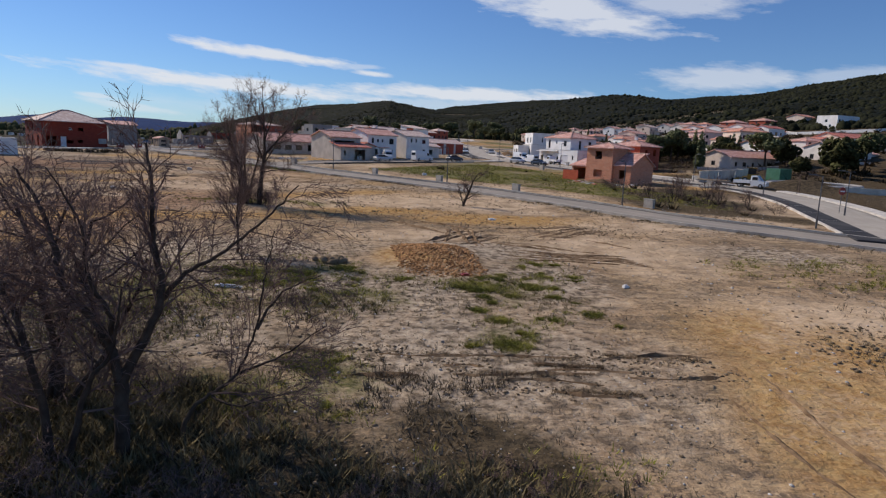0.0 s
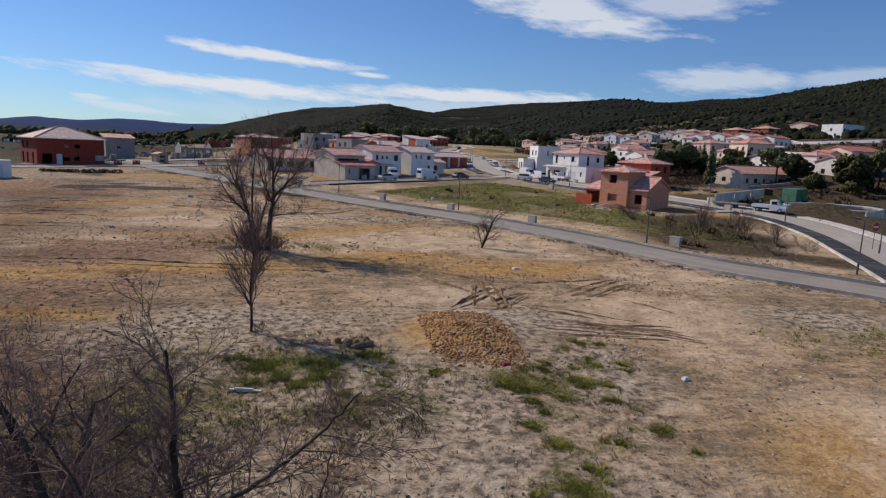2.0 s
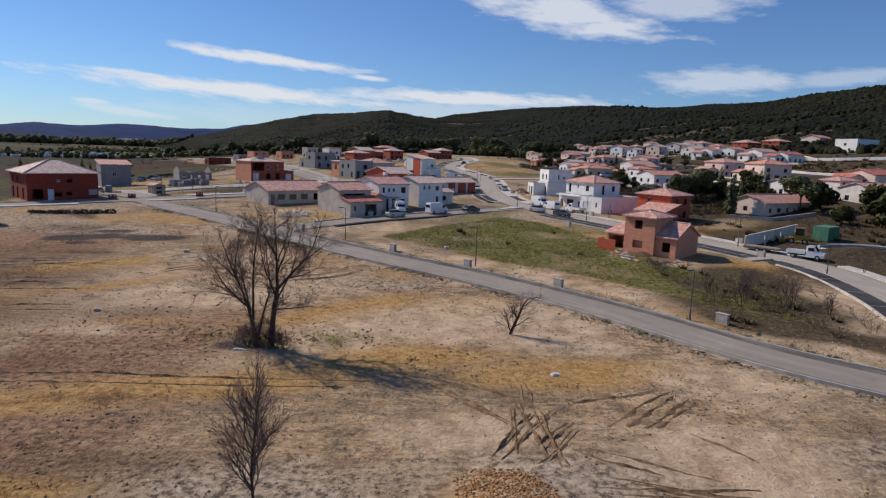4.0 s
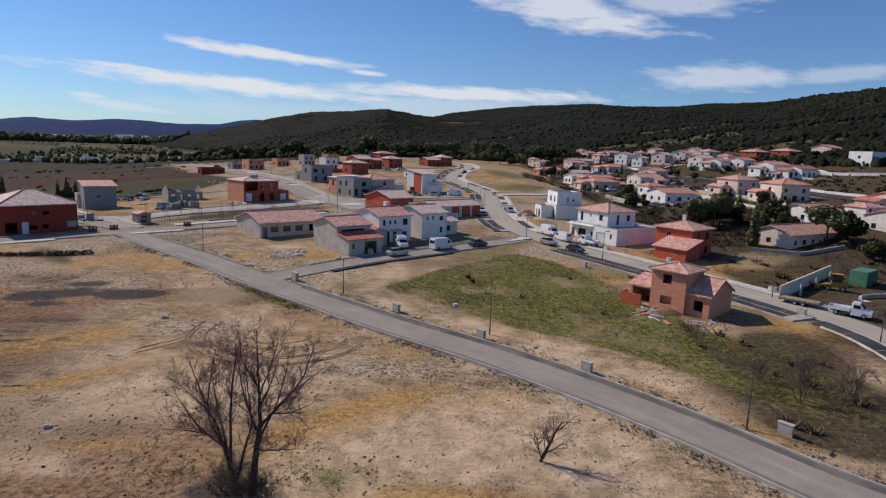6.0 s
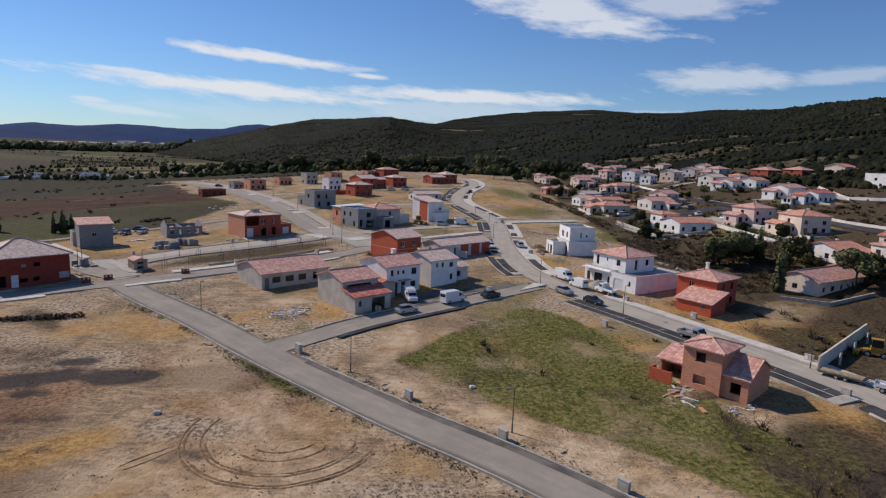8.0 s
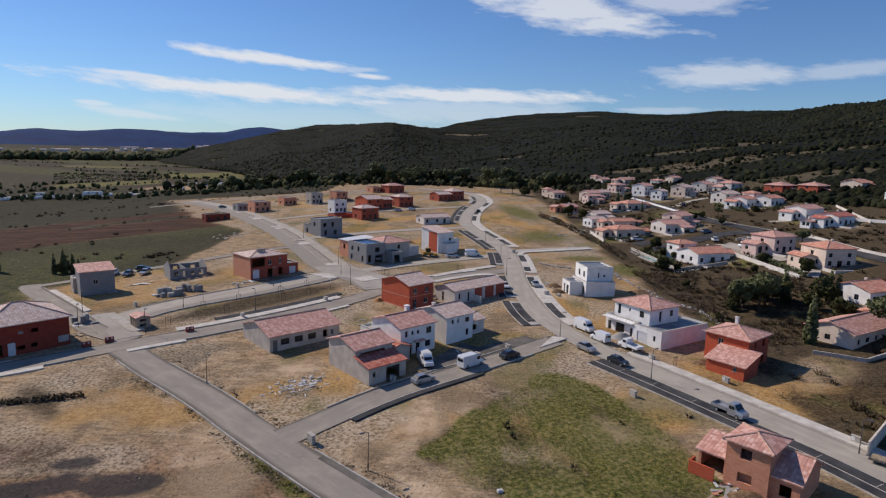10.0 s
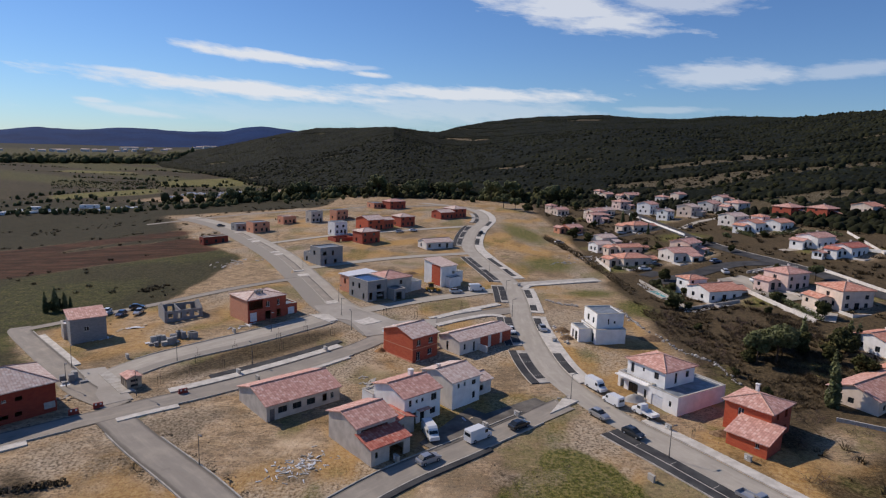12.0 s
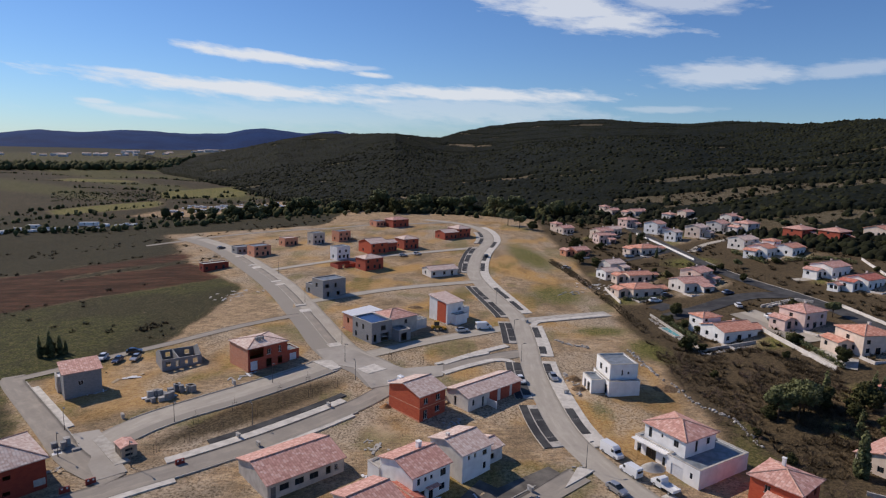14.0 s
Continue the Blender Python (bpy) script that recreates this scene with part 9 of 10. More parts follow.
lamp_src = lamp_post(-18.6, 99.3, -140)
for x, y, yaw, h in [(-0.4, 85.8, -140, 1), (18.2, 66.4, -140, 1), (32.4, 56.0, 150, 1), (22.0, 127.3, 30, 1.1), (11.0, 146.3, 20, 1.05), (-84.2, 154.4, -45, 1), (-79.2, 144.8, -45, 1), (-65.1, 157.8, -45, 0.9), (-49.8, 157.0, 135, 1), (-65.2, 142.1, -45, 1), (-51.9, 176.9, -45, 1), (-41.2, 202.8, -45, 1), (-38.2, 190.4, -45, 1), (5.0, 194.5, 20, 1), (41.5, 66.6, 150, 1), (44.0, 88.8, 160, 0.8), (-45.5, 121.0, -45, 1), (41.0, 106.6, -60, 1), (5.0, 214.0, 0, 1), (2.0, 244.0, 0, 1), (-8.0, 300.0, 0, 1), (-60.0, 240.0, 40, 1), (-80.0, 280.0, 40, 1), (-34.0, 180.0, 120, 1)]:
    copy_thing(lamp_src, pose(x, y, float(H(x, y)), 0, 0, yaw) @ Matrix.Diagonal((1, 1, h, 1)))


def sapling(x, y):
    r = thing("staked_sapling", x, y, 40, "thin staked sapling in the verge strip", "tree", "saplings in the verge")
    g = Geo()
    for dx in (-0.45, 0.45):
        g.tube([(dx, 0, -0.2), (dx, 0, 1.7)], [0.035, 0.035], 5)
    g.tube([(-0.45, 0, 1.55), (0.45, 0, 1.55)], [0.03, 0.03], 5)
    part("stake", g, "bark", r)
    t = Geo()
    rng = random.Random(int(x * 7 + y))
    t.tube([(0, 0, 0), (0.03, 0, 1.4), (0, 0, 2.9)], [0.03, 0.022, 0.008], 5)
    for k in range(9):
        z = 1.4 + 0.16 * k
        a = rng.uniform(0, 6.28)
        t.tube([(0, 0, z), (0.35 * math.cos(a), 0.35 * math.sin(a), z + 0.45)], [0.010, 0.004], 3)
    part("stem", t, "twig", r)


for x, y in [(-63.1, 146.6), (-59.5, 150.5), (-55.0, 155.0), (-50.4, 160.4), (-46.4, 165.6), (-42.0, 170.6), (-37.6, 175.6), (-60.8, 157.4), (-55.5, 163.4), (-48.6, 171.2), (-44.0, 177.0), (28.0, 133.6), (49.5, 90.0), (-27.5, 192.5), (-19.5, 191.0), (-8.0, 197.8)]:
    sapling(x, y)


# ---- building sites, walls, yard ----
def long_wall(name, pts, thick, h, mat, label, cap=None):
    g = Geo()
    for (ax, ay), (bx, by) in zip(pts[:-1], pts[1:]):
        d = Vector((bx - ax, by - ay)).normalized()
        s = Vector((d.y, -d.x)) * thick / 2
        za, zb = float(H(ax, ay)), float(H(bx, by))
        q = [(ax - s.x, ay - s.y), (ax + s.x, ay + s.y), (bx + s.x, by + s.y), (bx - s.x, by - s.y)]
        zz = [za, za, zb, zb]
        lo = [(p[0], p[1], z - 0.5) for p, z in zip(q, zz)]
        hi = [(p[0], p[1], z + h) for p, z in zip(q, zz)]
        g.poly(hi)
        for i in range(4):
            j = (i + 1) % 4
            g.poly([lo[i], lo[j], hi[j], hi[i]])
    return tagged(part(name, g, mat), label, "wall", kind="structure")


long_wall("wall_yard", [(41.8, 106.2), (50, 114), (58.4, 121.9)], 0.25, 1.9, "warmwall", "long pale concrete retaining wall of the works yard")
g = Geo()
for t in (0.2, 0.5, 0.8):
    cx, cy = 41.8 + 16.6 * t + 0.9, 106.2 + 15.7 * t - 0.9
    z = float(H(cx, cy))
    g.box(cx - 0.12, cy - 0.12, z - 0.3, cx + 0.12, cy + 0.12, z + 1.7)
tagged(part("wall_footing", g, "concrete"), "short concrete props against the yard wall", "prop", kind="structure")
long_wall("wall_hill", [(83.6, 368), (86.5, 330), (88.4, 302)], 0.3, 0.9, "white", "low white wall along the hillside street")
long_wall("wall_hill_upper", [(128, 255), (138, 240), (150, 226), (170, 214)], 0.3, 1.0, "white", "white garden wall above the villas")
long_wall("wall_hill_bend", [(105.2, 233), (106.8, 205), (112, 185)], 0.25, 0.8, "offwhite", "pale low wall along the hillside street")
long_wall("wall_villa_garden", [(50.1, 236.6), (52.5, 217), (54.0, 204.5), (68.8, 207.4)], 0.3, 0.8, "limestone", "pale dry stone wall round a villa garden")
long_wall("wall_villa_plot", [(74.3, 219.9), (75.7, 206.0), (77.6, 186.8)], 0.25, 1.0, "offwhite", "rendered plot wall between villas")
long_wall("wall_low_plot", [(43.4, 267.9), (44.1, 249.7)], 0.25, 1.0, "offwhite", "rendered plot wall below the villas")
long_wall("wall_top_lane", [(143.1, 280.6), (132.8, 244.4)], 0.25, 0.9, "offwhite", "pale wall along the upper lane")
long_wall("wall_hill_yard", [(84, 236), (96, 240), (100, 236)], 0.4, 0.8, "limestone", "pale stone edging of a villa forecourt")
long_wall("wall_farmhouse", [(55, 141), (62, 137), (74, 143)], 0.3, 0.8, "limestone", "low pale stone wall before the farmhouse")


def stone_row(pts, n, seed, size, label):
    rng = np.random.RandomState(seed)
    q = curve_points(pts, 0.5)
    idx = rng.randint(0, len(q), n)
    x = np.array([q[i].x for i in idx]) + rng.normal(0, 0.35, n)
    y = np.array([q[i].y for i in idx]) + rng.normal(0, 0.35, n)
    scatter("rough_stones", icosphere(1), on_ground(x, y), rng.uniform(0.4, 1.0, n) * size, 0.7, 0.3, "stone", label, "stones", seed, 0.2)


stone_row([(34.3, 205), (36.1, 192), (39, 180.8), (40.1, 173.7), (45.2, 166.4), (45.5, 155.4)], 150, 1, 0.38, "row of pale loose boulders along the slope")
stone_row([(49, 233.5), (51.9, 212.8), (53.5, 202.8), (60, 204)], 260, 2, 0.34, "pale dry stone wall along the villa garden")
stone_row([(16.5, 211), (19, 208), (24, 206)], 60, 3, 0.4, "pale stones beside the pavement")
stone_row([(14.5, 188), (16, 180), (15.8, 176)], 50, 4, 0.35, "spoil stones beside the modern house")
stone_row([(86, 236), (92, 238), (97, 240)], 240, 5, 0.6, "heap of white stones on the villa forecourt")
stone_row([(100, 385), (125, 392), (150, 380), (185, 372)], 260, 6, 0.9, "pale quarried rock edge below the woods")


def spoil_heap(x, y, rx, ry, h, mat, label, seed):
    """A mound of dug earth with an uneven skin."""
    rng = np.random.RandomState(seed)
    n = 28
    a, r = np.meshgrid(np.linspace(0, 2 * math.pi, n, endpoint=False), np.linspace(0, 1, 9))
    X, Y = x + rx * r * np.cos(a), y + ry * r * np.sin(a)
    Z = H(X, Y) - 0.08 + h * np.cos(r * math.pi / 2) ** 1.4 * (0.7 + 0.6 * fbm(X * 1.3, Y * 1.3))
    i = np.arange(X.size).reshape(X.shape)
    f = np.stack([i[:-1], np.roll(i, -1, 1)[:-1], np.roll(i, -1, 1)[1:], i[1:]], -1).reshape(-1, 4)
    tagged(new("earth_mound", rawmesh("earth_mound", np.stack([X, Y, Z], -1).reshape(-1, 3), f[:, ::-1], mat)), label, "earth heap")


spoil_heap(16.0, 184.4, 2.2, 1.6, 1.1, "soil", "ochre heap of dug earth beside the street", 1)
spoil_heap(16.2, 179.2, 2.0, 1.4, 1.0, "soil", "brown heap of dug earth by the modern house", 2)
spoil_heap(36.2, 181.0, 3.2, 2.4, 0.9, "soil", "ochre earth bank behind the modern house", 3)
spoil_heap(-25.5, 167.0, 1.6, 1.0, 0.8, "rubble", "orange sand heap beside the red house", 4)
spoil_heap(22.8, 147.4, 2.4, 1.6, 1.3, "concrete", "grey sand heap before the white villa", 5)
spoil_heap(60.0, 104.4, 6.0, 3.4, 0.9, "soil", "brown earth mound behind the works yard", 6)
spoil_heap(-8.0, 148.0, 2.5, 1.6, 0.6, "soil", "ochre earth heap behind the white house", 7)
spoil_heap(-24.0, 237.5, 3.0, 1.6, 0.7, "soil", "brown earth heap behind the grey houses", 9)
spoil_heap(-63.0, 350.0, 4.0, 2.4, 1.2, "soil", "ochre earth heap on a far plot", 10)
spoil_heap(33.5, 135.5, 2.6, 1.6, 0.7, "soil", "ochre earth heap before the red house", 8)


def pallet_stack(x, y, yaw, n, seed):
    r = thing("block_pallets", x, y, yaw, "stacks of grey concrete blocks on a building plot", "blocks", "block stacks")
    rng = random.Random(seed)
    for k in range(n):
        g = Geo()
        px, py = rng.uniform(-2.5, 2.5), rng.uniform(-1.8, 1.8)
        w, d, h = rng.uniform(0.8, 1.3), rng.uniform(0.8, 1.2), rng.choice((0.5, 0.9, 1.3, 1.7))
        n_up = max(2, int(h / 0.22))
        for s in range(n_up):
            g = Geo()
            o = rng.uniform(-0.03, 0.03)
            g.box(px + o, py - o, 0.22 * s - (0.25 if s == 0 else 0.0), px + w + o, py + d - o, 0.22 * s + 0.205)
            part("block_layer", g, "grey" if k % 3 else "concrete", r)
    for k in range(4):
        g = Geo()
        px, py = rng.uniform(-3, 3), rng.uniform(-2.2, 2.2)
        g.box(px, py, 0.0, px + 1.8, py + 0.9, 0.08)
        part("pale_board", g, "whitebag", r)


pallet_stack(-73.0, 168.0, 40, 11, 1)
pallet_stack(-70.2, 170.6, 40, 8, 2)
pallet_stack(-79.5, 146.5, 40, 5, 3)


def debris(x, y, spread_x, spread_y, n, mats, label, seed, size=0.9):
    """Loose boards, sheets and lumps left on the ground; each piece a part."""
    rng = random.Random(seed)
    r = thing("building_debris", x, y, 43, label, "debris", "debris on the plots")
    for k in range(n):
        g = Geo()
        px, py = rng.gauss(0, spread_x), rng.gauss(0, spread_y)
        w, d, h = size * rng.uniform(0.4, 2.2), size * rng.uniform(0.12, 0.6), rng.uniform(0.03, 0.15)
        g.box(-w / 2, -d / 2, 0, w / 2, d / 2, h)
        ob = part("scrap", g, rng.choice(mats), r)
        cx, cy = px * math.cos(radians(43)) - py * math.sin(radians(43)), px * math.sin(radians(43)) + py * math.cos(radians(43))
        ob.matrix_basis = pose(px, py, float(H(x + cx, y + cy)) - float(H(x, y)) - 0.02, rng.uniform(-6, 6), rng.uniform(-6, 6), rng.uniform(0, 180))


debris(-31.6, 121.8, 2.2, 1.3, 130, ("whitebag", "whitebag", "kerb"), "white plaster and sheet scraps on the plot", 1, 0.42)
spoil_heap(22.6, 96.6, 2.8, 1.3, 0.6, "soil", "dark earth bank before the brick house", 11)
debris(22.2, 98.0, 2.6, 0.9, 46, ("whitebag", "concrete", "brick", "wood"), "broken blocks and boards before the brick house", 2)
debris(25.6, 93.0, 1.4, 0.7, 16, ("brick", "concrete", "whitebag"), "brick rubble before the brick house", 3, 0.6)
debris(-25.2, 142.0, 1.6, 0.9, 16, ("wood", "concrete", "whitebag"), "timber and boards beside the grey house", 4)
debris(-25.5, 151.5, 1.5, 1.2, 14, ("concrete", "kerb"), "spilled mortar and scraps on the plot", 5)
debris(-24.5, 168.5, 1.6, 0.8, 12, ("wood", "whitebag", "grey"), "materials beside the red house", 6)
debris(-12.0, 160.8, 1.6, 0.8, 14, ("wood", "concrete"), "timber and boards between the houses", 7)
debris(-8.2, 136.6, 1.4, 0.8, 10, ("concrete", "wood", "whitebag"), "boards before the white houses", 8)
debris(-85.5, 180.5, 1.4, 0.5, 8, ("wood", "whitebag"), "long pale timbers beside the roofless house", 9, 1.6)
debris(-88.0, 172.5, 1.2, 0.5, 8, ("whitebag", "concrete"), "white sheets beside the tall grey house", 10)
debris(-59.5, 180.0, 2.0, 0.8, 14, ("concrete", "whitebag", "grey"), "block scraps along the half-built house", 11)
debris(-76.6, 140.6, 1.6, 1.0, 12, ("grey", "wood", "concrete"), "pallets and blocks beside the dark red house", 12)
debris(-85.0, 252.0, 5.0, 3.0, 30, ("concrete", "kerb"), "pale rubble strip beside the fields", 13, 1.2)
debris(-118.0, 312.0, 4.0, 3.0, 18, ("concrete", "kerb"), "pale rubble beside the far street", 14, 1.2)
debris(30.0, 262.0, 3.0, 1.6, 14, ("concrete", "slab"), "slabs on the open plot", 15, 1.6)
debris(44.5, 268.0, 3.5, 7.0, 40, ("whitebag", "concrete", "kerb"), "clutter of pale materials below the villas", 16, 1.4)
debris(10.0, 147.0, 1.5, 0.6, 10, ("concrete", "kerb"), "kerb stones left by the street corner", 17, 0.5)


def stone_heap(x, y):
    r = thing("stone_heap", x, y, 20, "small heap of grey broken slabs in weeds", "stones")
    rng = random.Random(6)
    for k in range(16):
        bm_v, bm_f = icosphere(1)
        s = np.array([rng.uniform(.18, .42), rng.uniform(.14, .3), rng.uniform(.08, .2)])
        v = bm_v * s * (1 + 0.25 * (np.random.RandomState(k).rand(len(bm_v), 1) - 0.5))
        ob = new("stone", rawmesh("stone", v, bm_f, "clod"))
        ob.parent = r
        ob.matrix_basis = pose(rng.gauss(0, .5), rng.gauss(0, .3), 0.08 + 0.16 * rng.random(), rng.uniform(-30, 30), rng.uniform(-30, 30), rng.uniform(0, 180))


stone_heap(-5.6, 34.3)


def litter(x, y, w, d, h, mat, label, yaw=20):
    r = Geo()
    r.box(-w / 2, -d / 2, -0.03, w / 2, d / 2, h)
    r.box(-w / 3, -d / 3, h + 0.002, w / 4, d / 3, h + 0.05)
    ob = part("litter", r, mat)
    ob.matrix_basis = pose(x, y, float(H(x, y)), 4, 3, yaw)
    tagged(ob, label, "litter")


litter(3.7, 52.2, 0.55, 0.35, 0.12, "whitebag", "white plastic scrap on bare soil")
litter(9.1, 31.8, 0.28, 0.2, 0.08, "whitebag", "small white bag on bare soil")
litter(1.2, 32.4, 0.5, 0.3, 0.14, "redplastic", "red plastic scrap by the rubble")
litter(-8.2, 34.7, 0.9, 0.12, 0.06, "wood", "grey timber offcut on bare soil", 130)
litter(-9.4, 28.6, 1.2, 0.1, 0.06, "whitebag", "white torn sheet caught in weeds", 5)
litter(-18.4, 54.4, 0.9, 0.2, 0.1, "whitebag", "white scrap below the big tree", 0)
litter(-36.0, 86.5, 0.6, 0.5, 0.3, "stone", "single pale boulder on the field")
litter(-4.0, 96.0, 0.6, 0.4, 0.25, "whitebag", "white bag beside the meadow")
litter(-33.0, 62.0, 0.5, 0.3, 0.2, "stone", "single pale stone on the field")


def site_cabin(x, y, yaw):
    r = thing("site_cabin", x, y, yaw, "white flat-roofed site cabin on the field", "cabin")
    g = Geo()
    g.box(0, 0, 0.15, 7.6, 2.4, 2.7)
    g.box(-0.05, -0.05, 2.703, 7.65, 2.45, 2.82)
    part("body", g, "white", r)
    w = Geo()
    w.box(3.3, -0.03, 1.2, 4.7, -0.004, 2.1)
    part("window", w, "glass", r)
    d = Geo()
    d.box(5.6, -0.03, 0.2, 6.5, -0.004, 2.2)
    part("door", d, "frame", r)
    f = Geo()
    for px in (0.3, 3.6, 7.1):
        f.box(px, 0.2, -0.4, px + 0.3, 2.2, 0.148)
    part("foot", f, "concrete", r)


site_cabin(-75.6, 95.6, 38)


def barrier(x, y, yaw):
    r = thing("traffic_barrier", x, y, yaw, "dark red plastic traffic barrier at the junction", "barrier", "barriers at the junction")
    g = Geo()
    g.box(-0.75, -0.25, 0, 0.75, 0.25, 0.25)
    g.box(-0.72, -0.12, 0.25, 0.72, 0.12, 0.9)
    part("barrier_body", g, "redplastic", r)
    s = Geo()
    for k in (-0.45, 0.25):
        s.box(k, -0.13, 0.5, k + 0.25, 0.13, 0.78)
    part("pale_band", s, "whitebag", r)


barrier(-71.6, 134.6, 40)
barrier(-69.0, 137.1, 40)
barrier(-57.6, 143.4, 40)


def green_container(x, y, yaw):
    r = thing("skip_container", x, y, yaw, "green ribbed steel site container", "container")
    g = Geo()
    g.box(0, 0, 0.1, 5.0, 2.4, 2.5)
    part("shell", g, "greenpaint", r)
    for k in range(16):
        for y0, y1 in ((-0.05, -0.002), (2.402, 2.45)):
            rib = Geo()
            rib.box(0.1 + 0.31 * k, y0, 0.2, 0.25 + 0.31 * k, y1, 2.4)
            part("rib", rib, "greenpaint", r)
    f = Geo()
    f.box(0.1, 0.1, -0.3, 4.9, 2.3, 0.098)
    part("skid", f, "metal", r)


green_container(59.6, 114.6, 40)


def loader(x, y, yaw):
    r = thing("wheel_loader", x, y, yaw, "small yellow wheel loader parked on the building land", "loader")
    g = Geo()
    g.box(-1.6, -0.6, 0.6, 0.6, 0.6, 1.4)
    g.box(0.6, -0.5, 0.5, 1.4, 0.5, 1.0)
    part("body", g, "yellow", r)
    c = Geo()
    c.box(-0.8, -0.55, 1.4, 0.5, 0.55, 2.5)
    part("cab", c, "glass", r)
    t = Geo()
    t.box(-0.9, -0.62, 2.5, 0.6, 0.62, 2.6)
    part("cab_roof", t, "yellow", r)
    b = Geo()
    b.tube([(0.8, -0.45, 1.0), (2.0, -0.45, 0.6)], [0.09, 0.09], 6)
    b.tube([(0.8, 0.45, 1.0), (2.0, 0.45, 0.6)], [0.09, 0.09], 6)
    b.box(1.9, -0.8, 0.1, 2.6, 0.8, 0.7)
    part("bucket", b, "yellow", r)
    for px in (-1.0, 0.9):
        for s in (-1, 1):
            wheel(r, px, s * 0.72, 0.45, 0.32)


loader(53.4, 112.4, 150)
loader(-16.6, 216.6, 20)


def flat_trailer(x, y, yaw):
    r = thing("flat_trailer", x, y, yaw, "low flat trailer stacked with timber", "trailer")
    g = Geo()
    g.box(-2.6, -0.9, 0.5, 2.6, 0.9, 0.65)
    g.tube([(2.6, 0, 0.55), (3.6, 0, 0.5)], [0.06, 0.06], 6)
    part("deck", g, "metal", r)
    for k in range(5):
        w = Geo()
        w.box(-2.4, -0.75 + 0.3 * k, 0.66, 2.3, -0.55 + 0.3 * k, 0.82)
        part("timber", w, "wood", r)
    for px in (-0.5, 0.5):
        for s in (-1, 1):
            wheel(r, px, s * 0.85, 0.3, 0.2)


flat_trailer(43.2, 103.4, -45)


def caravan(x, y, yaw, length, label):
    r = thing("caravan", x, y, yaw, label, "caravan", "caravans and trailers in the yard")
    g = Geo()
    loft(g, [(-length / 2, 0.6, 2.2, 1.05), (-length / 2 + 0.4, 0.45, 2.6, 1.15), (length / 2 - 0.5, 0.45, 2.6, 1.15), (length / 2, 0.7, 1.9, 1.05)], 0.15)
    part("body", g, "white", r)
    w = Geo()
    for k in (-0.25, 0.2):
        w.box(k * length, -1.18, 1.3, k * length + 0.9, -1.152, 2.0)
    part("window", w, "glass", r)
    for s in (-1, 1):
        wheel(r, 0, s * 0.95, 0.3, 0.2)
    return r


rng_yard = random.Random(9)
cv = [caravan(-262, 404, 15, 7.5, "white caravan parked in the yard by the fields"), caravan(-238, 420, 20, 11.0, "long white trailer parked in the yard by the fields")]
for k in range(95):
    t = rng_yard.random()
    if k < 26:
        x, y = -275 + 62 * t + rng_yard.uniform(-2, 2), 382 + 42 * t + rng_yard.uniform(-4, 8)
    else:
        x, y = rng_yard.uniform(-228, -125), rng_yard.uniform(478, 555)
    copy_thing(cv[k % 2], pose(x, y, float(H(x, y)), 0, 0, rng_yard.uniform(-20, 60)) @ Matrix.Diagonal((rng_yard.uniform(0.25, 0.7), rng_yard.uniform(0.5, 0.9), rng_yard.uniform(0.3, 0.75), 1)))
for k, (x, y) in enumerate([(-158, 468), (-150, 474), (-141, 470), (-134, 476), (-170, 470), (-127, 472)]):
    copy_thing(cv[0], pose(x, y, float(H(x, y)), 0, 0, 10 * k) @ Matrix.Diagonal((0.7, 1, 0.8, 1)))


def garden_pool():
    r = thing("swimming_pool", 52.0, 221.0, -78, "small turquoise garden pool with pale edge", "pool")
    g = Geo()
    g.box(-4.6, -2.4, -0.3, 4.6, 2.4, 0.12)
    part("edge", g, "kerb", r)
    w = Geo()
    w.box(-4.0, -1.8, 0.0, 4.0, 1.8, 0.13)
    part("water", w, "pool", r)


garden_pool()


def road_sign(x, y, yaw):
    r = thing("road_sign", x, y, yaw, "round red no-entry sign on a post", "sign")
    g = Geo()
    g.tube([(0, 0, -0.3), (0, 0, 2.6)], [0.035, 0.035], 6)
    part("post", g, "metal", r)
    d = Geo()
    d.tube([(0, -0.03, 2.4), (0, -0.06, 2.4)], [0.42, 0.42], 20)
    part("disc", d, "redplastic", r)
    b = Geo()
    b.box(-0.28, -0.075, 2.33, 0.28, -0.062, 2.47)
    part("bar", b, "frame", r)


road_sign(42.3, 68.8, 10)
long_wall("wall_basin", [(60.6, 97.4), (64, 96.4), (72, 94.5)], 0.3, 0.9, "warmwall", "pale concrete wall beside the basin")


def basin_rim():
    """The raised concrete edge round the earth basin."""
    g = Geo()
    pts = []
    for k in range(25):
        a = 2 * math.pi * k / 24
        x, y = 60.0 + 7.4 * math.cos(a), 104.4 + 4.6 * math.sin(a)
        pts.append((x, y, float(H(x, y)) + 0.55))
    g.tube(pts, [0.32] * len(pts), 6, cap=False)
    tagged(part("basin_rim", g, "concrete"), "pale concrete rim round an earth basin", "kerb", kind="structure")


basin_rim()


# ---- villa gardens: hedges, drives, cars; the far town ----
def hedge(pts, h, wide, seed, label, mat="pine"):
    q = curve_points(pts, 0.8)
    rng = np.random.RandomState(seed)
    lobes = [(p.x, p.y, float(H(p.x, p.y)) + h * 0.5, wide, h * rng.uniform(0.3, 0.62)) for p in q if mat == "pine" or rng.rand() < 0.6]
    v, f = leaf_cloud(rng, lobes, 45 * len(lobes), 0.2)
    tagged(new("hedge", rawmesh("hedge", v, f, mat)), label, "hedge")


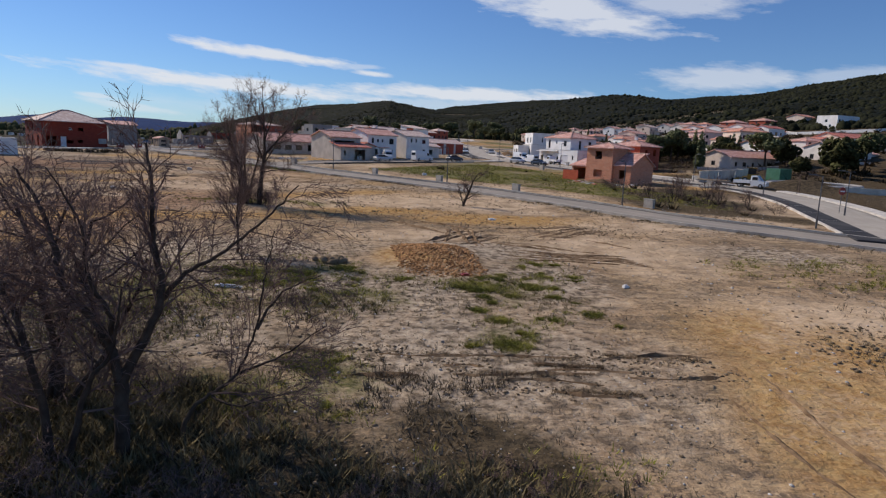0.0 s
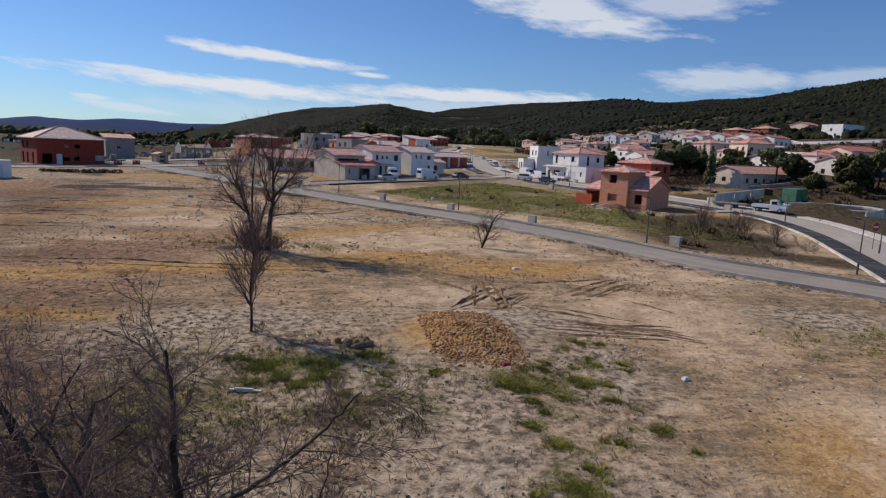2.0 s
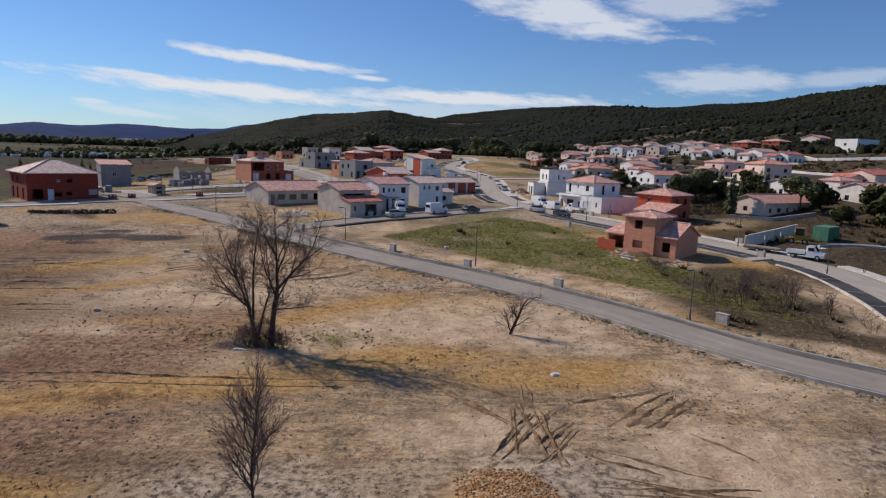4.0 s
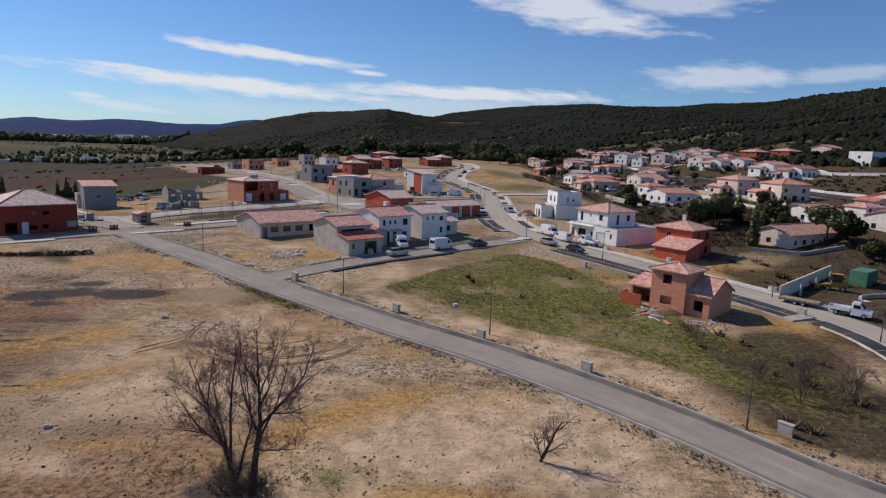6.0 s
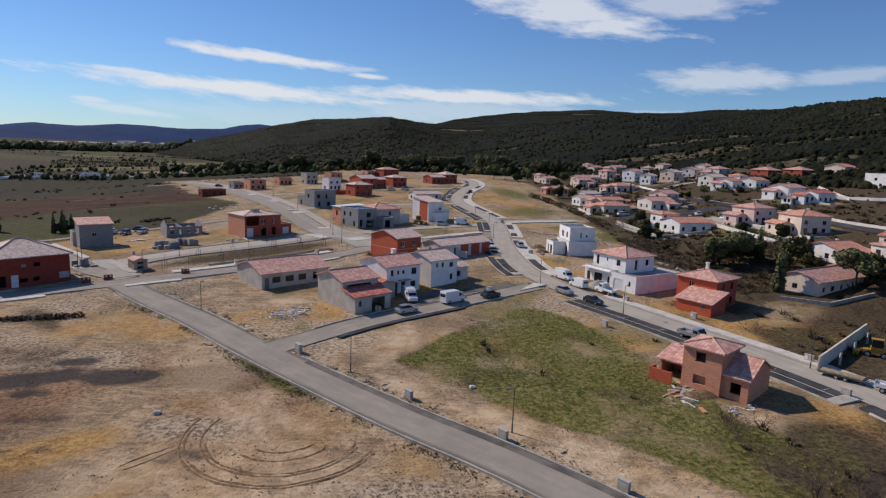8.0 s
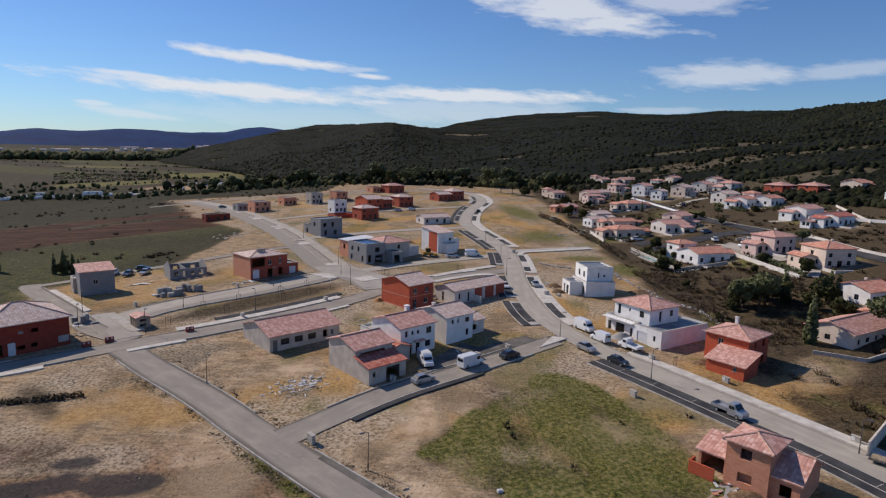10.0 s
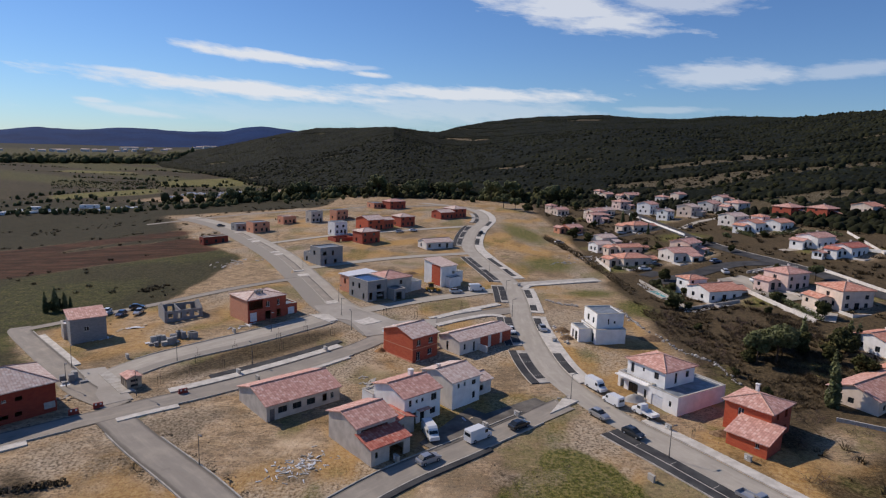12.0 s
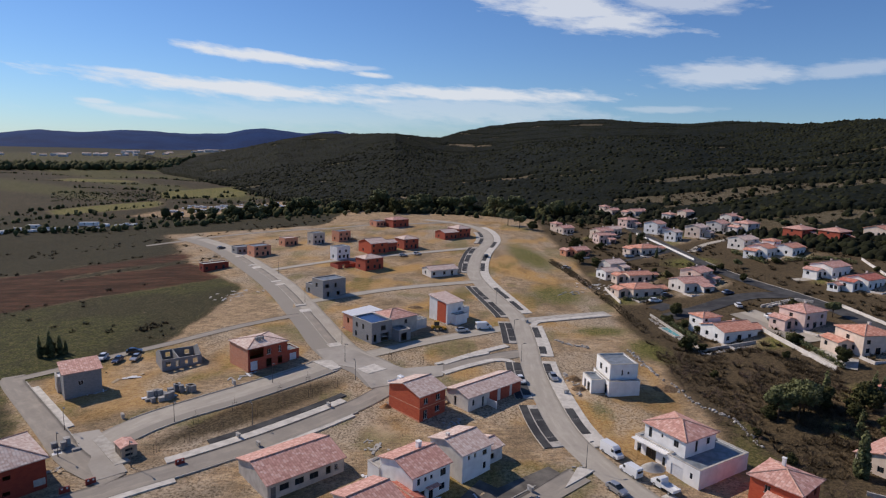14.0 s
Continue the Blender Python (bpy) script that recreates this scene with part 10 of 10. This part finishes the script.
hedge([(-72, 111.6), (-66, 113.8), (-60.5, 115.6)], 0.55, 0.8, 9, "low brown bramble row on the field", "drybrush")
hedge([(52.3, 232.2), (53.6, 222), (54.9, 212.2)], 1.7, 0.8, 1, "clipped dark green hedge beside the garden pool")
hedge([(78.6, 209.7), (79.6, 187.9)], 1.6, 0.7, 2, "dark green hedge along a plot wall")
hedge([(107.4, 309.9), (110.3, 287.4)], 1.8, 0.8, 3, "dark green hedge between villas")
hedge([(46.9, 254.0), (60, 252.0)], 1.3, 0.6, 4, "low dark hedge before a villa")
hedge([(118, 288), (132, 286), (138, 276)], 1.6, 0.8, 5, "dark hedge round an upper villa lawn")
hedge([(66, 300), (80, 296), (86, 290)], 1.6, 0.9, 6, "wild hedge along a meadow plot", "scrubleaf")
hedge([(30, 309), (36, 280), (40, 250), (43, 220)], 2.2, 1.5, 7, "brown-green wild hedge below the villas", "scrubleaf")
hedge([(58, 330), (62, 300), (64, 280)], 1.8, 1.0, 8, "wild hedge between villa plots", "scrubleaf")
for k, (pts, w, mat) in enumerate([([(77.0, 233), (80.7, 218), (82.5, 205)], 9.0, "beige"), ([(78.5, 199), (82, 191), (84, 189)], 7.0, "kerb"), ([(55, 247), (58, 242)], 7.0, "asphalt"), ([(108, 262), (116, 262)], 4.0, "beige"), ([(120, 338), (104, 330), (93, 318)], 3.6, "beige"), ([(62, 312), (84, 322), (88, 330)], 3.4, "asphalt")]):
    ribbon("drive_%d" % (k + 1), curve_points(pts), 0, w, 0.10 + 0.006 * k, mat, "paved drive of a hillside villa", "drive")
for k, (x, y, yaw) in enumerate([(56.0, 250.4, 10), (81.3, 222.5, 120), (87.5, 204.0, 30), (80.9, 252.4, 20), (78.0, 238.2, 80), (34.8, 299.3, 30), (61.2, 255.3, 15), (96.5, 318.0, 80), (118.0, 332.0, 30), (66.0, 318.0, 10)]):
    car(x, y, yaw, ("carwhite", "carsilver", "cardark", "carblue")[k % 4], ("small white", "small silver", "small dark", "small blue")[k % 4] + " car parked by a hillside villa")


def far_house(x, y, yaw):
    r = thing("far_house", x, y, yaw, "pale far house of the town on the plain", "house", "houses of the far town")
    block(r, 0, 0, 22, 13, 6.5, "gx", "offwhite", "tilepale", None, {"F": [W(3, 1, 3, 2, "hole"), W(12, 1, 3, 2, "hole")]})
    return r


town_src = far_house(-1116, 1745, 20)
rng_town = random.Random(12)
for k in range(46):
    t = rng_town.random()
    x, y = -1250 + 640 * t + rng_town.uniform(-60, 60), 1720 + 420 * t + rng_town.uniform(-60, 420)
    copy_thing(town_src, pose(x, y, float(H(x, y)), 0, 0, rng_town.uniform(0, 90)) @ Matrix.Diagonal((rng_town.uniform(0.4, 1.1), 0.8, rng_town.uniform(0.6, 1.1), 1)))
